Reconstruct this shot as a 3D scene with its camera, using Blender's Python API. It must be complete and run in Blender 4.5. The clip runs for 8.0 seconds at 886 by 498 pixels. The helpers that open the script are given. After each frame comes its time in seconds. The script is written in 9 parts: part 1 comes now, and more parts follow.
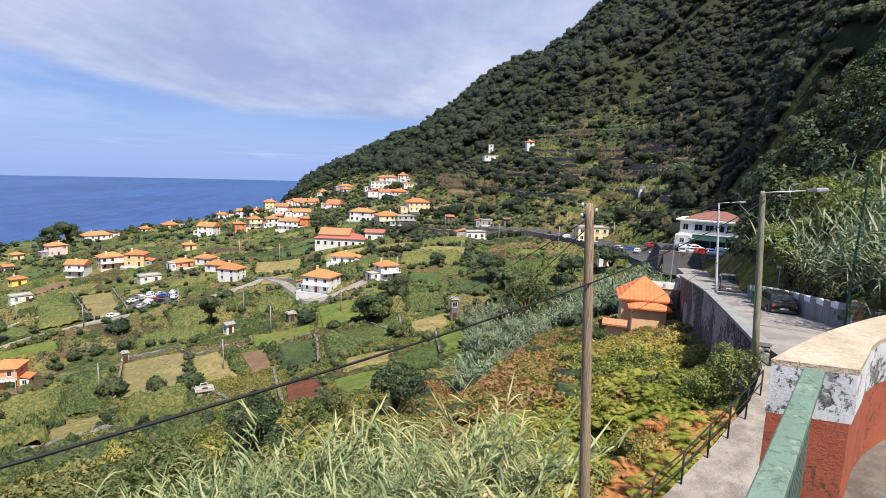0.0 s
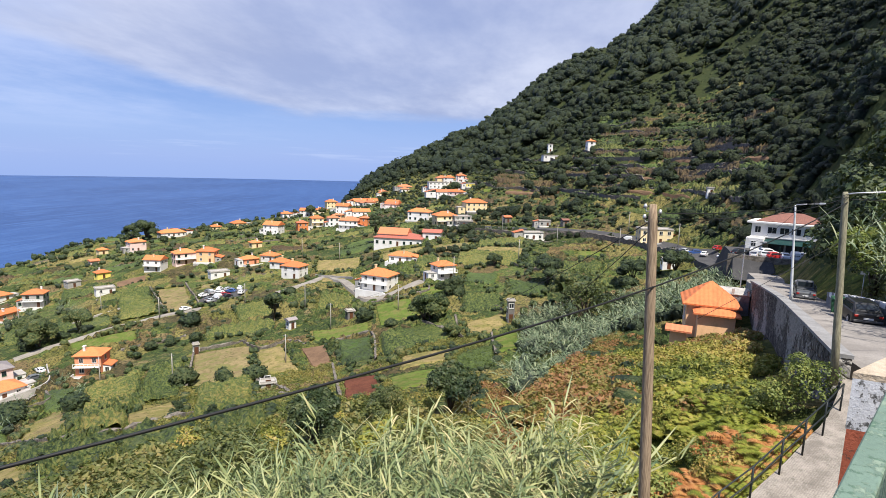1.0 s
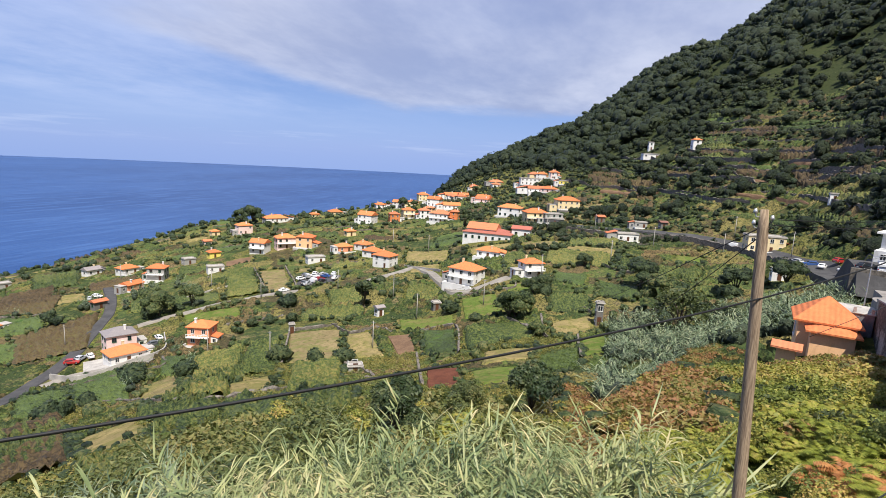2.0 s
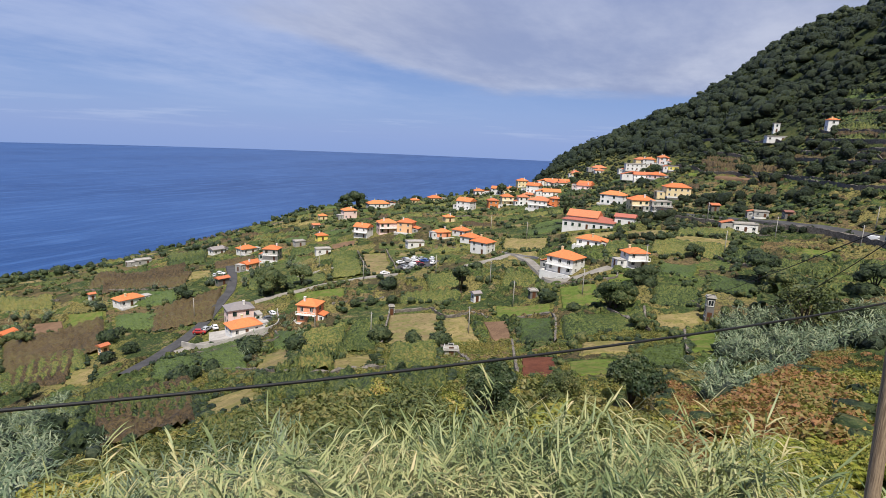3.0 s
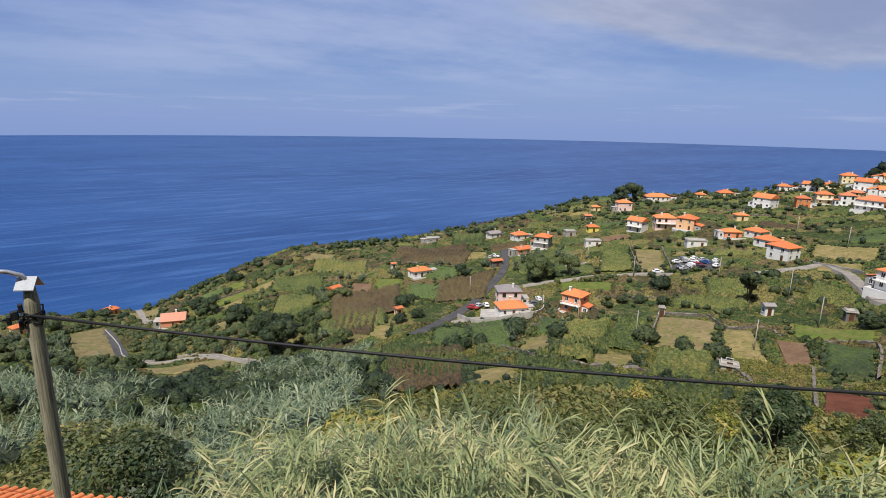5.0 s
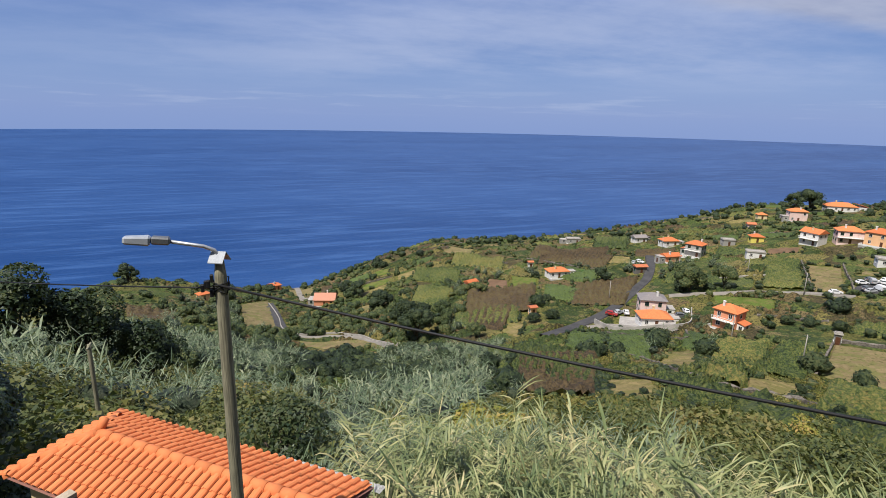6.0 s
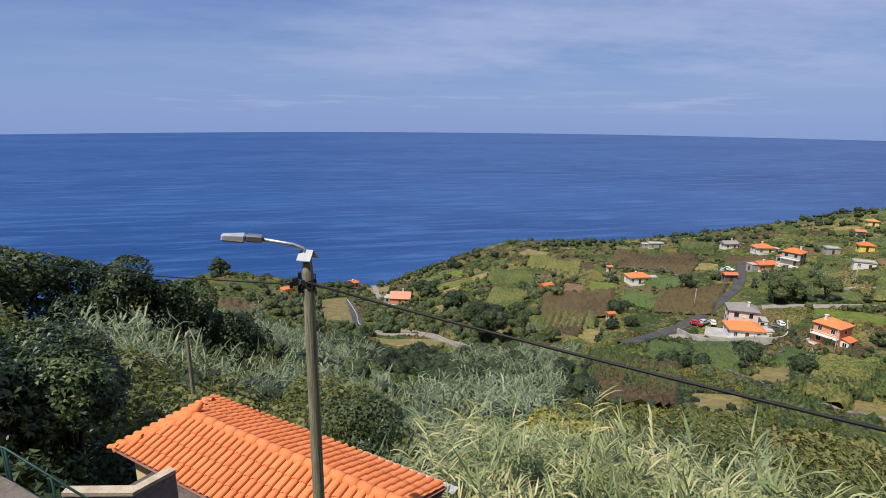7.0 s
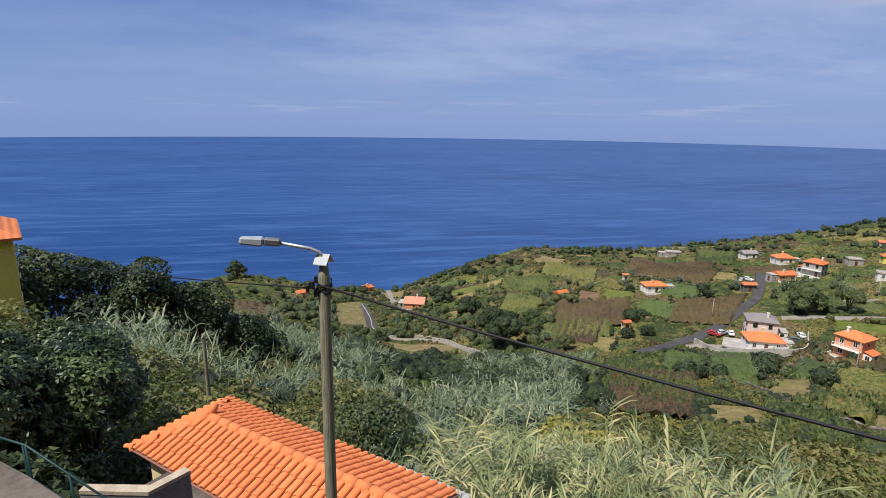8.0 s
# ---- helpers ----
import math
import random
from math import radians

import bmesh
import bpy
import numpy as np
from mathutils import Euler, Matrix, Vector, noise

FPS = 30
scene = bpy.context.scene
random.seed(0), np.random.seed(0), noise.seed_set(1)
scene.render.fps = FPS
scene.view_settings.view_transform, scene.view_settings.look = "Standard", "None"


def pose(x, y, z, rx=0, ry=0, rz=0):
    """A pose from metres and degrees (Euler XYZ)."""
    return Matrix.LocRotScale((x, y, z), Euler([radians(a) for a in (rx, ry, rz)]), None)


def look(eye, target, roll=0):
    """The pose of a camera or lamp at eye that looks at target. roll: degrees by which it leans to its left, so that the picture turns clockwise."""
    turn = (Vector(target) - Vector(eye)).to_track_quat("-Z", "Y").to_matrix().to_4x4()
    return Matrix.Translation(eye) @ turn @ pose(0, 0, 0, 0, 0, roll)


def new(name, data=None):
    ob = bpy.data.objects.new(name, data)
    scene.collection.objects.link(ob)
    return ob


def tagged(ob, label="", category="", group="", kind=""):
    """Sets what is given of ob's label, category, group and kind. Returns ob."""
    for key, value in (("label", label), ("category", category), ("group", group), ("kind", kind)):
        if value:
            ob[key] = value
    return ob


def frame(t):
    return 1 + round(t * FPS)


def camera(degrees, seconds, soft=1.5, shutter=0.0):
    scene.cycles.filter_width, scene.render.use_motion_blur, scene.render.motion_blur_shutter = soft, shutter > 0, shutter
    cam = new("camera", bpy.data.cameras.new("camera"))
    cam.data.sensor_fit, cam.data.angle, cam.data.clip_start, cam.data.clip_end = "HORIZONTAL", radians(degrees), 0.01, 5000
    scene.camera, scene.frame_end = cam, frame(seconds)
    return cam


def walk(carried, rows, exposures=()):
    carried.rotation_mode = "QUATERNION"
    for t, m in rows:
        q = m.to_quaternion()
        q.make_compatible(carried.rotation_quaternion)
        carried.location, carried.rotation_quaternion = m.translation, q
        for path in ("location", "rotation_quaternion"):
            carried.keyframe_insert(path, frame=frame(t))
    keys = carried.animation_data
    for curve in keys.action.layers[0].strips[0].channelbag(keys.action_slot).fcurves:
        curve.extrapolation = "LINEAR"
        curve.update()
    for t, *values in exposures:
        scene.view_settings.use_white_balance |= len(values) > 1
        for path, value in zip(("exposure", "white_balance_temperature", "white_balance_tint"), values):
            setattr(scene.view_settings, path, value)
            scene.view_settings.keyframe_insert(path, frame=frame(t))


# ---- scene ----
EYE = 165.0  # the camera's height over the sea

# ---- camera ----
cam = camera(78.5, 8.0, soft=0.8)
walk(cam, [
    (0.0, pose(0, 0, EYE, 81.42, -1.99, 0.00)),
    (0.5, pose(0, 0, EYE, 81.37, -2.04, 1.99)),
    (1.0, pose(0, 0, EYE, 81.26, -1.79, 6.05)),
    (1.5, pose(0, 0, EYE, 80.87, -2.36, 11.13)),
    (2.8, pose(0, 0, EYE, 78.87, -3.02, 23.56)),
    (3.0, pose(0, 0, EYE, 78.39, -2.46, 26.03)),
    (3.5, pose(0.015, 0.02, EYE, 77.60, -1.36, 32.56)),
    (4.0, pose(0.05, 0.06, EYE, 77.18, -1.40, 38.80)),
    (4.5, pose(0.09, 0.11, EYE, 76.90, -1.42, 45.18)),
    (5.0, pose(0.125, 0.155, EYE, 76.52, -0.98, 54.35)),
    (5.2, pose(0.125, 0.155, EYE, 76.39, -0.97, 58.19)),
    (6.3, pose(0.036, 0.045, EYE - 0.01, 75.87, -0.99, 72.12)),
    (6.5, pose(0.028, 0.035, EYE - 0.007, 75.84, -0.84, 73.83)),
    (7.0, pose(0.011, 0.014, EYE, 75.98, -0.41, 77.24)),
    (7.5, pose(0, 0, EYE, 76.37, -0.45, 78.05)),
    (8.0, pose(0, 0, EYE, 76.56, -0.77, 78.93)),
], [(0.0, 0.92), (1.5, 0.9), (2.8, 0.6), (4.5, 0.43), (8.0, 0.43)])

# ---- sun and sky ----
SUN_YAW, SUN_UP = -152.0, 61.0  # yaw counts to the left of +y
sun_data = bpy.data.lights.new("sun", "SUN")
sun_data.energy, sun_data.angle, sun_data.color = 4.3, radians(0.53), (1.0, 0.95, 0.87)
sun = new("sun", sun_data)
sun_way = Vector((-math.sin(radians(SUN_YAW)) * math.cos(radians(SUN_UP)),
                  math.cos(radians(SUN_YAW)) * math.cos(radians(SUN_UP)), math.sin(radians(SUN_UP))))
sun.matrix_world = look(sun_way * 300 + Vector((0, 0, EYE)), (0, 0, EYE))


class Nodes:
    """Short-hand for a node tree."""

    def __init__(self, tree):
        self.tree = tree
        tree.nodes.clear()

    def add(self, kind, inputs=None, **props):
        n = self.tree.nodes.new(kind)
        if "operation" in props:
            n.operation = props["operation"]
        if "use_clamp" in props:
            n.use_clamp = props["use_clamp"]
        if "interpolation_type" in props:
            n.interpolation_type = props["interpolation_type"]
        if "data_type" in props:
            n.data_type = props["data_type"]
        if "distance" in props:
            n.distance = props["distance"]
        if "bands_direction" in props:
            n.bands_direction = props["bands_direction"]
        if "wave_profile" in props:
            n.wave_profile = props["wave_profile"]
        if "feature" in props:
            n.feature = props["feature"]
        for k, v in (inputs or {}).items():
            if isinstance(v, bpy.types.NodeSocket):
                self.tree.links.new(v, n.inputs[k])
            else:
                n.inputs[k].default_value = v
        return n

    def math(self, op, a, b=0.0, clamp=False):
        return self.add("ShaderNodeMath", {0: a, 1: b}, operation=op, use_clamp=clamp).outputs[0]

    def noise(self, vector, scale, detail=4.0, rough=0.55, stretch=None):
        if stretch:
            vector = self.add("ShaderNodeMapping", {"Vector": vector, "Scale": stretch}).outputs[0]
        return self.add("ShaderNodeTexNoise", {"Vector": vector, "Scale": scale, "Detail": detail, "Roughness": rough}).outputs[0]

    def step(self, value, low, high):
        return self.add("ShaderNodeMapRange", {"Value": value, "From Min": low, "From Max": high},
                        interpolation_type="SMOOTHSTEP").outputs[0]

    def mix(self, fac, a, b):
        n = self.add("ShaderNodeMix", data_type="RGBA")
        for i, v in ((0, fac), (6, a), (7, b)):
            if isinstance(v, bpy.types.NodeSocket):
                self.tree.links.new(v, n.inputs[i])
            else:
                n.inputs[i].default_value = v if i == 0 or len(v) == 4 else (*v, 1)
        return n.outputs[2]


def make_sky():
    world = bpy.data.worlds.new("sky")
    scene.world = world
    world.use_nodes = True
    n = Nodes(world.node_tree)
    sky = n.add("ShaderNodeTexSky")
    sky.sky_type, sky.sun_disc = "NISHITA", False
    sky.sun_elevation, sky.sun_rotation = radians(SUN_UP), radians(-SUN_YAW)
    sky.altitude, sky.air_density, sky.dust_density, sky.ozone_density = 100, 1.0, 0.3, 3.0
    way = n.add("ShaderNodeTexCoord").outputs["Generated"]
    xyz = n.add("ShaderNodeSeparateXYZ", {0: way})
    x, y, z = xyz.outputs
    yaw = n.math("ARCTAN2", n.math("MULTIPLY", x, -1.0), y)
    # the cloud sheet lies on a plane high above, so that it thins towards the horizon
    lift = n.math("ADD", n.math("MAXIMUM", z, 0.0), 0.1)
    flat = n.add("ShaderNodeCombineXYZ", {0: n.math("DIVIDE", x, lift), 1: n.math("DIVIDE", y, lift), 2: 0.0}).outputs[0]
    wisp = n.step(n.noise(flat, 0.6, 7.0, 0.6, (1.0, 0.6, 1.0)), 0.44, 0.72)
    veil = n.step(n.noise(flat, 0.2, 3.0, 0.5), 0.3, 0.7)
    # one grey bank over the mountain, with a firm lower edge that climbs towards the sea
    rise = n.math("MULTIPLY", n.math("MAXIMUM", n.math("SUBTRACT", yaw, 0.35), 0.0), 0.19)
    edge = n.math("SUBTRACT", z, n.math("ADD", rise, 0.076))
    edge = n.math("ADD", edge, n.math("MULTIPLY", n.math("SUBTRACT", n.noise(flat, 0.7, 6.0, 0.65), 0.5), 0.045))
    side = n.math("ADD", n.math("SUBTRACT", 0.92, yaw), n.math("MULTIPLY", n.math("SUBTRACT", n.noise(flat, 0.6, 5.0, 0.6), 0.5), 0.5))
    bank = n.math("MULTIPLY", n.step(edge, -0.004, 0.02), n.step(side, 0.0, 0.25))
    bank = n.math("MULTIPLY", bank, n.math("ADD", 0.62, n.math("MULTIPLY", veil, 0.35)))
    # the thin bright sheet of ice cloud beyond the bank's edge
    sheet = n.math("MULTIPLY", n.step(z, 0.02, 0.09), n.math("MULTIPLY", n.step(yaw, 0.25, 0.6), n.math("SUBTRACT", 1.0, n.step(yaw, 1.05, 2.3))))
    sheet = n.math("MULTIPLY", sheet, n.step(n.noise(flat, 0.45, 7.0, 0.62, (1.0, 0.7, 1.0)), 0.36, 0.66))
    low = n.math("MULTIPLY", n.step(n.noise(way, 6.0, 5.0, 0.6, (1.0, 1.0, 16.0)), 0.5, 0.7),
                 n.math("MULTIPLY", n.step(z, -0.01, 0.02), n.math("SUBTRACT", 1.0, n.step(z, 0.02, 0.05))))
    colour = n.mix(0.6, sky.outputs[0], (1.9, 3.3, 8.6))
    haze = n.math("SUBTRACT", 1.0, n.step(z, -0.03, 0.16))
    colour = n.mix(n.math("MULTIPLY", haze, 0.5), colour, (3.5, 5.4, 10.3))
    wisp = n.math("MULTIPLY", wisp, n.step(z, 0.015, 0.14))
    colour = n.mix(n.math("MULTIPLY", n.math("MULTIPLY", wisp, 0.42), n.math("ADD", 0.3, veil)), colour, (5.9, 7.1, 10.6))
    colour = n.mix(n.math("MULTIPLY", sheet, 0.62), colour, (6.3, 7.3, 10.2))
    colour = n.mix(n.math("MULTIPLY", low, 0.3), colour, (7.0, 8.0, 10.5))
    fold = n.step(n.noise(flat, 0.8, 6.0, 0.6, (1.0, 0.5, 1.0)), 0.35, 0.7)
    colour = n.mix(bank, colour, n.mix(fold, (4.0, 4.6, 6.8), (7.4, 7.8, 9.4)))
    back = n.add("ShaderNodeBackground", {"Color": colour, "Strength": 0.055})
    n.add("ShaderNodeOutputWorld", {"Surface": back.outputs[0]})


make_sky()


# ---- materials ----
def material(name):
    m = bpy.data.materials.new(name)
    m.use_nodes = True
    return m, Nodes(m.node_tree)


def finish(n, colour, rough=0.8, bump=None, strength=0.3, metal=0.0, distance=0.02, specular=0.3):
    ins = {"Base Color": colour, "Roughness": rough, "Metallic": metal, "Specular IOR Level": specular}
    if bump is not None:
        ins["Normal"] = n.add("ShaderNodeBump", {"Height": bump, "Strength": strength, "Distance": distance}).outputs[0]
    bsdf = n.add("ShaderNodeBsdfPrincipled", ins)
    n.add("ShaderNodeOutputMaterial", {"Surface": bsdf.outputs[0]})


def place(n):
    return n.add("ShaderNodeNewGeometry").outputs["Position"]


def surface(name, light, dark, big=0.6, fine=12.0, rough=0.85, relief=0.3, stain=None, metal=0.0, specular=0.3):
    """A plain worn surface: two colours mixed by a coarse and a fine noise, with stains and a fine relief."""
    m, n = material(name)
    p = place(n)
    coarse, grain = n.noise(p, big, 5.0, 0.6), n.noise(p, fine, 5.0, 0.65)
    colour = n.mix(n.step(n.math("ADD", n.math("MULTIPLY", coarse, 0.6), n.math("MULTIPLY", grain, 0.4)), 0.38, 0.62), dark, light)
    if stain:
        streak = n.noise(p, big * 2.3, 6.0, 0.7, (1.0, 1.0, 0.3))
        colour = n.mix(n.math("MULTIPLY", n.step(streak, 0.56, 0.72), 0.6), colour, stain)
    finish(n, colour, rough, grain, relief, metal, 0.03, specular)
    return m


def leafy(name, colours, patch=0.05, through_light=0.25, rough=0.55, grain=1.6, relief=0.0):
    """Leaves: each piece has its own shade, clumps and whole patches lean to one colour, with leafy relief on solid clumps."""
    m, n = material(name)
    geo = n.add("ShaderNodeNewGeometry")
    where = geo.outputs["Position"]
    ramp = n.add("ShaderNodeValToRGB")
    while len(ramp.color_ramp.elements) < len(colours):
        ramp.color_ramp.elements.new(0.5)
    for i, c in enumerate(colours):
        ramp.color_ramp.elements[i].position = 0.12 + 0.76 * i / max(1, len(colours) - 1)
        ramp.color_ramp.elements[i].color = (*c, 1)
    # where there is relief, its noise also darkens the hollows in the colour
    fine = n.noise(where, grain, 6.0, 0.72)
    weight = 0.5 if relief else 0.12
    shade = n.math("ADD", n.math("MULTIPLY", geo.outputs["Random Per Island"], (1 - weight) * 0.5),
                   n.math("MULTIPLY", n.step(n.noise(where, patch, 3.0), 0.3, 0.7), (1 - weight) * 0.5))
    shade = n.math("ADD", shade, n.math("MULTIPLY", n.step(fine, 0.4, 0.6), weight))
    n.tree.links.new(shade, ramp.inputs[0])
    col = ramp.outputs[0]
    ins = {"Base Color": col, "Roughness": rough, "Specular IOR Level": 0.32}
    if relief:
        ins["Normal"] = n.add("ShaderNodeBump", {"Height": fine, "Strength": 1.0, "Distance": relief}).outputs[0]
    bsdf = n.add("ShaderNodeBsdfPrincipled", ins)
    thin = n.add("ShaderNodeBsdfTranslucent", {"Color": n.mix(0.35, col, (0.25, 0.3, 0.03))})
    both = n.add("ShaderNodeMixShader", {0: through_light, 1: bsdf.outputs[0], 2: thin.outputs[0]})
    n.add("ShaderNodeOutputMaterial", {"Surface": both.outputs[0]})
    return m


def parcel_growth():
    """Rough growth that changes from parcel to parcel: vines, weeds, brambles, dry grass, with the shade of gaps
    painted in as dark speckles.
    """
    m, n = material("rough_weeds")
    geo = n.add("ShaderNodeNewGeometry")
    p = geo.outputs["Position"]
    flat = n.add("ShaderNodeVectorMath", {0: p, 1: (1, 1, 0)}, operation="MULTIPLY").outputs[0]
    drift = n.add("ShaderNodeTexNoise", {"Vector": flat, "Scale": 0.05, "Detail": 4.0, "Roughness": 0.6}).outputs[1]
    warp = n.add("ShaderNodeVectorMath", {0: flat, 1: n.add("ShaderNodeVectorMath", {0: drift, 1: (12, 12, 0)}, operation="MULTIPLY").outputs[0]}, operation="ADD").outputs[0]
    plot = n.add("ShaderNodeTexVoronoi", {"Vector": warp, "Scale": 0.085, "Randomness": 0.9}, distance="CHEBYCHEV")
    ramp = n.add("ShaderNodeValToRGB", {0: n.add("ShaderNodeSeparateColor", {0: plot.outputs["Color"]}).outputs[0]})
    tints = [(0.04, 0.06, 0.018), (0.125, 0.12, 0.034), (0.075, 0.105, 0.028), (0.15, 0.105, 0.05), (0.05, 0.074, 0.022), (0.19, 0.16, 0.055), (0.08, 0.062, 0.03), (0.09, 0.12, 0.032)]
    while len(ramp.color_ramp.elements) < len(tints):
        ramp.color_ramp.elements.new(0.5)
    for i, t in enumerate(tints):
        ramp.color_ramp.elements[i].position = i / len(tints)
        ramp.color_ramp.elements[i].color = (*t, 1)
    ramp.color_ramp.interpolation = "CONSTANT"
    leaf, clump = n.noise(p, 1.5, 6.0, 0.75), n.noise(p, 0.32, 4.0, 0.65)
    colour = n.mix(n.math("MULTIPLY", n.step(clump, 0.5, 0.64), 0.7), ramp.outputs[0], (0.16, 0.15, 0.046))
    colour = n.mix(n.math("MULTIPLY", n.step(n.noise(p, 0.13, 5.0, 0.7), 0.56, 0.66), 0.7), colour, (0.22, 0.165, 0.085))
    # near-black where the relief is low: painted shade between the plants
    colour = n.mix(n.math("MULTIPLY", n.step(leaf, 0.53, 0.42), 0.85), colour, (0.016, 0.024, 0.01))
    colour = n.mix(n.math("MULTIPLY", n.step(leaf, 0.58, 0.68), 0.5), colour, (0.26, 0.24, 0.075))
    finish(n, colour, 0.85, leaf, 1.0, 0.0, 0.4, 0.15)
    return m


def soil_and_grass():
    """Rough hillside: small parcels of different growth, weeds, bare soil."""
    m, n = material("hillside_ground")
    p = place(n)
    a, b, c = n.noise(p, 0.035, 5.0, 0.6), n.noise(p, 0.35, 6.0, 0.65), n.noise(p, 3.0, 5.0, 0.7)
    warp = n.add("ShaderNodeVectorMath", {0: p, 1: n.add("ShaderNodeTexNoise", {"Vector": p, "Scale": 0.06, "Detail": 2.0}).outputs[1]}, operation="MULTIPLY_ADD")
    warp.inputs[1].default_value = (1, 1, 0)
    n.tree.links.new(n.add("ShaderNodeVectorMath", {0: n.add("ShaderNodeTexNoise", {"Vector": p, "Scale": 0.05, "Detail": 2.0}).outputs[1], 1: (9, 9, 0)}, operation="MULTIPLY").outputs[0], warp.inputs[2])
    plot = n.add("ShaderNodeTexVoronoi", {"Vector": warp.outputs[0], "Scale": 0.075, "Randomness": 0.85}, distance="CHEBYCHEV")
    pick = n.add("ShaderNodeSeparateColor", {0: plot.outputs["Color"]}).outputs[0]
    ramp = n.add("ShaderNodeValToRGB", {0: pick})
    tints = [(0.08, 0.1, 0.022), (0.15, 0.155, 0.035), (0.25, 0.19, 0.075), (0.1, 0.13, 0.026), (0.22, 0.16, 0.085), (0.16, 0.15, 0.04)]
    while len(ramp.color_ramp.elements) < len(tints):
        ramp.color_ramp.elements.new(0.5)
    for i, t in enumerate(tints):
        ramp.color_ramp.elements[i].position = i / len(tints)
        ramp.color_ramp.elements[i].color = (*t, 1)
    ramp.color_ramp.interpolation = "CONSTANT"
    colour = n.mix(n.step(a, 0.35, 0.62), ramp.outputs[0], (0.12, 0.11, 0.036))
    colour = n.mix(0.6, colour, ramp.outputs[0])
    colour = n.mix(n.math("MULTIPLY", n.step(b, 0.52, 0.66), 0.6), colour, (0.19, 0.14, 0.07))
    weed = n.add("ShaderNodeTexVoronoi", {"Vector": p, "Scale": 0.8, "Randomness": 1.0})
    tuft = n.add("ShaderNodeSeparateColor", {0: weed.outputs["Color"]}).outputs[1]
    colour = n.mix(n.math("MULTIPLY", n.step(tuft, 0.3, 0.5), 0.65), colour, n.mix(n.step(tuft, 0.5, 0.95), (0.028, 0.042, 0.01), (0.21, 0.2, 0.05)))
    colour = n.mix(n.math("MULTIPLY", n.step(c, 0.45, 0.6), 0.6), colour, (0.03, 0.045, 0.011))
    # undergrowth of the mountain woods
    high = n.math("ADD", n.add("ShaderNodeSeparateXYZ", {0: p}).outputs[2], n.math("MULTIPLY", n.math("SUBTRACT", a, 0.5), 60.0))
    colour = n.mix(n.math("MULTIPLY", n.step(high, EYE - 22, EYE + 12), 0.88), colour, n.mix(b, (0.012, 0.021, 0.009), (0.048, 0.062, 0.025)))
    finish(n, colour, 0.95, n.math("SUBTRACT", n.math("ADD", b, n.math("MULTIPLY", c, 0.4)), n.math("MULTIPLY", weed.outputs["Distance"], 0.5)), 0.9, 0.0, 0.7, 0.1)
    return m


def sea_water():
    m, n = material("sea_water")
    p = place(n)
    swell = n.noise(p, 0.03, 5.0, 0.65, (1.0, 0.3, 1.0))
    chop = n.noise(p, 0.3, 4.0, 0.6, (1.0, 0.5, 1.0))
    drift = n.noise(p, 0.0022, 5.0, 0.65, (1.0, 0.25, 1.0))
    streak = n.noise(p, 0.045, 7.0, 0.72, (1.0, 0.12, 1.0))
    colour = n.mix(n.step(drift, 0.38, 0.62), (0.006, 0.038, 0.14), (0.014, 0.056, 0.18))
    colour = n.mix(n.math("MULTIPLY", n.step(streak, 0.46, 0.64), 0.75), colour, (0.035, 0.095, 0.25))
    finish(n, colour, 0.4, n.math("ADD", n.math("MULTIPLY", swell, 2.5), n.math("MULTIPLY", chop, 0.3)), 0.6, 0.0, 1.5, 0.2)
    return m


GROUND, SEA = soil_and_grass(), sea_water()

# ---- terrain ----
# Height profiles of the hillside, each along one bearing from the terrace (yaw to the left of +y):
# distance in metres and height against the eye.
PROFILES = {}


def profile(yaw, *points):
    PROFILES[yaw] = points


profile(-180, (2, -1.9), (14, -1.9), (31.9, 3), (104, 40.8), (260, 127.7), (650, 332.2), (1300, 535.3), (1950, 570.1))
profile(-110, (2, -1.9), (14, -1.9), (31.9, 3), (104, 40.8), (260, 127.7), (650, 332.2), (1300, 535.3), (1950, 570.1))
profile(-65, (2, -8), (9, -8), (22.1, -3.2), (53.5, 9.1), (130, 44.5), (260, 114.8), (585, 306.8), (1170, 536), (1950, 570.1))
profile(-40, (8, -8.2), (25.5, -8.1), (40.2, -7.5), (61, -2.9), (130, 27.6), (260, 91.5), (585, 274.5), (1170, 510.2), (1950, 557.2))
profile(-33, (8, -9.5), (24.3, -8.3), (35.9, -9.4), (53.5, -9.9), (76, -5.6), (130, 12.1), (260, 60.5), (585, 242.2), (1170, 484.4), (1950, 557.2))
profile(-28, (8, -9.5), (24.3, -9.3), (53.5, -11.9), (84.8, -15.6), (130, -18.6), (175.5, -11.6), (260, 26.8), (390, 90.7), (650, 235.3), (1170, 471.4), (1950, 531.3))
profile(-24, (8, -10), (14, -11), (31.9, -13.6), (76, -20.2), (143, -22.9), (182, -18.2), (260, 13.8), (390, 75.2), (650, 215.9), (1170, 458.5), (1950, 505.4))
profile(-20, (8, -9), (16, -10.5), (25.5, -12.5), (61, -20), (93.2, -24.5), (130, -25.6), (195, -26.5), (227.5, -17.2), (325, 21.1), (455, 74.7), (715, 202.6), (1170, 419.7), (1950, 479.5))
profile(-16, (8, -9), (15, -10), (31.9, -15.7), (76, -25.9), (130, -29.6), (195, -28), (240.5, -26.4), (299, -0.8), (429, 52.8), (650, 144.7), (975, 285.1), (1300, 380.1), (1950, 375.8))
profile(-11.7, (8, -9), (15, -10), (31.9, -16.2), (76, -28.5), (123.5, -33.4), (182, -31.2), (247, -28.8), (312, -3.5), (429, 43.8), (650, 116.2), (1040, 219.9), (1300, 211.6), (1820, 65.2))
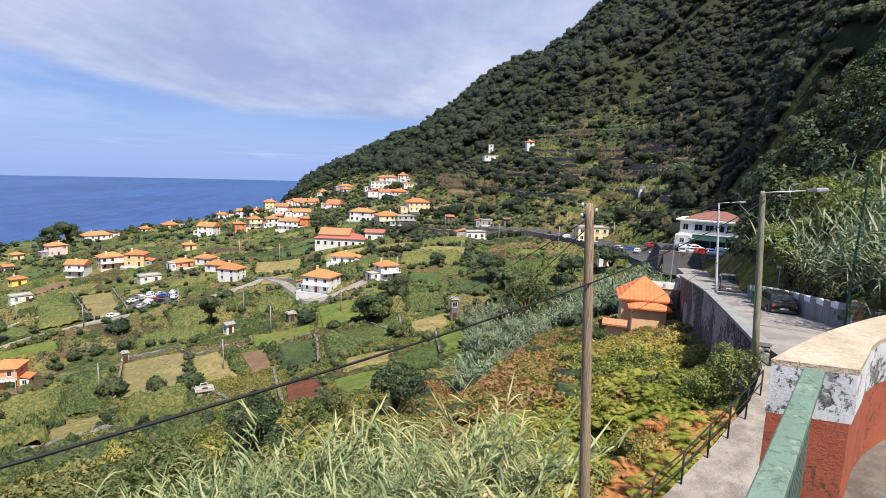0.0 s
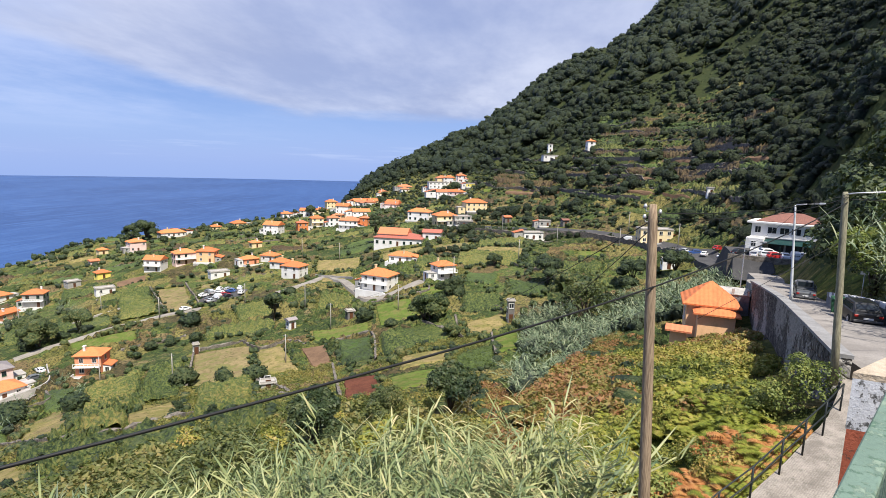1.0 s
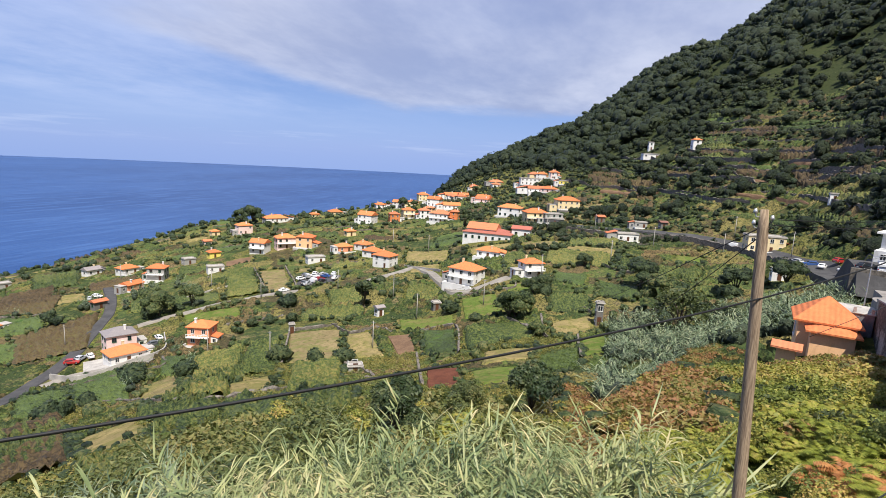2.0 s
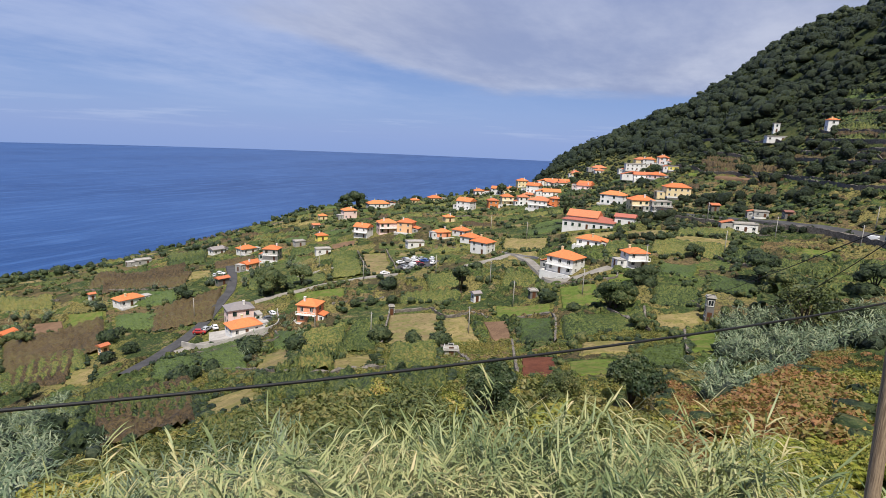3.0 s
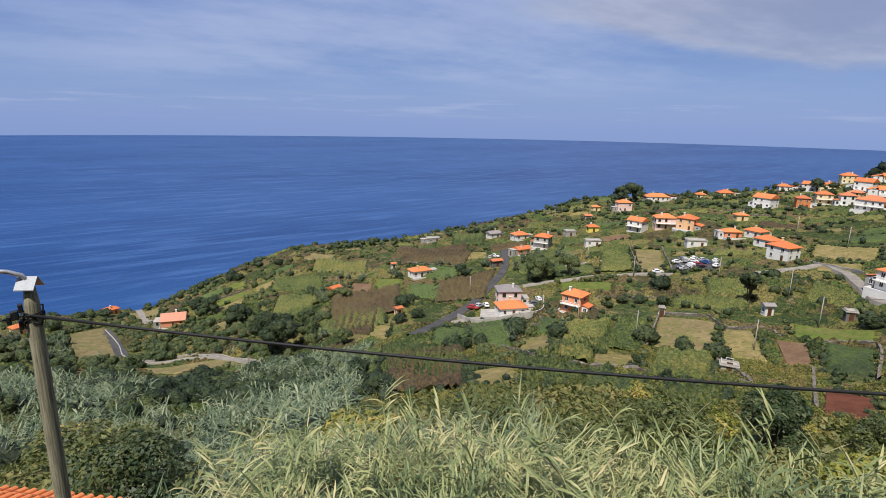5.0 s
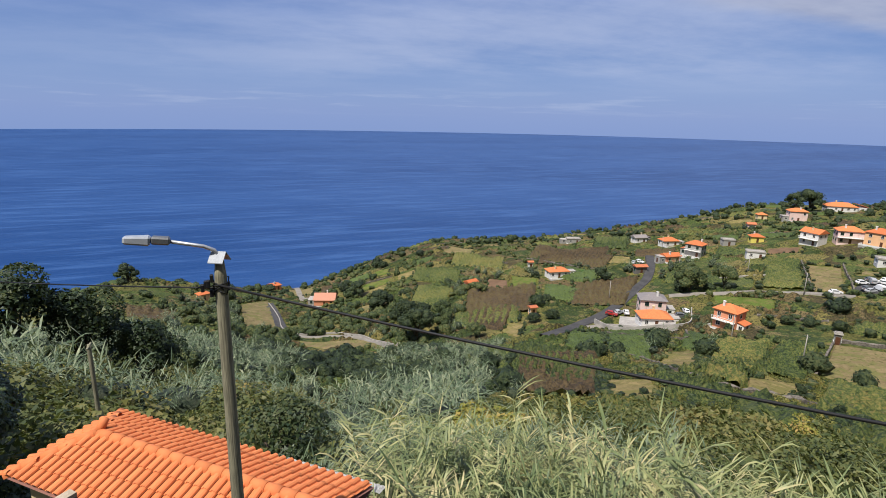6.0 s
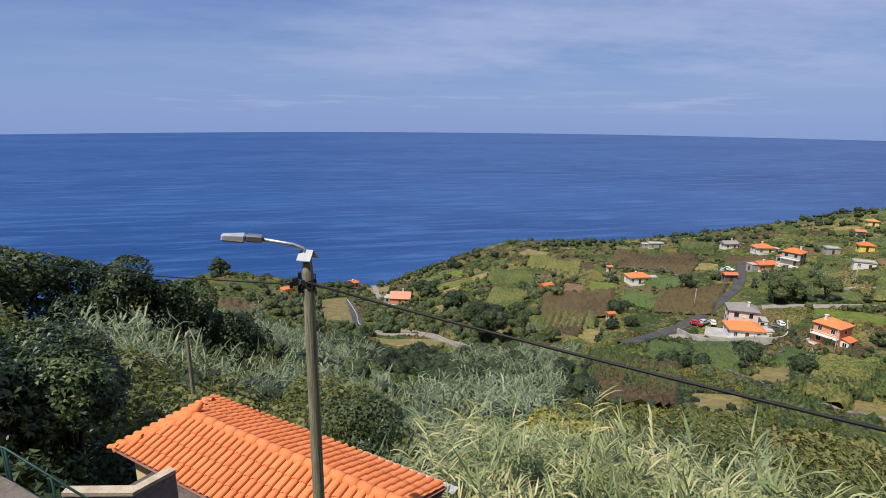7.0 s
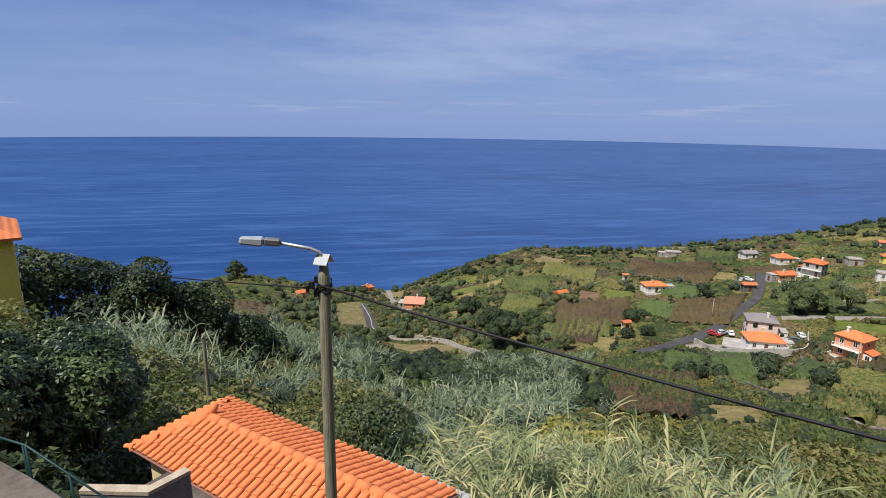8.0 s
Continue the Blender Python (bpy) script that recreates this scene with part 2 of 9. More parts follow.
profile(-4.6, (8, -9), (15, -10.5), (31.9, -17.3), (76, -31), (123.5, -38.6), (169, -36.3), (221, -30.8), (299, -29.2), (390, -4), (546, 42.9), (780, 106.2), (1105, 185.7), (1300, 159.7), (1820, -12.8))
profile(2.7, (8, -9), (15, -11), (31.9, -17.8), (76, -32.3), (123.5, -41.3), (169, -37.6), (208, -35.3), (260, -32.4), (325, -30.9), (429, -13.4), (585, 14.1), (845, 46.1), (1170, 76.3), (1365, 29.4), (1820, -207.9))
profile(8.5, (8, -9), (15, -11), (31.9, -17.8), (76, -32.3), (123.5, -42.6), (169, -40.2), (208, -37.3), (260, -35.7), (338, -33.6), (494, -23), (715, -6.3), (1105, 18.3), (1300, -35.1), (1690, -207))
profile(14, (8, -9), (15, -11), (31.9, -17.8), (76, -33.6), (123.5, -45.2), (175.5, -44.2), (208, -43.1), (260, -40.9), (390, -37.9), (520, -34.9), (715, -31), (1040, -17.7), (1170, -86.2), (1430, -205.2))
profile(17, (8, -9), (15, -11), (31.9, -18.3), (76, -34.2), (123.5, -47.1), (169, -47.4), (208, -46.4), (260, -45.4), (364, -42.9), (520, -40.1), (715, -57), (1040, -104.9), (1170, -164.4), (1430, -205.2))
profile(20, (8, -9), (15, -11), (31.9, -18.3), (76, -34.8), (123.5, -48.4), (162.5, -49.3), (208, -48.3), (260, -48.7), (351, -45.4), (520, -41.4), (572, -56), (780, -187.8))
profile(30, (8, -9), (15, -11.5), (31.9, -18.3), (76, -34.8), (123.5, -49.8), (162.5, -53.3), (195, -54.8), (247, -53.8), (312, -49), (429, -51.1), (494, -58.1), (559, -95), (702, -193.8))
profile(40, (8, -9), (15, -12), (31.9, -18.3), (76, -36.1), (117, -49.1), (169, -59.2), (214.5, -60.1), (260, -60.4), (325, -59.6), (429, -57.7), (481, -63.2), (546, -101.5), (676, -193.6))
profile(50, (8, -9), (15, -12), (31.9, -19.4), (76, -38.7), (117, -53), (175.5, -66.4), (214.5, -66.6), (260, -66.9), (325, -68.7), (429, -79.2), (494, -120.7), (624, -193.3))
profile(60, (8, -9), (15, -12), (31.9, -20.5), (76, -41.2), (117, -55.6), (169, -69), (208, -71.8), (260, -74.1), (325, -76.5), (403, -88.1), (468, -127), (598, -193.1))
profile(70, (8, -9), (15, -12), (31.9, -20.5), (76, -42.5), (117, -58.2), (169, -76.8), (208, -78.4), (260, -80), (325, -81.1), (390, -88), (455, -126.9), (585, -193))
profile(76, (8, -9), (15, -12), (31.9, -20.5), (76, -43.8), (130, -64.8), (182, -77.6), (260, -87.8), (325, -91.5), (377, -97.7), (429, -133.3), (546, -192.8))
profile(84, (8, -9), (15, -12), (31.9, -19.4), (76, -42.5), (130, -63.5), (195, -83.5), (247, -94.3), (299, -103.7), (364, -114.6), (390, -133), (494, -192.5))
profile(90, (8, -9), (15, -12), (31.9, -18.3), (76, -39.9), (130, -59.6), (195, -77), (247, -89.1), (299, -97.2), (364, -112), (390, -130.4), (494, -192.5))
profile(100, (8, -9), (15, -12), (31.9, -17.3), (76, -34.8), (130, -50.4), (195, -65.2), (260, -74.8), (305.5, -79.6), (338, -106.6), (429, -165.9), (546, -192.8))
profile(108, (8, -8.5), (15, -11), (31.9, -15.1), (76, -29.7), (130, -46.5), (208, -65.3), (299, -88.1), (390, -126.5), (520, -192.6))
profile(120, (8, -8), (20, -10), (38.8, -13), (76, -24.7), (130, -41.3), (260, -82.6), (390, -122.6), (546, -192.8))
profile(140, (8, -6), (20, -7), (46, -8.4), (130, -21.7), (325, -60.9), (520, -146.9), (780, -200.8))
profile(160, (2, -1.9), (14, -1.9), (46, 0.8), (130, 12.1), (325, 36.7), (650, 73.4), (1170, 69.8), (1950, -208.8))
profile(180, *PROFILES[-180])

# the top line of the road's retaining wall
WALL_LINE = [(12.5, 20.0, -6.35), (13.4, 22.3, -6.6), (15.9, 28.9, -7.25), (20.7, 41.1, -8.75), (26.1, 56.2, -10.75), (29.2, 64, -12.0)]

PATH_LINE = [(13.6, 19.2, -7.1), (12.3, 17.6, -7.9), (10.9, 16.1, -8.0), (9.7, 14.9, -8.2), (8.5, 13.9, -8.5), (7.2, 12.9, -8.9), (5.5, 12.0, -9.4), (3.0, 11.2, -10.2)]

RINGS = np.linspace(math.log(2.0), math.log(2000.0), 260)


def make_table():
    yaws = sorted(PROFILES)
    rows = [np.interp(RINGS, [math.log(r) for r, _ in PROFILES[a]], [z for _, z in PROFILES[a]]) for a in yaws]
    rows = [np.convolve(np.pad(row, 3, mode="edge"), np.ones(7) / 7, "valid") for row in rows]
    fine = np.arange(-180, 181)
    table = np.array([np.interp(fine, yaws, [row[i] for row in rows]) for i in range(len(RINGS))]).T
    k = np.array([1, 2, 3, 2, 1]) / 9
    wide = np.concatenate([table[-3:-1], table, table[1:3]])
    return sum(k[i] * wide[i:i + len(table)] for i in range(5))


TABLE = make_table()


def lattice(ix, iy, seed):
    h = np.sin(ix * 127.1 + iy * 311.7 + seed * 74.7) * 43758.5453
    return h - np.floor(h)


def bumps(x, y, size, seed=0):
    """Smooth noise from -1 to 1 with lumps about that size across."""
    x, y = np.asarray(x, float) / size, np.asarray(y, float) / size
    ix, iy = np.floor(x), np.floor(y)
    u, v = x - ix, y - iy
    u, v = u * u * (3 - 2 * u), v * v * (3 - 2 * v)
    low = lattice(ix, iy, seed) * (1 - u) + lattice(ix + 1, iy, seed) * u
    high = lattice(ix, iy + 1, seed) * (1 - u) + lattice(ix + 1, iy + 1, seed) * u
    return 2 * (low * (1 - v) + high * v) - 1


def ground(x, y):
    """The height of the hillside over the sea."""
    x, y = np.asarray(x, float), np.asarray(y, float)
    r = np.maximum(np.hypot(x, y), 2.01)
    yaw = np.degrees(np.arctan2(-x, y))
    fa, fr = yaw + 180, (np.log(r) - RINGS[0]) / (RINGS[1] - RINGS[0])
    ia, ir = np.clip(fa.astype(int), 0, 359), np.clip(fr.astype(int), 0, len(RINGS) - 2)
    ua, ur = fa - ia, np.clip(fr - ir, 0, 1)
    z = ((TABLE[ia, ir] * (1 - ur) + TABLE[ia, ir + 1] * ur) * (1 - ua)
         + (TABLE[ia + 1, ir] * (1 - ur) + TABLE[ia + 1, ir + 1] * ur) * ua)
    far = np.clip((r - 320) / 450, 0, 1) * np.clip((14 - yaw) / 12, 0, 1)
    z = z + far * (20 * bumps(x, y, 150, 1) + 11 * bumps(x, y, 70, 2) + 5 * bumps(x, y, 30, 3))
    near = np.clip((r - 25) / 60, 0, 1)
    z = z + near * (0.8 * bumps(x, y, 22, 4) + 0.35 * bumps(x, y, 9, 5))
    # dry-stone terraces on the foot of the mountain
    step = 3.2
    saw = z / step - np.floor(z / step)
    face = np.clip((saw - 0.8) / 0.2, 0, 1) - saw
    terraced = np.clip((r - 220) / 50, 0, 1) * np.clip((620 - r) / 120, 0, 1) * np.clip((12 - yaw) / 8, 0, 1) * np.clip((z + 23) / 8, 0, 1)
    z = z + terraced * face * step * 0.75
    # the levelled parking ground of the roadside building
    flat = np.clip((r - 121) / 3, 0, 1) * np.clip((172 - r) / 14, 0, 1) * np.clip((yaw + 40) / 4, 0, 1) * np.clip((-22.4 - yaw) / 0.8, 0, 1)
    z = z + flat * (-16.6 - z)
    # the bank of earth against the retaining wall
    for (x1, y1, z1), (x2, y2, z2) in zip(WALL_LINE, WALL_LINE[1:]):
        long = math.hypot(x2 - x1, y2 - y1)
        ux, uy = (x2 - x1) / long, (y2 - y1) / long
        s, d = (x - x1) * ux + (y - y1) * uy, (y - y1) * ux - (x - x1) * uy
        bank = z1 + (z2 - z1) * np.clip(s / long, 0, 1) - 3.3 - 0.36 * np.maximum(d, 0) - 0.8 * np.maximum(np.maximum(-s, s - long), 0)
        z = np.where((d > -0.3) & (d < 15), np.maximum(z, bank), z)
    # the hollow in front of the cottage below the road
    z = z - 1.25 * np.clip(1.5 - np.hypot(x - 20.3, y - 52.0) / 6.5, 0, 1)
    # the bank beside the sloping path
    for (x1, y1, z1), (x2, y2, z2) in zip(PATH_LINE, PATH_LINE[1:]):
        long = math.hypot(x2 - x1, y2 - y1)
        ux, uy = (x2 - x1) / long, (y2 - y1) / long
        s = np.clip(((x - x1) * ux + (y - y1) * uy) / long, 0, 1)
        away = np.hypot(x - x1 - s * (x2 - x1), y - y1 - s * (y2 - y1))
        z = np.where(away < 8, np.maximum(z, z1 + (z2 - z1) * s - 0.45 - 0.42 * away), z)
    return EYE + z


# ---- end of terrain ----


def np_mesh(name, verts, faces, mat, smooth=False):
    """A mesh object out of arrays; all faces have the same number of corners."""
    verts, faces = np.asarray(verts, np.float32), np.asarray(faces, np.int32)
    me = bpy.data.meshes.new(name)
    k = faces.shape[1]
    me.vertices.add(len(verts))
    me.vertices.foreach_set("co", verts.ravel())
    me.loops.add(faces.size)
    me.loops.foreach_set("vertex_index", faces.ravel())
    me.polygons.add(len(faces))
    me.polygons.foreach_set("loop_start", np.arange(0, faces.size, k, dtype=np.int32))
    me.polygons.foreach_set("use_smooth", np.full(len(faces), smooth))
    me.update(calc_edges=True)
    me.materials.append(mat)
    return new(name, me)


def make_ground():
    yaws = np.concatenate([np.arange(-180, -52, 4.0), np.arange(-52, 132, 0.9), np.arange(132, 180, 4.0)])
    rr = np.concatenate([[0.01], np.geomspace(2.2, 2000, 380)])
    a, r = np.meshgrid(np.radians(yaws), rr, indexing="ij")
    x, y = -np.sin(a) * r, np.cos(a) * r
    z = ground(x, y)
    n, k = len(yaws), len(rr)
    i, j = np.meshgrid(np.arange(n), np.arange(k - 1), indexing="ij")
    i2 = (i + 1) % n
    faces = np.stack([i * k + j, i * k + j + 1, i2 * k + j + 1, i2 * k + j], -1).reshape(-1, 4)[:, ::-1]
    ob = np_mesh("ground", np.stack([x, y, z], -1).reshape(-1, 3), faces, GROUND, True)
    tagged(ob, "steep green hillside falling in terraces to the sea", "ground", kind="structure")


def make_sea():
    bm = bmesh.new()
    rings = [bmesh.ops.create_circle(bm, segments=256, radius=r)["verts"] for r in (150, 600, 1800, 4990)]
    bm.faces.new(rings[0])
    for low, high in zip(rings, rings[1:]):
        for i in range(256):
            bm.faces.new((low[i], high[i], high[(i + 1) % 256], low[(i + 1) % 256]))
    bmesh.ops.recalc_face_normals(bm, faces=bm.faces)
    me = bpy.data.meshes.new("water")
    bm.to_mesh(me)
    me.materials.append(SEA)
    tagged(new("water", me), "calm deep blue ocean reaching the horizon", "sea", kind="structure")


make_ground()
make_sea()


# ---- building blocks ----
def thing(name, at, label, category, group="", turn=0.0, kind=""):
    ob = new(name)
    ob.empty_display_size = 0.2
    ob.matrix_world = pose(at[0], at[1], at[2], 0, 0, turn)
    return tagged(ob, label, category, group, kind)


def part(name, bm, mat, parent, label=""):
    """Links a bmesh, or a mesh that is shared, as one mesh object under a thing or a part."""
    if isinstance(bm, bmesh.types.BMesh):
        me = bpy.data.meshes.new(name)
        bmesh.ops.recalc_face_normals(bm, faces=bm.faces)
        bm.to_mesh(me)
        bm.free()
        me.materials.append(mat)
    else:
        me = bm
    ob = new(name, me)
    ob.parent = parent
    return tagged(ob, label)


def box(bm, x0, x1, y0, y1, z0, z1, bevel=0.0):
    got = bmesh.ops.create_cube(bm, size=1.0)["verts"]
    for v in got:
        v.co = Vector((x0 + (v.co.x + 0.5) * (x1 - x0), y0 + (v.co.y + 0.5) * (y1 - y0), z0 + (v.co.z + 0.5) * (z1 - z0)))
    if bevel:
        edges = {e for v in got for e in v.link_edges}
        bmesh.ops.bevel(bm, geom=list(edges), offset=bevel, segments=1, affect="EDGES")
    return bm


def boxed(*size, bevel=0.0):
    return box(bmesh.new(), *size, bevel=bevel)


def tube(bm, ends, radii, sides=8):
    """A round bar through the points, with a radius at each."""
    rings = []
    ends = [Vector(p) for p in ends]
    for i, p in enumerate(ends):
        way = (ends[min(i + 1, len(ends) - 1)] - ends[max(i - 1, 0)]).normalized()
        side = way.cross(Vector((0.3, 0.1, 0.95)) if abs(way.z) < 0.9 else Vector((1, 0, 0))).normalized()
        up = way.cross(side)
        rings.append([bm.verts.new(p + radii[i] * (math.cos(k) * side + math.sin(k) * up))
                      for k in [2 * math.pi * j / sides for j in range(sides)]])
    for a, b in zip(rings, rings[1:]):
        for j in range(sides):
            f = bm.faces.new((a[j], a[(j + 1) % sides], b[(j + 1) % sides], b[j]))
            f.smooth = True
    bm.faces.new(rings[0][::-1])
    bm.faces.new(rings[-1])
    return bm


def hip_roof(bm, w, d, z, rise, over=0.45, thick=0.16, gable=False):
    """A tiled roof over a w by d house, the ridge along the longer side (x)."""
    a, b = w / 2 + over, d / 2 + over
    run = 0.0 if gable else min(b, a - 0.05)
    low = [bm.verts.new(p) for p in ((-a, -b, z), (a, -b, z), (a, b, z), (-a, b, z))]
    eave = [bm.verts.new(v.co + Vector((0, 0, thick))) for v in low]
    ridge = [bm.verts.new((-a + run, 0, z + thick + rise)), bm.verts.new((a - run, 0, z + thick + rise))]
    bm.faces.new(low[::-1])
    for i in range(4):
        bm.faces.new((low[i], low[(i + 1) % 4], eave[(i + 1) % 4], eave[i]))
    bm.faces.new((eave[0], eave[1], ridge[1], ridge[0]))
    bm.faces.new((eave[2], eave[3], ridge[0], ridge[1]))
    bm.faces.new((eave[1], eave[2], ridge[1]))
    bm.faces.new((eave[3], eave[0], ridge[0]))
    return bm


def roof_tiles(name, light, dark, stain):
    m, n = material(name)
    co = n.add("ShaderNodeTexCoord").outputs["Object"]
    info = n.add("ShaderNodeObjectInfo").outputs["Random"]
    wave = n.add("ShaderNodeTexWave", {"Vector": co, "Scale": 0.75, "Distortion": 0.4, "Detail": 1.0}, bands_direction="X").outputs[1]
    course = n.add("ShaderNodeTexWave", {"Vector": co, "Scale": 0.8, "Distortion": 0.3}, bands_direction="Z", wave_profile="SAW").outputs[1]
    grain = n.noise(co, 1.6, 6.0, 0.7)
    colour = n.mix(n.step(n.math("ADD", n.math("MULTIPLY", grain, 0.7), n.math("MULTIPLY", info, 0.3)), 0.3, 0.7), light, dark)
    colour = n.mix(n.math("MULTIPLY", n.step(n.noise(co, 0.7, 5.0, 0.7), 0.55, 0.75), 0.55), colour, stain)
    finish(n, colour, 0.8, n.math("ADD", wave, n.math("MULTIPLY", course, 0.5)), 0.6, 0.0, 0.045)
    return m


def render_wall(name, colour):
    r, g, b = colour
    return surface(name, colour, (r * 0.88, g * 0.87, b * 0.85), 0.35, 7.0, 0.9, 0.15, (r * 0.62, g * 0.6, b * 0.55))


WALLS = {k: render_wall(k + "_wall", c) for k, c in {
    "white": (0.73, 0.72, 0.70), "cream": (0.74, 0.60, 0.36), "yellow": (0.78, 0.66, 0.16), "salmon": (0.72, 0.30, 0.17),
    "pink": (0.8, 0.6, 0.55), "orange": (0.62, 0.22, 0.08), "grey": (0.36, 0.35, 0.33), "stone": (0.16, 0.15, 0.14),
    "peach": (0.80, 0.48, 0.26), "dark": (0.09, 0.09, 0.095)}.items()}
ROOFS = {"red": roof_tiles("dull_red_tiles", (0.4, 0.13, 0.09), (0.3, 0.1, 0.07), (0.18, 0.08, 0.06)),
         "pinkish": roof_tiles("bleached_pink_tiles", (0.56, 0.27, 0.18), (0.46, 0.2, 0.13), (0.3, 0.14, 0.1)),
         "tile": roof_tiles("new_clay_tiles", (0.66, 0.21, 0.075), (0.50, 0.14, 0.05), (0.30, 0.11, 0.06)),
         "old": roof_tiles("faded_clay_tiles", (0.56, 0.19, 0.09), (0.42, 0.13, 0.06), (0.2, 0.09, 0.06)),
         "grey": roof_tiles("grey_tiles", (0.30, 0.26, 0.25), (0.21, 0.19, 0.19), (0.12, 0.11, 0.11)),
         "brown": roof_tiles("weathered_brown_tiles", (0.28, 0.12, 0.09), (0.19, 0.09, 0.07), (0.1, 0.06, 0.05))}
CONCRETE = surface("weathered_concrete", (0.42, 0.39, 0.35), (0.29, 0.27, 0.25), 0.5, 9.0, 0.92, 0.4, (0.16, 0.15, 0.13))
ROOFS["flat"] = CONCRETE
FRAME = surface("painted_frame", (0.72, 0.71, 0.68), (0.6, 0.59, 0.56), 2.0, 20.0, 0.5, 0.05)
SHUTTER = surface("green_shutter_paint", (0.03, 0.1, 0.05), (0.02, 0.07, 0.035), 2.0, 20.0, 0.5, 0.05)
DOOR = surface("brown_door_paint", (0.12, 0.05, 0.025), (0.08, 0.035, 0.02), 2.0, 20.0, 0.5, 0.1)


def window_glass():
    m, n = material("window_glass")
    finish(n, (0.015, 0.02, 0.025, 1), 0.06, None, specular=0.6)
    return m


PANE = window_glass()
SHARED = {}
CLEAR = []  # x, y, radius of what no plant may grow through


def shared_box(key, mat, *boxes):
    """One mesh of a few boxes that many parts share."""
    if key not in SHARED:
        bm = bmesh.new()
        for b in boxes:
            box(bm, *b)
        me = bpy.data.meshes.new(key)
        bm.to_mesh(me)
        bm.free()
        me.materials.append(mat)
        SHARED[key] = me
    return SHARED[key]


def add_window(house_ob, x, y, z, turn, w=1.0, h=1.2, mat=None):
    """A window, set proud of a wall, that looks along its own -y."""
    mat = mat or FRAME
    t = 0.09
    key = f"window_{w:.1f}_{h:.1f}_{mat.name}"
    frame_mesh = shared_box(key, mat, (-w / 2 - t, -w / 2, -0.05, 0.02, -t, h + t), (w / 2, w / 2 + t, -0.05, 0.02, -t, h + t),
                            (-w / 2, w / 2, -0.05, 0.02, h, h + t), (-w / 2 - t, w / 2 + t, -0.12, 0.02, -t - 0.06, 0), (-0.03, 0.03, -0.04, 0.02, 0, h))
    ob = part("window", frame_mesh, None, house_ob)
    ob.matrix_basis = pose(x, y, z, 0, 0, turn)
    part("pane", shared_box(f"pane_{w:.1f}_{h:.1f}", PANE, (-w / 2 + 0.01, w / 2 - 0.01, -0.015, 0.02, 0.01, h - 0.01)), None, ob)
    return ob


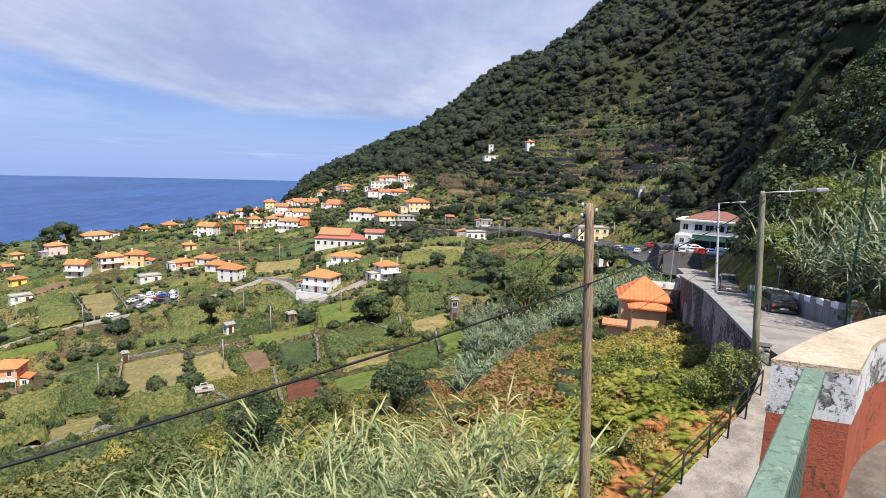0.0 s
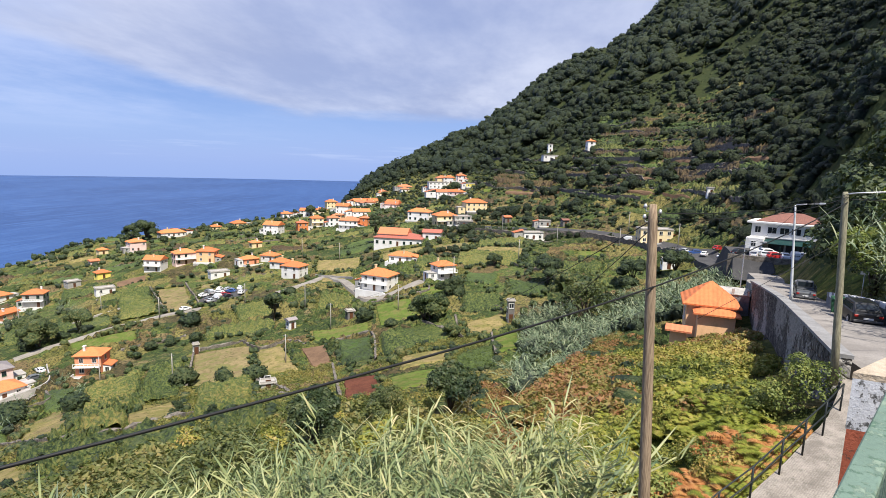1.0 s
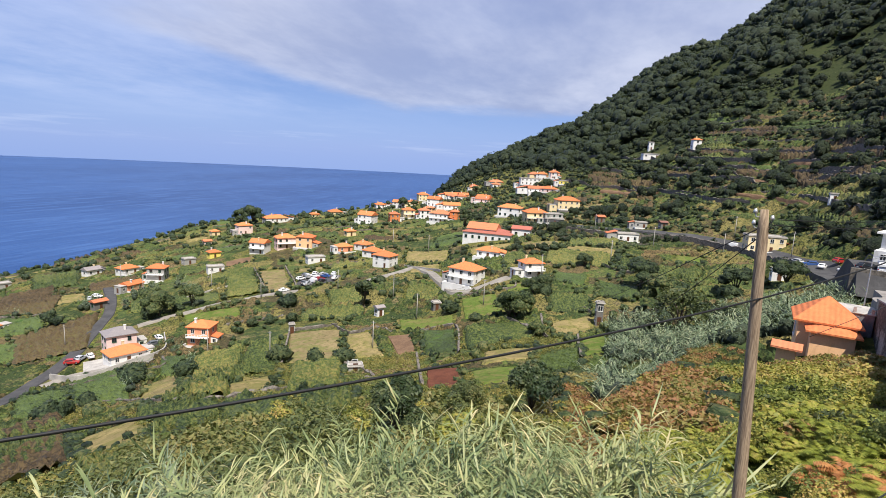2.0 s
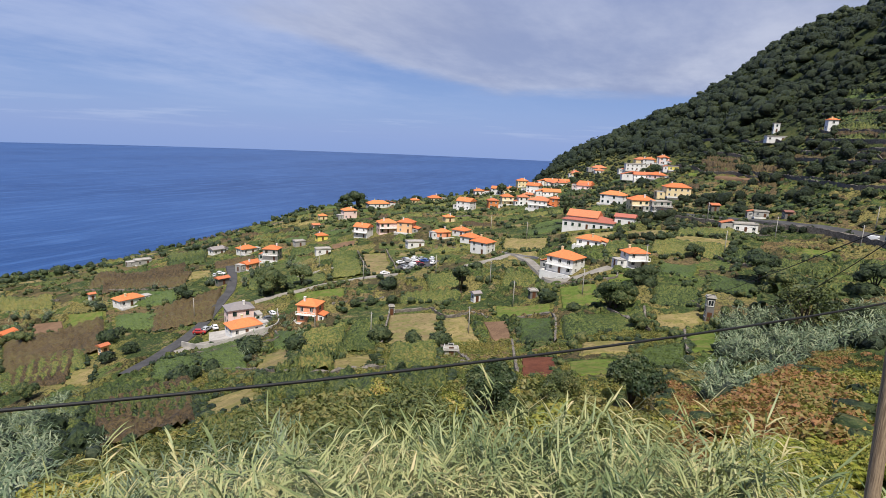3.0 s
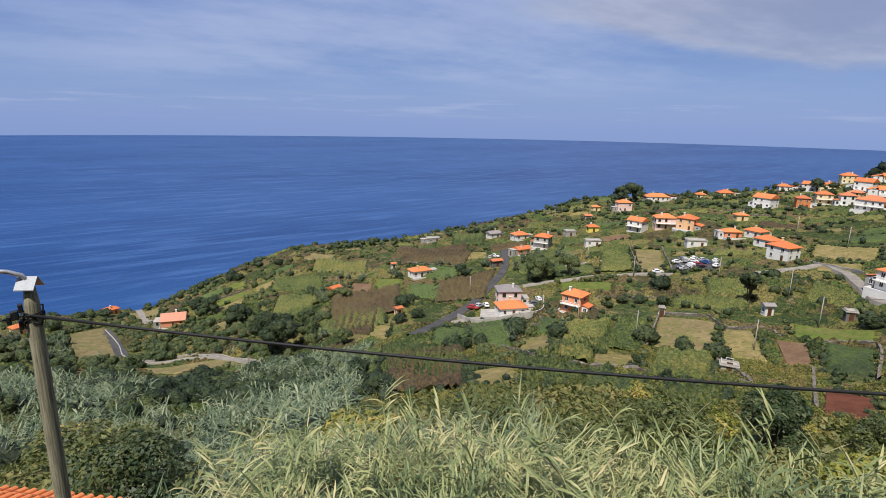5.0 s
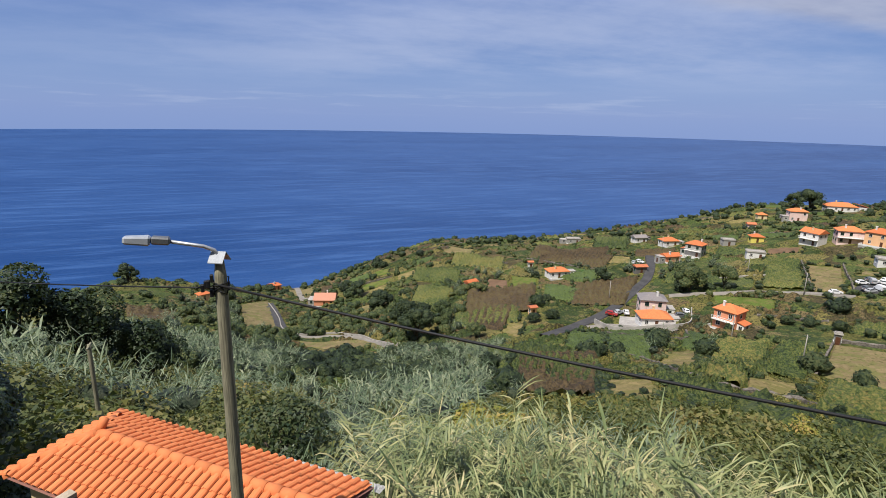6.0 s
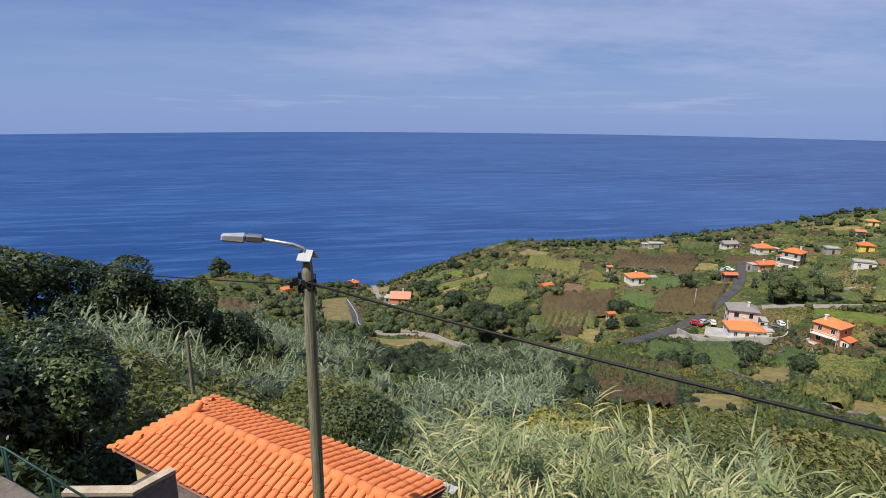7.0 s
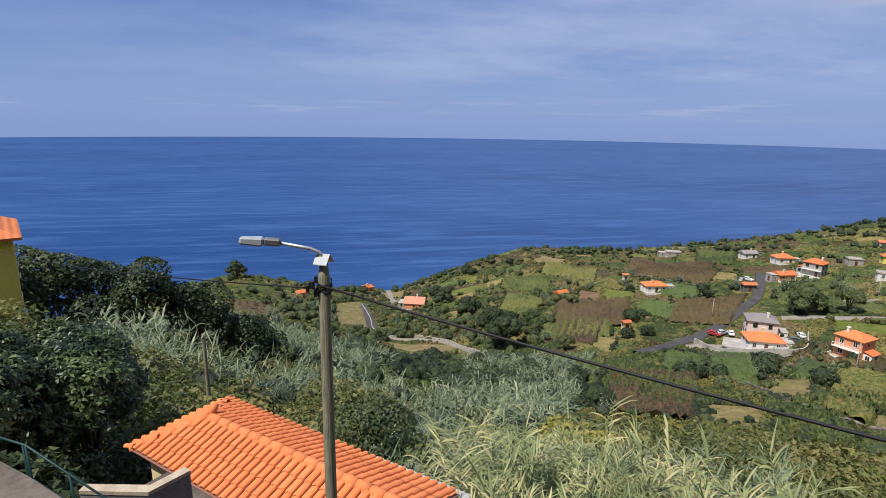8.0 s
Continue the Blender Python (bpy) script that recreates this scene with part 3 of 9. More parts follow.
def house(x, y, w, d, floors, turn, wall="white", roof="tile", shape="hip", label="", seed=0, group="village houses",
          category="house", balcony=False, chimney=True, storey=2.75, sink=1.5, rise=None, openings=True):
    """A village house on the hillside: walls, roof, doors, windows, perhaps a balcony and a chimney."""
    rng = random.Random(int(abs(x * 7.3 + y * 3.1) * 10) + seed)
    z = float(ground(x, y))
    ob = thing("house", (x, y, z), label, category, group, turn)
    CLEAR.append((x, y, 0.5 * math.hypot(w, d) + 0.8))
    h = floors * storey
    part("wall", boxed(-w / 2, w / 2, -d / 2, d / 2, -sink, h, bevel=0.03), WALLS[wall], ob)
    long_x = w >= d
    if shape == "flat":
        bm = bmesh.new()
        box(bm, -w / 2 - 0.25, w / 2 + 0.25, -d / 2 - 0.25, d / 2 + 0.25, h, h + 0.18)
        for s in (-1, 1):
            box(bm, s * w / 2 - 0.08, s * w / 2 + 0.08, -d / 2, d / 2, h + 0.18, h + 0.5)
            box(bm, -w / 2 + 0.1, w / 2 - 0.1, s * d / 2 - 0.08, s * d / 2 + 0.08, h + 0.18, h + 0.5)
        part("roof", bm, CONCRETE, ob)
    else:
        bm = hip_roof(bmesh.new(), max(w, d), min(w, d), h, rise or min(w, d) * 0.27, gable=shape == "gable")
        if not long_x:
            bmesh.ops.rotate(bm, verts=bm.verts, matrix=Matrix.Rotation(math.pi / 2, 3, "Z"))
        roof_ob = part("roof", bm, ROOFS[roof], ob)
        if shape == "gable":
            a, b, top = max(w, d) / 2 - 0.02, min(w, d) / 2 - 0.02, h + (rise or min(w, d) * 0.27) * 0.93
            for s in (-1, 1):
                gb = bmesh.new()
                vs = [gb.verts.new(p) for p in ((s * a, -b, h), (s * a, b, h), (s * a, 0, top), (s * (a - 0.2), -b, h), (s * (a - 0.2), b, h), (s * (a - 0.2), 0, top))]
                gb.faces.new(vs[:3]), gb.faces.new(vs[3:])
                for i, j in ((0, 1), (1, 2), (2, 0)):
                    gb.faces.new((vs[i], vs[j], vs[j + 3], vs[i + 3]))
                if not long_x:
                    bmesh.ops.rotate(gb, verts=gb.verts, matrix=Matrix.Rotation(math.pi / 2, 3, "Z"))
                part("gable", gb, WALLS[wall], ob)
        if chimney and min(w, d) > 4:
            cb = boxed(-0.3, 0.3, -0.3, 0.3, h, h + min(w, d) * 0.27 + 0.7)
            box(cb, -0.4, 0.4, -0.4, 0.4, h + min(w, d) * 0.27 + 0.7, h + min(w, d) * 0.27 + 0.85)
            c = part("chimney", cb, WALLS["white" if wall != "white" else "cream"], roof_ob)
            c.matrix_basis = Matrix.Translation((w * rng.uniform(-0.3, 0.3), d * rng.choice((-0.22, 0.22)), 0))
    mat = SHUTTER if rng.random() < 0.3 else FRAME
    for f in range(floors if openings else 0):
        for side in range(4):
            span, off = (w, d / 2) if side % 2 == 0 else (d, w / 2)
            count = max(1, int(span / 2.9))
            for i in range(count):
                u = (i + 0.5) / count * span - span / 2
                if side == 0:
                    p = (u, -off)
                elif side == 1:
                    p = (off, u)
                elif side == 2:
                    p = (-u, off)
                else:
                    p = (-off, -u)
                if side == 0 and f == 0 and i == count // 2:
                    dm = part("door", shared_box("house_door", DOOR, (-0.5, 0.5, -0.05, 0.03, 0, 2.05)), None, ob)
                    dm.matrix_basis = pose(p[0], p[1], 0.05, 0, 0, 0)
                elif rng.random() < 0.85:
                    add_window(ob, p[0], p[1], f * storey + 0.95, 90 * side, rng.choice((0.9, 1.1)), 1.2, mat)
    if group == "village houses" and category == "house" and w > 5.5 and rng.random() < 0.8:
        # a lower annex on one gable end, and a paved terrace with a parapet in front
        e = rng.choice((-1, 1))
        aw, ad, ah = w * rng.uniform(0.3, 0.5), d * rng.uniform(0.6, 0.85), storey * rng.uniform(0.8, 1.05)
        x0, x1 = sorted((e * (w / 2 + 0.004), e * (w / 2 + aw)))
        annex = part("annex", boxed(x0, x1, -ad / 2, ad / 2, -sink, ah, bevel=0.03), WALLS[rng.choice((wall, wall, "white", "grey"))], ob)
        if rng.random() < 0.5:
            part("roof", boxed(x0 - 0.12, x1 + 0.12, -ad / 2 - 0.15, ad / 2 + 0.15, ah, ah + 0.14), CONCRETE, annex)
        else:
            rb = bmesh.new()
            lo, hi = (x1 + 0.25, x0) if e > 0 else (x0 - 0.25, x1)
            vs = [rb.verts.new(q) for q in ((lo, -ad / 2 - 0.2, ah), (lo, ad / 2 + 0.2, ah), (hi, ad / 2 + 0.2, ah + aw * 0.28), (hi, -ad / 2 - 0.2, ah + aw * 0.28))]
            us = [rb.verts.new(v.co + Vector((0, 0, 0.14))) for v in vs]
            rb.faces.new(vs), rb.faces.new(us)
            for i in range(4):
                rb.faces.new((vs[i], vs[(i + 1) % 4], us[(i + 1) % 4], us[i]))
            part("roof", rb, ROOFS[roof if shape != "flat" else "old"], annex)
        add_window(annex, (x0 + x1) / 2, -ad / 2, 0.9, 0, 0.9, 1.1, mat)
        part("door", shared_box("house_door", DOOR, (-0.5, 0.5, -0.05, 0.03, 0, 2.05)), None, annex).matrix_basis = pose(e * (w / 2 + aw), 0, 0.05, 0, 0, 90 * e)
        tb = boxed(-w / 2 - 0.5, w / 2 + 0.5, -d / 2 - 3.2, -d / 2 - 0.01, -sink - 1.5, 0.0)
        terrace = part("terrace", tb, WALLS[rng.choice(("grey", "white", "stone"))], ob)
        pb = boxed(-w / 2 - 0.5, w / 2 + 0.5, -d / 2 - 3.2, -d / 2 - 3.05, 0.0, 0.7)
        box(pb, -w / 2 - 0.5, -w / 2 - 0.35, -d / 2 - 3.05, -d / 2 - 0.02, 0.0, 0.7)
        part("parapet", pb, WALLS["white"], terrace)
    if balcony:
        bb = boxed(-w / 2, w / 2, -d / 2 - 1.3, -d / 2 - 0.003, storey - 0.12, storey + 0.05)
        slab = part("balcony", bb, WALLS["white"], ob)
        rb = bmesh.new()
        for k in range(int(w / 0.9) + 1):
            u = -w / 2 + 0.05 + k * (w - 0.1) / int(w / 0.9)
            box(rb, u - 0.05, u + 0.05, -d / 2 - 1.28, -d / 2 - 1.2, storey + 0.05, storey + 0.9)
        box(rb, -w / 2, w / 2, -d / 2 - 1.3, -d / 2 - 1.18, storey + 0.9, storey + 1.0)
        part("railing", rb, WALLS["white"], slab)
    return ob


# ---- village houses ----
house(-215.2, 96.7, 4.8, 3.8, 1, 106, "salmon", "tile", "gable", "small salmon house with orange tiled roof among gardens")
house(-204.9, 135.1, 9.4, 5.7, 1, 82, "white", "tile", "hip", "low white house with an orange tiled roof", sink=3.0)
house(-228.4, 134.8, 2.2, 2.0, 1, 79, "white", "old", "gable", "tiny white shed with a clay roof", category='shed', chimney=False)
house(-138.1, 129.7, 8.3, 6.7, 2, 59, "pink", "grey", "hip", "pale pink two-storey house with grey hipped roof")
house(-128.1, 121.9, 9.4, 6.6, 1, 66, "white", "tile", "hip", "white garage house with broad orange hipped roof")
house(-107.9, 130.5, 6.4, 5.7, 2, 15, "salmon", "tile", "hip", "salmon two-storey house with orange roof and white trim", balcony=True)
house(-235.3, 206.8, 7.0, 4.9, 1, 79, "white", "grey", "gable", "white house with a greyish roof")
house(-214.4, 207.9, 8.3, 5.8, 1, 76, "white", "tile", "hip", "white cottage with orange hipped roof")
house(-188.4, 199.4, 7.4, 5.9, 2, 23, "grey", "tile", "hip", "unfinished grey house on pillars with orange roof", balcony=True)
house(-188.0, 184.3, 7.8, 4.7, 1, 86, "salmon", "tile", "gable", "low house with orange tiled gable roof")
house(-193.0, 224.4, 5.5, 4.4, 1, 61, "grey", "flat", "flat", "small grey concrete house with flat roof")
house(-186.9, 235.6, 5.7, 4.5, 1, 58, "yellow", "tile", "hip", "small yellow house with orange roof")
house(-166.3, 210.6, 7.2, 4.3, 1, 48, "white", "flat", "flat", "low whitewashed house with flat roof")
house(-226.6, 286.9, 5.0, 4.0, 1, 58, "cream", "tile", "hip", "small cream cottage with orange roof")
house(-213.9, 264.0, 4.1, 3.2, 1, 59, "pink", "old", "gable", "small pink cottage with clay roof")
house(-210.2, 293.5, 8.9, 6.2, 2, 56, "pink", "tile", "hip", "pink house with orange hipped roof")
house(-164.2, 242.8, 8.2, 6.6, 2, 4, "white", "tile", "gable", "tall white house with orange gable roof", balcony=True)
house(-155.2, 251.9, 9.7, 6.8, 2, 47, "pink", "tile", "hip", "pale pink house with orange roof and terrace", balcony=True)
house(-143.4, 253.1, 8.5, 6.8, 2, 10, "peach", "tile", "hip", "peach house with orange hipped roof")
house(-215.4, 336.5, 15.6, 7.8, 1, 53, "white", "tile", "hip", "long white house with orange roof above the sea")
house(-124.2, 228.0, 8.2, 4.9, 1, 44, "white", "flat", "flat", "low white house with flat roof and parapet")
house(-132.7, 283.6, 5.7, 4.5, 1, 50, "cream", "tile", "hip", "cream cottage with orange roof")
house(-119.6, 248.4, 7.6, 5.3, 1, 51, "salmon", "tile", "hip", "low house with orange roof and porch")
house(-110.9, 253.5, 7.5, 6.0, 1, -11, "white", "tile", "hip", "white row house with orange hipped roof", group='row of white houses')
house(-100.6, 241.2, 7.9, 6.3, 1, -12, "white", "tile", "hip", "white row house with orange hipped roof", group='row of white houses')
house(-86.1, 221.1, 8.6, 6.9, 2, -14, "white", "tile", "hip", "white two-storey row house with orange hipped roof", group='row of white houses', storey=2.5)
house(-198.2, 361.4, 6.3, 5.0, 1, 49, "cream", "tile", "hip", "small cream house with orange roof")
house(-192.5, 383.3, 9.4, 7.5, 1, 47, "cream", "tile", "hip", "cream house with orange hipped roof")
house(-144.7, 336.4, 10.4, 8.4, 2, -7, "white", "tile", "gable", "tall white house with orange gable roof")
house(-128.8, 344.5, 6.8, 5.5, 2, 35, "orange", "old", "hip", "brick-orange house with clay roof")
house(-125.1, 362.5, 8.3, 6.6, 2, 34, "cream", "tile", "hip", "cream two-storey house with balcony", balcony=True)
house(-111.9, 357.9, 7.4, 5.9, 2, 32, "white", "old", "hip", "white two-storey house with clay roof")
house(-169.0, 417.5, 7.7, 6.1, 1, 37, "white", "tile", "hip", "white cottage with orange roof")
house(-156.1, 424.0, 6.8, 5.5, 1, 35, "cream", "old", "gable", "cream cottage with clay roof")
house(-154.2, 487.0, 10.0, 8.0, 2, 33, "cream", "tile", "hip", "cream house with orange hipped roof")
house(-122.6, 419.3, 10.2, 8.2, 2, -4, "white", "tile", "gable", "white house with orange gable roof")
house(-92.3, 330.5, 12.1, 8.4, 2, -4, "white", "old", "hip", "grey-white house with clay roof", balcony=True)
house(-83.0, 330.3, 5.1, 4.6, 2, -6, "orange", "old", "hip", "brick-orange house with clay roof")
house(-122.7, 471.9, 8.5, 6.8, 1, 30, "white", "old", "hip", "white cottage with clay roof")
house(-110.0, 463.7, 8.2, 6.6, 1, 28, "cream", "tile", "gable", "cream cottage with orange gable roof")
house(-79.9, 403.1, 10.1, 6.1, 1, -14, "pink", "old", "gable", "low pinkish house with clay roof")
house(-88.6, 502.5, 7.6, 6.1, 1, 25, "white", "old", "hip", "white cottage with clay roof under the hill")
house(-111.6, 508.1, 5.6, 4.5, 1, 27, "cream", "old", "hip", "cream cottage with clay roof under the hill")
house(-47.8, 327.7, 13.3, 8.0, 2, -12, "white", "tile", "hip", "long white house with orange hipped roof")
house(-29.9, 299.4, 12.1, 8.5, 2, 26, "cream", "tile", "hip", "cream house with balconies and orange roof", balcony=True)
house(-15.3, 336.6, 13.6, 8.1, 2, 23, "cream", "tile", "hip", "broad cream house with orange hipped roof")
house(-19.4, 295.7, 9.8, 6.8, 1, 14, "dark", "flat", "flat", "unfinished dark concrete building with flat roof", chimney=False)
house(-57.9, 452.2, 7.8, 6.2, 1, 22, "white", "old", "hip", "white hillside house with clay roof")
house(-50.2, 464.3, 9.1, 7.3, 2, 21, "cream", "old", "hip", "cream hillside house with clay roof")
house(-39.2, 403.2, 17.2, 6.9, 1, 21, "white", "old", "gable", "long white hillside house with clay roof")
house(-32.0, 438.9, 6.4, 5.7, 2, -11, "white", "old", "hip", "white two-storey hillside house with clay roof")
house(-22.6, 412.3, 7.4, 4.5, 1, 18, "yellow", "flat", "flat", "low yellow hillside house with flat roof")
house(15.1, 241.8, 8.9, 4.4, 1, 16, "white", "flat", "flat", "white flat-roofed house beside the road", storey=3.2)
house(22.8, 276.2, 5.9, 3.5, 1, 10, "grey", "flat", "flat", "grey concrete house with flat roof beside the road")
house(4.4, 297.3, 4.1, 3.3, 1, 29, "stone", "old", "gable", "old stone cottage with clay roof", chimney=False)
house(31.7, 265.3, 3.2, 2.5, 1, 23, "stone", "brown", "gable", "old stone cottage with brown roof", chimney=False)
house(-39.7, 180.0, 10.1, 7.6, 2, -18, "white", "tile", "hip", "white two-storey house with orange hipped roof and dark window bands", balcony=True, storey=2.6)
house(-38.1, 214.2, 9.5, 5.7, 1, -10, "white", "tile", "hip", "white house with veranda and orange roof", balcony=False)
house(-18.1, 181.3, 6.9, 5.2, 2, 36, "white", "tile", "hip", "white house with balcony and orange roof", balcony=True, storey=2.3)
house(-60.7, 152.4, 2.3, 2.1, 1, 52, "white", "grey", "gable", "small white field chapel with gable roof", category='hut', chimney=False)
house(-43.2, 155.0, 2.3, 2.1, 1, 36, "stone", "flat", "flat", "small dark stone field hut", category='hut', chimney=False, storey=2.3)
house(-81.1, 135.5, 1.4, 1.2, 1, 41, "stone", "flat", "flat", "narrow grey stone field hut", category='hut', chimney=False)
house(-44.8, 100.0, 2.9, 2.0, 1, 29, "grey", "flat", "flat", "low concrete field store with pale flat roof", category='hut', chimney=False, storey=1.3)
house(4.1, 135.3, 1.7, 1.5, 2, 13, "stone", "flat", "flat", "ruined stone tower house without roof", category='ruin', chimney=False)
house(-160.6, 96.8, 2.3, 2.0, 1, 89, "peach", "old", "gable", "small field hut with clay roof", category='hut', chimney=False)
house(-128.8, 47.0, 2.9, 2.0, 1, 105, "peach", "brown", "gable", "small field hut with brown gable roof", category='hut', chimney=False, storey=2.2)
house(36.8, 409.1, 14.3, 7.2, 1, 10, "white", "flat", "flat", "white flat-roofed house high on the slope")
house(36.5, 428.3, 3.6, 3.3, 2, 10, "white", "flat", "flat", "narrow white house high on the slope")
house(58.9, 378.2, 5.2, 4.7, 2, 11, "white", "tile", "hip", "white house with orange roof high on the slope")
house(59.7, 214.4, 12.2, 6.1, 2, 4, "cream", "flat", "flat", "cream roadside house with flat roof")
house(50.2, 163.4, 3.7, 2.6, 1, -2, "white", "flat", "flat", "small white flat-roofed house")
house(84.8, 230.4, 3.2, 1.9, 1, -5, "white", "flat", "flat", "tiny white hut between the terraces", category='hut')
house(-270.4, 39.2, 10.3, 9.3, 1, 72, "salmon", "pinkish", "gable", "salmon house with a faded clay roof above the shore")
house(-335.3, 17.5, 7.2, 5.1, 1, 107, "salmon", "tile", "hip", "small house with orange roof above the shore")
house(-257.5, -17.7, 4.7, 3.8, 1, 114, "peach", "tile", "hip", "small house with orange roof above the shore")
house(-181.7, 162.1, 5.0, 3.0, 1, 78, "stone", "old", "gable", "low old house with faded clay roof by the lane")
house(-270.3, 188.0, 7.9, 4.7, 1, 70, "grey", "flat", "flat", "low grey concrete farm building")
house(-90.1, 338.5, 8.2, 6.6, 1, 35, "peach", "tile", "hip", "peach house with orange hipped roof")
house(-153.2, 419.0, 8.6, 6.9, 2, 5, "white", "tile", "gable", "white house with an orange gable roof", storey=2.4)
house(-124.5, 477.0, 12.5, 7.5, 1, 30, "cream", "tile", "gable", "row house with orange gable roof above the shore")
house(-109.9, 455.4, 8.6, 6.9, 1, 39, "white", "old", "hip", "white house with faded clay roof")
house(-80.7, 409.2, 9.8, 7.8, 1, -14, "white", "tile", "gable", "white house with orange gable roof beside the lane", storey=3.2)
house(-113.4, 520.1, 6.4, 5.8, 1, 32, "cream", "old", "hip", "small cream house with clay roof")
house(-91.7, 519.5, 12.7, 7.6, 1, 25, "grey", "old", "hip", "low grey house with faded roof")
house(-51.3, 449.1, 16.6, 8.3, 2, 17, "white", "flat", "flat", "white terraced house with flat roof", storey=2.6)
house(-43.3, 461.2, 8.4, 6.7, 2, -5, "white", "tile", "hip", "white house with orange roof stacked above the lane", storey=2.5)
house(-31.6, 439.3, 7.1, 6.4, 2, 19, "pink", "tile", "hip", "pink house high above the lane", storey=2.6)
house(-30.8, 391.0, 10.3, 7.2, 1, -11, "pink", "tile", "hip", "pink house with orange hipped roof")
house(-20.5, 298.2, 9.8, 5.9, 2, 24, "grey", "flat", "flat", "unfinished grey concrete house", storey=2.5, balcony=True)
house(-148.0, 439.7, 8.8, 6.2, 1, 34, "cream", "tile", "hip", "cream house with an orange roof in the cluster")
house(-102.6, 395.1, 12.8, 7.7, 1, 25, "white", "tile", "gable", "long white house with orange gable roof")
house(-114.7, 378.7, 6.6, 5.3, 2, -3, "peach", "old", "hip", "peach house with faded clay roof", storey=2.4)


# ---- roads, fields, walls: how they are made ----
ASPHALT = surface("worn_asphalt", (0.075, 0.072, 0.072), (0.045, 0.044, 0.045), 0.3, 14.0, 0.92, 0.4, (0.11, 0.105, 0.1))
LANE = surface("pale_concrete_lane", (0.27, 0.245, 0.21), (0.19, 0.17, 0.145), 0.35, 8.0, 0.95, 0.4, (0.17, 0.155, 0.135))
STONE = surface("dark_dry_stone", (0.2, 0.175, 0.145), (0.075, 0.065, 0.055), 1.4, 4.0, 0.95, 1.0, (0.26, 0.23, 0.19))


def field_soil(name, light, dark, green=None):
    m, n = material(name)
    p = place(n)
    a, b = n.noise(p, 0.25, 5.0, 0.6), n.noise(p, 2.2, 6.0, 0.7)
    colour = n.mix(n.step(n.math("ADD", n.math("MULTIPLY", a, 0.5), n.math("MULTIPLY", b, 0.5)), 0.4, 0.6), dark, light)
    if green:
        colour = n.mix(n.math("MULTIPLY", n.step(n.noise(p, 0.3, 6.0, 0.72), 0.47, 0.58), 0.85), colour, green)
        colour = n.mix(n.math("MULTIPLY", n.step(n.noise(p, 1.1, 5.0, 0.75), 0.54, 0.62), 0.75), colour, [c * 0.4 for c in green])
    finish(n, colour, 0.96, b, 0.8, 0.0, 0.25, 0.1)
    return m


FIELD_KINDS = {
    "grass": (field_soil("lush_grass", (0.125, 0.165, 0.034), (0.075, 0.115, 0.02), (0.16, 0.15, 0.05)), "green pasture"),
    "crop": (field_soil("vegetable_beds", (0.075, 0.12, 0.03), (0.05, 0.05, 0.025), (0.05, 0.11, 0.025)), "planted vegetable plot"),
    "dry": (field_soil("dry_mown_grass", (0.26, 0.2, 0.1), (0.17, 0.13, 0.065), (0.15, 0.15, 0.05)), "dry mown plot"),
    "straw": (field_soil("straw_stubble", (0.3, 0.23, 0.1), (0.2, 0.16, 0.07), (0.16, 0.15, 0.045)), "plot of yellow stubble"),
    "soil": (field_soil("bare_soil", (0.2, 0.125, 0.075), (0.13, 0.08, 0.05)), "bare tilled plot"),
    "redsoil": (field_soil("red_soil", (0.16, 0.06, 0.035), (0.1, 0.035, 0.022)), "red tilled plot"),
    "brown": (field_soil("brown_vineyard_soil", (0.1, 0.07, 0.04), (0.05, 0.04, 0.022), (0.055, 0.06, 0.02)), "brown trellised vineyard"),
    "vine": (field_soil("vineyard_soil", (0.1, 0.1, 0.035), (0.055, 0.065, 0.02), (0.1, 0.12, 0.025)), "green vineyard"),
    "paved": (CONCRETE, "pale concrete yard"),
    "tarmac": (ASPHALT, "dark tarmac car park"),
    "redfern": (field_soil("bramble_ground", (0.14, 0.06, 0.03), (0.08, 0.05, 0.02), (0.1, 0.08, 0.02)), "patch of reddish ground"),
}
FIELDS, ROADS = [], []


def field(kind, *corners, n=14):
    """A terraced plot, draped over the hillside, with a low earth edge."""
    FIELDS.append((kind, corners))
    c = [np.array(p, float) for p in corners]
    u, v = np.meshgrid(np.linspace(0, 1, n + 1), np.linspace(0, 1, n + 1), indexing="ij")
    xy = ((1 - u)[..., None] * ((1 - v)[..., None] * c[0] + v[..., None] * c[3]) + u[..., None] * ((1 - v)[..., None] * c[1] + v[..., None] * c[2]))
    x, y = xy[..., 0], xy[..., 1]
    rim = np.minimum(np.minimum(u, 1 - u), np.minimum(v, 1 - v)) < 1e-6
    x, y = x + 0.5 * bumps(x, y, 4, 8) * rim, y + 0.5 * bumps(x, y, 4, 9) * rim
    z = ground(x, y) + np.where(rim, -0.6, 0.32)
    i, j = np.meshgrid(np.arange(n), np.arange(n), indexing="ij")
    k = n + 1
    faces = np.stack([i * k + j, (i + 1) * k + j, (i + 1) * k + j + 1, i * k + j + 1], -1).reshape(-1, 4)
    mat, words = FIELD_KINDS[kind]
    ob = np_mesh("field", np.stack([x, y, z], -1).reshape(-1, 3), faces, mat)
    tagged(ob, f"{words} on a terrace between dark stone walls", "field", kind="structure")


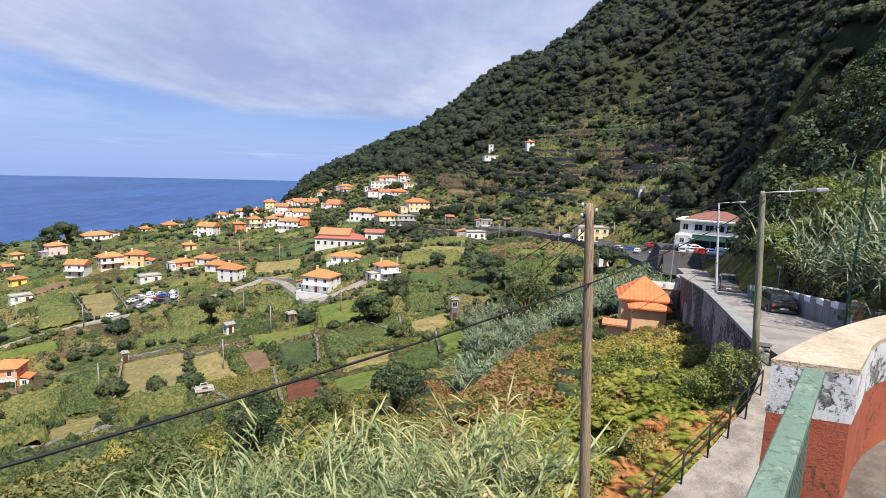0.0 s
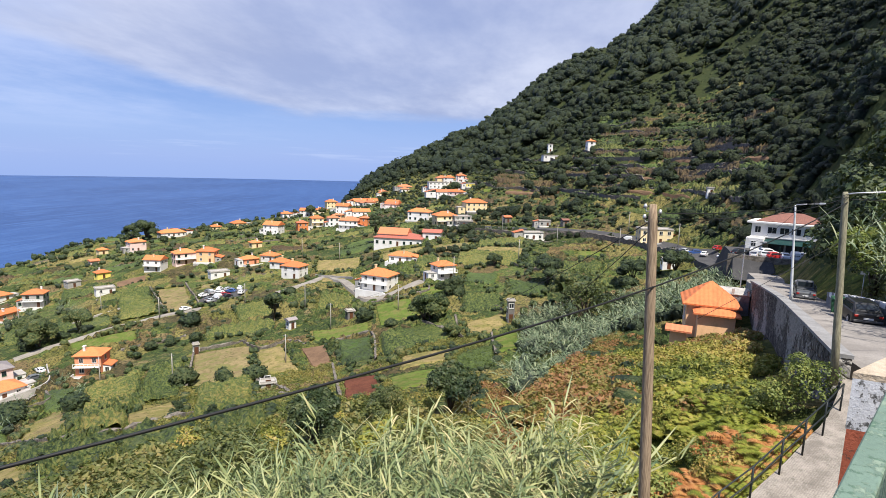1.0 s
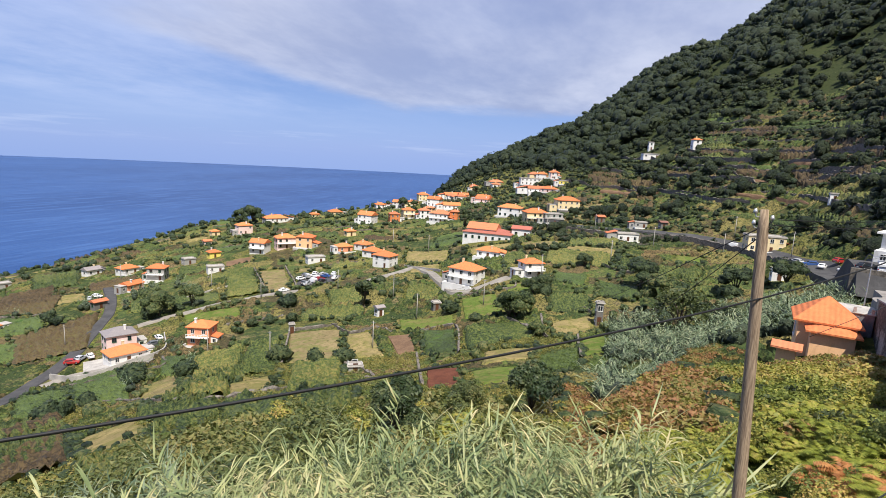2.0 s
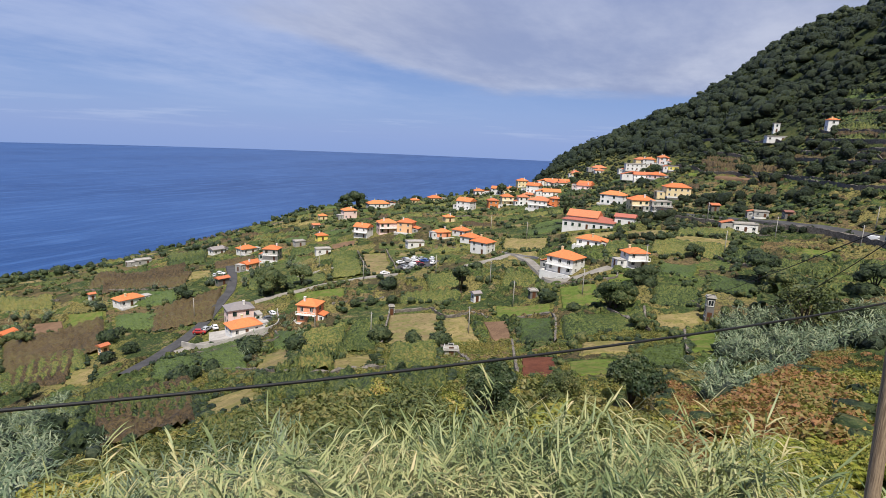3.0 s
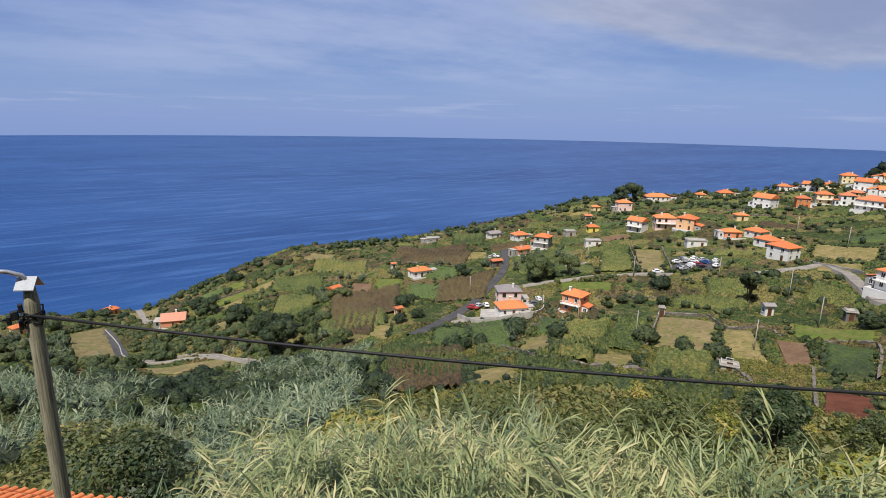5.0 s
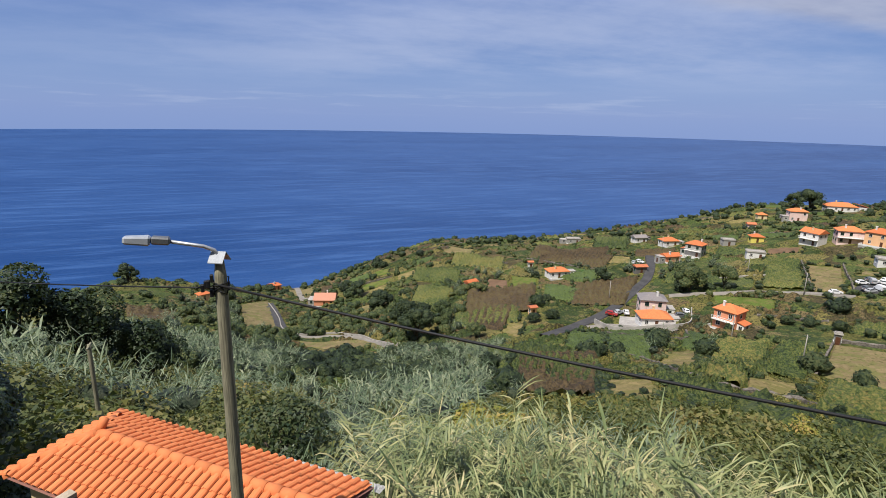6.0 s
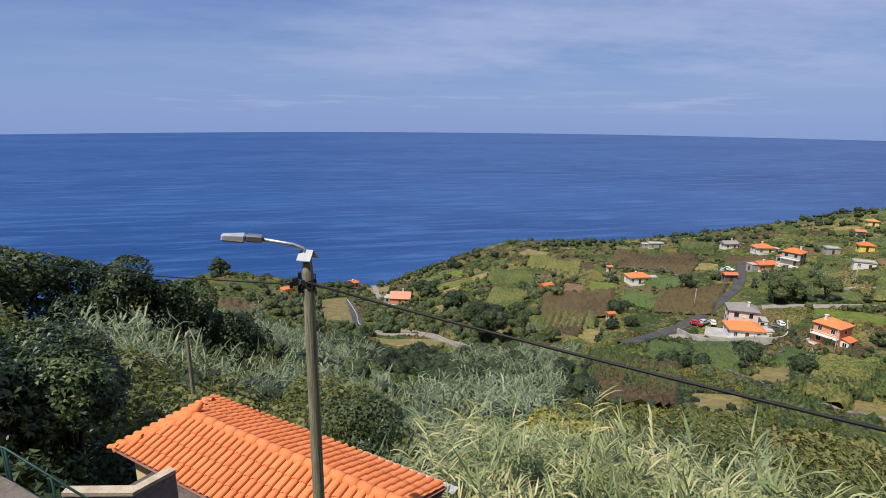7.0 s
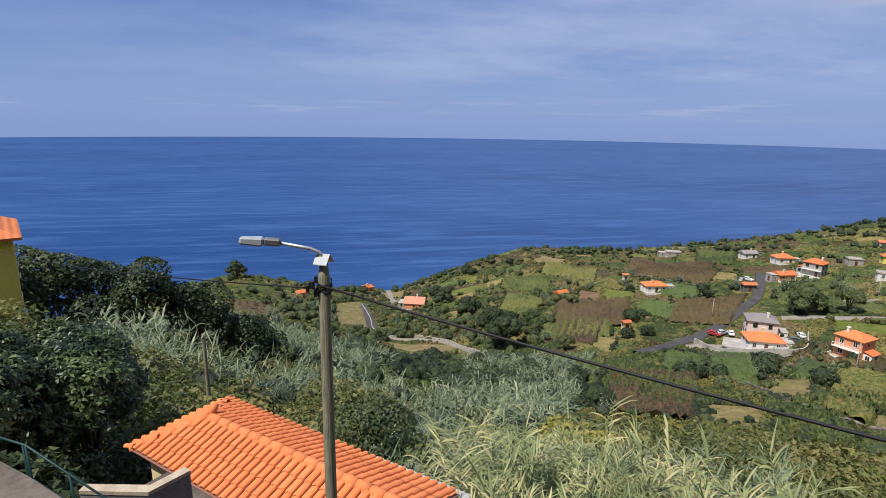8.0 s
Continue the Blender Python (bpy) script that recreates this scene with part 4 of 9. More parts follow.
def along(points, step):
    """Points every step metres on a smooth line through the given ones."""
    p = [np.array(q, float) for q in points]
    p = [2 * p[0] - p[1], *p, 2 * p[-1] - p[-2]]
    out = []
    for a, b, c, d in zip(p, p[1:], p[2:], p[3:]):
        k = max(2, int(np.linalg.norm(c - b) / step))
        for t in np.linspace(0, 1, k, endpoint=False):
            out.append(0.5 * (2 * b + (c - a) * t + (2 * a - 5 * b + 4 * c - d) * t * t + (3 * b - a - 3 * c + d) * t ** 3))
    return np.array([*out, p[-2]])


def ribbon(line, offsets):
    """Points beside a plan line, one column for each offset to its left."""
    way = np.gradient(line, axis=0)
    way /= np.linalg.norm(way, axis=1)[:, None] + 1e-9
    left = np.stack([-way[:, 1], way[:, 0]], 1)
    return np.stack([line + o * left for o in offsets], 1)


def strip_faces(rows, cols):
    i, j = np.meshgrid(np.arange(rows - 1), np.arange(cols - 1), indexing="ij")
    return np.stack([i * cols + j, (i + 1) * cols + j, (i + 1) * cols + j + 1, i * cols + j + 1], -1).reshape(-1, 4)


def road(width, kind, label, *points):
    ROADS.append((along(points, 2.0), width / 2 + 0.6))
    line = along(points, 1.5)
    w = width / 2
    xy = ribbon(line, (-w - 0.7, -w, -w / 3, w / 3, w, w + 0.7))
    mid = ground(line[:, 0], line[:, 1])
    z = np.repeat((mid + 0.45)[:, None], 6, 1)
    z = np.maximum(z, ground(xy[..., 0], xy[..., 1]) + 0.3)
    z[:, (0, 5)] = ground(xy[:, (0, 5), 0], xy[:, (0, 5), 1]) - 0.8
    ob = np_mesh("road", np.concatenate([xy, z[..., None]], -1).reshape(-1, 3), strip_faces(len(line), 6), ASPHALT if kind == "asphalt" else LANE)
    tagged(ob, label, "road", kind="structure")


def stone_wall(height, *points):
    line = along(points, 1.2)
    t = 0.25
    xy = ribbon(line, (-t, -t, t, t))
    z = np.repeat(ground(line[:, 0], line[:, 1])[:, None], 4, 1)
    top = height + 0.18 * np.random.randn(len(line), 2)
    z[:, 1:3] += top
    z[:, (0, 3)] -= 1.2
    ob = np_mesh("stone_wall", np.concatenate([xy, z[..., None]], -1).reshape(-1, 3), strip_faces(len(line), 4)[:, ::-1], STONE)
    tagged(ob, "low dark dry-stone wall along a terrace edge", "stone wall", "terrace walls")


def pale_wall(height, *points):
    line = along(points, 1.2)
    xy = ribbon(line, (-0.15, -0.15, 0.15, 0.15))
    z = np.repeat(ground(line[:, 0], line[:, 1])[:, None], 4, 1)
    z[:, 1:3] += height
    z[:, (0, 3)] -= 1.2
    ob = np_mesh("garden_wall", np.concatenate([xy, z[..., None]], -1).reshape(-1, 3), strip_faces(len(line), 4)[:, ::-1], CONCRETE)
    tagged(ob, "pale concrete garden wall in the village", "garden wall", "garden walls")


# ---- roads, fields and walls of the village ----
field("dry", (-82.4, 135.6), (-66.7, 139.8), (-54.6, 113.8), (-67.1, 108.1))
field("straw", (-64.3, 136.2), (-57.3, 136.9), (-43.8, 115.9), (-52.6, 112.7))
field("soil", (-50.8, 133.2), (-44.1, 134.4), (-37.7, 119.9), (-41.4, 116.9))
field("grass", (-38.0, 163.7), (-26.0, 162.7), (-20.3, 143.6), (-30.9, 138.8))
field("grass", (-0.3, 125.9), (6.9, 127.4), (7.8, 113.3), (0.7, 104.6))
field("straw", (-7.6, 136.2), (2.7, 140.8), (3.0, 131.2), (-6.4, 124.2))
field("redsoil", (-28.5, 97.1), (-21.1, 94.1), (-15.2, 72.7), (-20.9, 72.1))
field("straw", (-78.5, 63.5), (-52.9, 53.1), (-45.2, 44.4), (-57.1, 46.1))
field("brown", (-271.4, 164.5), (-216.0, 175.6), (-197.6, 155.6), (-245.7, 142.6))
field("crop", (-137.8, 97.8), (-122.0, 98.8), (-98.2, 79.3), (-115.5, 80.0))
field("crop", (-135.3, 110.9), (-116.6, 111.6), (-87.2, 84.0), (-103.0, 84.1))
field("straw", (-98.3, 98.0), (-85.8, 96.3), (-57.7, 64.0), (-68.9, 67.8))
field("dry", (-145.5, 213.0), (-133.9, 217.6), (-110.5, 184.5), (-119.2, 181.0))
field("straw", (-87.1, 251.0), (-60.7, 237.2), (-56.6, 218.4), (-79.7, 227.0))
field("grass", (-138.2, 156.1), (-119.0, 164.8), (-109.8, 152.1), (-127.9, 146.9))
field("straw", (-19.4, 106.9), (-8.4, 117.4), (-8.1, 100.1), (-16.6, 93.1))
field("crop", (-7.0, 102.3), (0.0, 116.3), (0.5, 93.4), (-6.2, 85.0))
field("straw", (-162.2, 86.5), (-150.8, 88.2), (-136.6, 78.7), (-148.4, 77.9))
field("soil", (-225.7, 109.4), (-216.0, 115.9), (-196.2, 105.9), (-205.8, 100.3))
field("vine", (-89.9, 127.7), (-81.5, 130.3), (-64.6, 101.1), (-66.4, 87.1))
field("grass", (-222.0, 121.0), (-207.4, 127.0), (-187.1, 114.0), (-200.1, 108.1))
field("crop", (-196.9, 124.0), (-175.5, 129.6), (-160.8, 117.2), (-176.9, 110.9))
field("brown", (-187.8, 82.5), (-170.5, 95.2), (-150.0, 79.7), (-171.4, 73.0))
field("grass", (-49.8, 50.5), (-41.9, 49.0), (-35.3, 40.3), (-41.5, 41.5))
field("crop", (-41.4, 135.2), (-31.6, 133.6), (-25.7, 113.0), (-33.8, 114.2))
field("vine", (-29.1, 131.6), (-10.1, 137.5), (-7.6, 125.5), (-23.8, 112.4))
field("grass", (-53.4, 148.5), (-35.1, 146.9), (-32.3, 136.1), (-49.0, 136.9))
field("vine", (-51.1, 41.3), (-33.7, 38.6), (-27.4, 31.4), (-44.4, 35.8))
field("vine", (-131.1, 73.7), (-93.6, 74.7), (-58.8, 46.6), (-88.7, 49.3))
field("grass", (-18.0, 88.8), (-9.0, 92.3), (-7.5, 79.7), (-14.0, 72.0))
field("grass", (-25.3, 171.7), (-12.8, 173.8), (-12.6, 159.9), (-21.6, 155.1))
field("vine", (-10.3, 157.5), (1.7, 156.6), (2.1, 143.1), (-8.3, 143.9))
field("dry", (-313.0, 121.4), (-288.2, 131.8), (-274.3, 122.5), (-295.7, 113.0))
field("straw", (-74.6, 220.1), (-59.1, 215.3), (-55.9, 204.6), (-69.6, 205.9))
field("vine", (-92.1, 160.0), (-69.2, 161.7), (-65.9, 152.2), (-86.9, 149.4))
field("tarmac", (-117.5, 203.5), (-96.5, 206.0), (-94.0, 191.0), (-115.5, 188.0), n=6)
field("paved", (-144.0, 119.5), (-127.0, 134.5), (-115.5, 119.5), (-131.0, 109.5), n=8)
field("vine", (-159.8, 209.1), (-147.4, 213.3), (-122.3, 181.4), (-133.5, 174.8))
field("vine", (-66.1, 63.7), (-50.4, 64.7), (-39.0, 50.0), (-49.1, 50.3))
field("vine", (-99.3, 115.9), (-89.3, 124.8), (-55.1, 71.7), (-59.7, 68.4))
field("vine", (-63.1, 105.1), (-52.2, 109.6), (-36.5, 75.5), (-40.1, 65.3))
field("vine", (-148.1, 66.0), (-119.1, 66.9), (-89.7, 49.4), (-109.9, 45.2))
field("vine", (-273.2, 89.4), (-245.8, 104.5), (-224.0, 94.5), (-253.2, 80.3))
field("vine", (-288.1, 118.5), (-252.5, 132.5), (-231.7, 121.1), (-263.0, 105.2))
field("vine", (-172.7, 168.0), (-141.5, 181.2), (-135.0, 172.9), (-162.6, 158.1))
field("vine", (-92.5, 178.5), (-79.1, 181.1), (-71.2, 166.0), (-82.9, 163.8))
field("vine", (-15.6, 218.2), (9.3, 209.1), (7.8, 193.3), (-15.5, 199.4))
field("vine", (-32.5, 217.2), (-14.7, 208.2), (-15.0, 194.9), (-30.8, 196.8))
field("vine", (-48.8, 62.5), (-40.4, 67.5), (-30.4, 51.0), (-36.2, 46.4))
field("vine", (-35.9, 63.2), (-33.2, 72.7), (-25.6, 56.4), (-26.9, 47.5))
field("vine", (-238.7, 78.9), (-215.4, 88.7), (-190.2, 74.0), (-201.9, 62.4))
field("vine", (-276.5, 208.5), (-247.9, 210.3), (-223.2, 189.1), (-242.3, 182.3))
field("vine", (-63.1, 187.5), (-46.6, 173.1), (-47.7, 164.9), (-57.8, 167.4))
field("crop", (-218.3, 148.2), (-195.2, 152.1), (-178.7, 136.2), (-200.4, 134.2))
field("crop", (-111.5, 117.4), (-103.7, 119.0), (-89.9, 103.1), (-96.3, 101.3))
field("crop", (-10.9, 185.5), (0.9, 183.6), (0.0, 170.1), (-9.8, 172.8))
field("crop", (3.8, 177.3), (15.9, 167.1), (13.9, 150.6), (4.0, 159.7))
field("crop", (-48.4, 216.1), (-43.9, 214.3), (-39.3, 193.9), (-45.7, 196.9))
field("straw", (-79.0, 81.2), (-64.7, 74.1), (-58.8, 67.4), (-66.7, 68.5))
field("straw", (-224.7, 175.6), (-208.2, 179.7), (-194.8, 168.0), (-208.8, 163.0))
field("straw", (-62.8, 82.3), (-61.3, 97.2), (-49.5, 78.6), (-52.6, 69.0))
field("brown", (86.4, 287.8), (97.1, 232.7), (93.4, 228.4), (83.8, 268.6))
field("vine", (86.4, 255.7), (88.2, 209.3), (85.3, 204.0), (83.3, 249.3))
field("brown", (-5.7, 413.1), (35.5, 355.3), (33.2, 348.4), (-5.4, 399.0))
field("soil", (2.8, 380.2), (40.2, 330.6), (36.6, 327.5), (2.9, 365.8))
field("straw", (-9.6, 231.8), (11.5, 215.0), (9.0, 204.7), (-8.7, 213.7))
field("vine", (11.1, 204.0), (34.2, 177.4), (30.6, 167.1), (10.5, 190.6))
field("dry", (-264.2, -3.2), (-294.6, 12.1), (-208.7, 11.7), (-191.6, -0.6))
field("dry", (-191.0, 15.9), (-172.2, 44.1), (-153.5, 38.4), (-176.8, 18.7))
field("straw", (-282.4, -44.7), (-277.5, -69.2), (-294.0, -73.3), (-299.3, -47.4))
field("dry", (-330.4, 24.4), (-331.2, 42.6), (-304.7, 37.4), (-308.6, 27.7))
field("brown", (-255.3, 156.1), (-236.3, 188.8), (-212.1, 167.6), (-230.0, 139.9))
field("vine", (-183.9, 75.8), (-173.4, 99.1), (-154.3, 87.8), (-168.8, 67.8))
field("redfern", (-1.9, 82.0), (10.5, 42.6), (6.9, 27.1), (1.1, 30.2))
road(3.6, "asphalt", "dark asphalt lane curving down through the village", (-131.6, 84.4), (-139.6, 101.2), (-146.1, 117.6), (-159.8, 139.5), (-171.5, 156.8), (-185.7, 171.5), (-201.9, 185.1))
road(2.6, "concrete", "pale concrete lane below the houses", (-136.1, 102.8), (-132.1, 112.9), (-112.3, 115.7))
road(2.6, "concrete", "pale concrete lane between the fields", (-147.1, 145.8), (-137.8, 158.3), (-126.5, 173.2), (-107.0, 183.2))
road(3.0, "concrete", "pale concrete lane climbing past the white houses", (-81.7, 192.1), (-74.8, 204.0), (-70.4, 215.0), (-61.1, 204.0), (-48.2, 181.8), (-40.5, 170.0), (-32.5, 171.7), (-24.9, 178.2))
road(7.0, "asphalt", "main road along the foot of the mountain", (50.0, 110.0), (55.0, 128.0), (60.5, 158.0), (61.8, 182.7), (55.0, 227.4), (31.8, 253.2), (5.8, 279.4), (-24.7, 293.0))
road(4.2, "asphalt", "dark lane going down to the shore houses", (-275.9, 11.3), (-235.8, 12.6), (-202.0, 13.3))
road(1.6, "concrete", "narrow pale path beside a low wall above the shore", (-200.0, 16.0), (-192.8, 29.1), (-175.5, 38.7), (-150.3, 42.2))
road(2.6, "concrete", "pale footpath between the thickets", (-157.6, 45.0), (-154.5, 49.8), (-153.6, 54.4))
road(3.0, "concrete", "pale driveway of the shore house", (-600.2, 43.0), (-322.4, 30.8), (-294.2, 32.9))
stone_wall(0.9, (-71.8, 142.4), (-62.8, 135.6), (-55.7, 139.3), (-49.7, 134.6))
stone_wall(0.9, (-39.2, 165.1), (-22.1, 166.4), (-23.2, 177.2))
stone_wall(0.9, (-54.5, 112.0), (-36.3, 89.4), (-47.9, 79.9))
stone_wall(0.9, (-67.3, 108.0), (-82.8, 137.3))
stone_wall(0.9, (-41.4, 135.2), (-31.9, 134.5), (-24.8, 109.6))
stone_wall(0.9, (-10.4, 140.8), (-7.9, 123.3))
stone_wall(0.9, (-19.4, 138.4), (-6.9, 123.8))
stone_wall(0.9, (-0.4, 127.4), (0.7, 103.4))
stone_wall(0.9, (-37.0, 117.9), (-23.1, 77.4))
stone_wall(0.9, (-135.1, 219.7), (-108.2, 185.1))
stone_wall(0.9, (-148.0, 214.2), (-119.0, 181.1))
stone_wall(0.9, (-103.0, 84.1), (-87.2, 84.0), (-59.7, 68.4))
stone_wall(0.9, (-55.2, 66.2), (-48.7, 73.6), (-36.4, 73.1))
stone_wall(0.9, (-125.3, 100.5), (-102.1, 107.4), (-110.4, 117.5))
stone_wall(0.9, (-243.4, 141.2), (-196.0, 154.3))
stone_wall(0.9, (-267.2, 119.1), (-240.6, 128.6))
stone_wall(0.9, (-220.8, 87.1), (-198.8, 98.8))
stone_wall(0.9, (-82.8, 137.3), (-70.0, 142.6))
stone_wall(0.9, (-108.9, 142.7), (-95.1, 153.6))
stone_wall(0.9, (-10.6, 160.0), (3.2, 141.6))
stone_wall(0.9, (-12.3, 245.2), (9.6, 232.8), (28.0, 226.6))
stone_wall(0.9, (0.3, 202.4), (14.2, 183.5), (23.6, 170.5))
stone_wall(1.6, (89.0, 315.0), (100.0, 291.1), (102.9, 248.0))
stone_wall(1.6, (85.7, 302.1), (96.4, 279.5), (99.8, 239.7))
stone_wall(1.6, (83.6, 293.6), (92.5, 267.3), (95.9, 229.5))
stone_wall(1.6, (80.8, 282.8), (89.8, 258.4), (92.8, 221.3))
stone_wall(1.5, (14.3, 371.9), (39.7, 325.8), (54.9, 298.3))
stone_wall(1.5, (43.3, 361.7), (68.0, 304.4), (78.1, 272.3))
stone_wall(2.6, (-11.2, 266.8), (12.9, 245.5), (30.6, 242.2), (50.3, 216.9), (57.8, 170.4))
pale_wall(1.8, (-139.3, 107.8), (-129.3, 107.4), (-119.6, 113.3), (-113.9, 121.5), (-128.1, 137.4))
pale_wall(0.9, (-275.9, 11.3), (-236.4, 13.4), (-206.3, 14.5), (-197.2, 29.8), (-178.1, 39.2), (-155.0, 43.5))
pale_wall(1.0, (-154.6, 165.2), (-148.7, 175.7), (-141.7, 191.3))
pale_wall(1.0, (-76.9, 219.6), (-57.9, 204.1), (-46.2, 184.4))
field("brown", (-106.4, 60.8), (-99.7, 79.3), (-52.9, 42.5), (-67.4, 38.1))
field("straw", (-74.9, 61.3), (-60.3, 62.2), (-51.0, 52.5), (-54.4, 44.5))
field("vine", (-71.4, 75.0), (-90.6, 124.9), (-70.0, 98.8), (-48.6, 52.5))
field("dry", (-95.5, 96.9), (-92.3, 105.1), (-74.6, 83.2), (-71.6, 71.7))
field("brown", (-210.6, 93.0), (-198.3, 121.1), (-162.1, 97.8), (-176.8, 76.4))
field("brown", (-182.4, 129.1), (-177.2, 158.4), (-149.6, 128.7), (-160.7, 112.3))
stone_wall(1.7, (67.1, 269.0), (55.5, 285.4), (44.0, 313.0), (29.9, 342.0), (12.8, 366.7), (-6.8, 390.3), (-30.3, 433.3))
stone_wall(1.7, (83.2, 195.9), (83.9, 230.5), (80.5, 263.3), (70.4, 282.4), (58.4, 300.3), (46.0, 327.2))
stone_wall(1.7, (72.7, 291.4), (60.1, 309.2), (47.5, 337.8), (32.6, 373.0), (14.0, 401.4), (-7.5, 432.4), (-35.9, 512.7))
stone_wall(1.7, (93.3, 219.7), (93.2, 256.1), (87.2, 285.1), (75.8, 304.0), (63.1, 324.8), (49.8, 354.4))
stone_wall(1.7, (78.1, 313.1), (64.9, 333.8), (51.2, 364.2), (35.5, 405.3), (15.4, 441.0), (-8.7, 497.4))
stone_wall(1.7, (103.1, 242.8), (101.7, 279.4), (94.0, 307.5), (81.3, 325.9), (67.3, 346.2), (53.5, 380.8))
stone_wall(1.7, (108.3, 255.2), (107.0, 293.9), (97.8, 319.9), (84.7, 339.5), (70.3, 361.9), (55.9, 398.0))
stone_wall(1.7, (113.5, 267.4), (111.8, 307.1), (101.7, 332.5), (88.6, 355.3), (73.5, 378.3), (57.9, 412.2))
stone_wall(1.7, (92.7, 371.8), (76.4, 392.9), (60.9, 433.2), (42.5, 485.4))
field("brown", (80.0, 172.3), (72.7, 179.8), (76.3, 188.8), (80.0, 172.3), n=6)
field("crop", (73.9, 220.9), (69.2, 247.9), (70.7, 253.4), (76.4, 228.4), n=6)
field("vine", (68.3, 249.7), (58.0, 263.9), (59.3, 269.7), (69.8, 255.2), n=6)
field("brown", (31.9, 320.0), (16.8, 343.1), (17.2, 351.0), (32.6, 326.4), n=6)
field("crop", (80.0, 172.3), (77.2, 191.0), (80.1, 198.1), (80.0, 172.3), n=6)
field("vine", (77.6, 194.9), (77.6, 228.0), (79.5, 233.6), (80.3, 201.8), n=6)
field("crop", (71.4, 261.1), (60.6, 275.7), (61.2, 278.1), (72.1, 263.5), n=6)
field("crop", (47.5, 303.3), (34.7, 330.6), (35.1, 333.5), (48.0, 306.5), n=6)
field("brown", (15.8, 362.2), (-2.7, 384.7), (-2.7, 388.2), (15.9, 365.1), n=6)
field("soil", (80.3, 240.1), (74.5, 266.7), (75.6, 270.7), (81.8, 244.6), n=6)
field("soil", (73.5, 268.7), (62.4, 283.9), (63.4, 288.3), (74.6, 272.5), n=6)
field("brown", (61.2, 285.7), (50.1, 309.4), (50.7, 313.3), (62.1, 289.8), n=6)
field("brown", (16.3, 372.5), (-2.8, 394.6), (-2.8, 401.8), (16.5, 378.5), n=6)
field("crop", (83.5, 180.0), (84.4, 208.9), (86.6, 214.4), (86.0, 185.3), n=6)
field("brown", (16.8, 385.4), (-2.8, 407.4), (-2.9, 416.3), (17.2, 393.8), n=6)
field("soil", (77.5, 283.3), (65.6, 298.4), (67.1, 305.4), (79.4, 290.2), n=6)
field("brown", (51.4, 328.4), (37.8, 359.6), (38.8, 369.4), (52.6, 335.7), n=6)
field("crop", (91.2, 229.1), (89.1, 261.6), (91.7, 269.4), (93.1, 233.9), n=6)
field("brown", (79.5, 290.6), (67.2, 305.6), (68.9, 313.6), (81.3, 297.1), n=6)
field("crop", (93.7, 201.9), (94.1, 232.9), (96.9, 239.8), (96.1, 207.0), n=6)
field("crop", (81.4, 297.5), (69.1, 314.1), (70.9, 322.3), (83.4, 304.7), n=6)
field("soil", (97.0, 209.1), (97.1, 240.2), (99.8, 247.1), (100.1, 215.5), n=6)
field("soil", (93.6, 279.7), (84.7, 303.3), (86.6, 310.2), (96.2, 287.6), n=6)
field("vine", (69.6, 324.8), (56.6, 349.6), (57.8, 357.1), (71.0, 331.1), n=6)
field("brown", (100.9, 217.3), (100.0, 247.6), (102.7, 254.2), (103.7, 223.4), n=6)
field("soil", (100.0, 251.3), (97.1, 285.2), (99.5, 292.3), (102.6, 257.7), n=6)
field("brown", (96.4, 288.1), (86.7, 310.7), (88.5, 316.8), (98.5, 294.4), n=6)
field("vine", (85.5, 312.5), (72.5, 329.7), (73.9, 336.0), (87.2, 318.7), n=6)
field("brown", (71.1, 331.6), (57.9, 357.6), (59.2, 365.7), (72.4, 337.8), n=6)
field("brown", (102.7, 258.0), (99.6, 292.5), (101.8, 299.0), (105.3, 264.6), n=6)
field("brown", (98.7, 294.9), (88.6, 317.3), (90.4, 323.7), (101.1, 302.1), n=6)
field("soil", (87.3, 319.2), (73.9, 336.2), (75.4, 342.7), (89.0, 325.4), n=6)
field("vine", (72.5, 338.3), (59.3, 366.4), (60.7, 374.9), (73.9, 344.8), n=6)
field("brown", (105.5, 265.1), (102.0, 299.5), (104.3, 306.5), (108.2, 271.9), n=6)
field("vine", (89.2, 325.9), (75.5, 343.2), (77.2, 350.9), (90.9, 332.3), n=6)
field("vine", (74.0, 345.3), (60.8, 375.4), (62.1, 383.5), (75.7, 353.0), n=6)
field("soil", (91.0, 332.8), (77.3, 351.4), (78.9, 358.7), (92.7, 339.0), n=6)
field("crop", (75.8, 353.5), (62.2, 383.9), (63.4, 391.5), (77.4, 361.0), n=6)
field("brown", (113.3, 244.0), (111.4, 275.7), (114.1, 282.4), (115.9, 249.6), n=6)
field("crop", (111.5, 280.2), (106.8, 313.8), (108.9, 319.8), (114.0, 286.4), n=6)
field("brown", (92.9, 339.4), (79.0, 359.1), (80.7, 367.1), (95.1, 347.5), n=6)
field("brown", (77.5, 361.5), (63.5, 392.0), (64.7, 399.5), (79.2, 369.2), n=6)
field("brown", (116.1, 250.0), (114.2, 282.6), (116.8, 289.0), (118.7, 255.6), n=6)
field("vine", (114.2, 286.8), (109.0, 320.1), (111.2, 326.6), (116.5, 292.8), n=6)
field("crop", (107.9, 322.5), (96.5, 345.6), (98.8, 353.9), (110.2, 329.3), n=6)
field("brown", (95.2, 348.0), (80.8, 367.6), (82.5, 375.1), (97.6, 356.6), n=6)
field("crop", (110.6, 330.7), (99.4, 355.8), (101.4, 363.2), (113.0, 337.7), n=6)
field("crop", (81.1, 378.4), (66.1, 408.3), (67.1, 414.2), (82.4, 384.4), n=6)
field("soil", (122.3, 263.5), (120.2, 297.5), (121.7, 301.1), (123.6, 266.4), n=6)
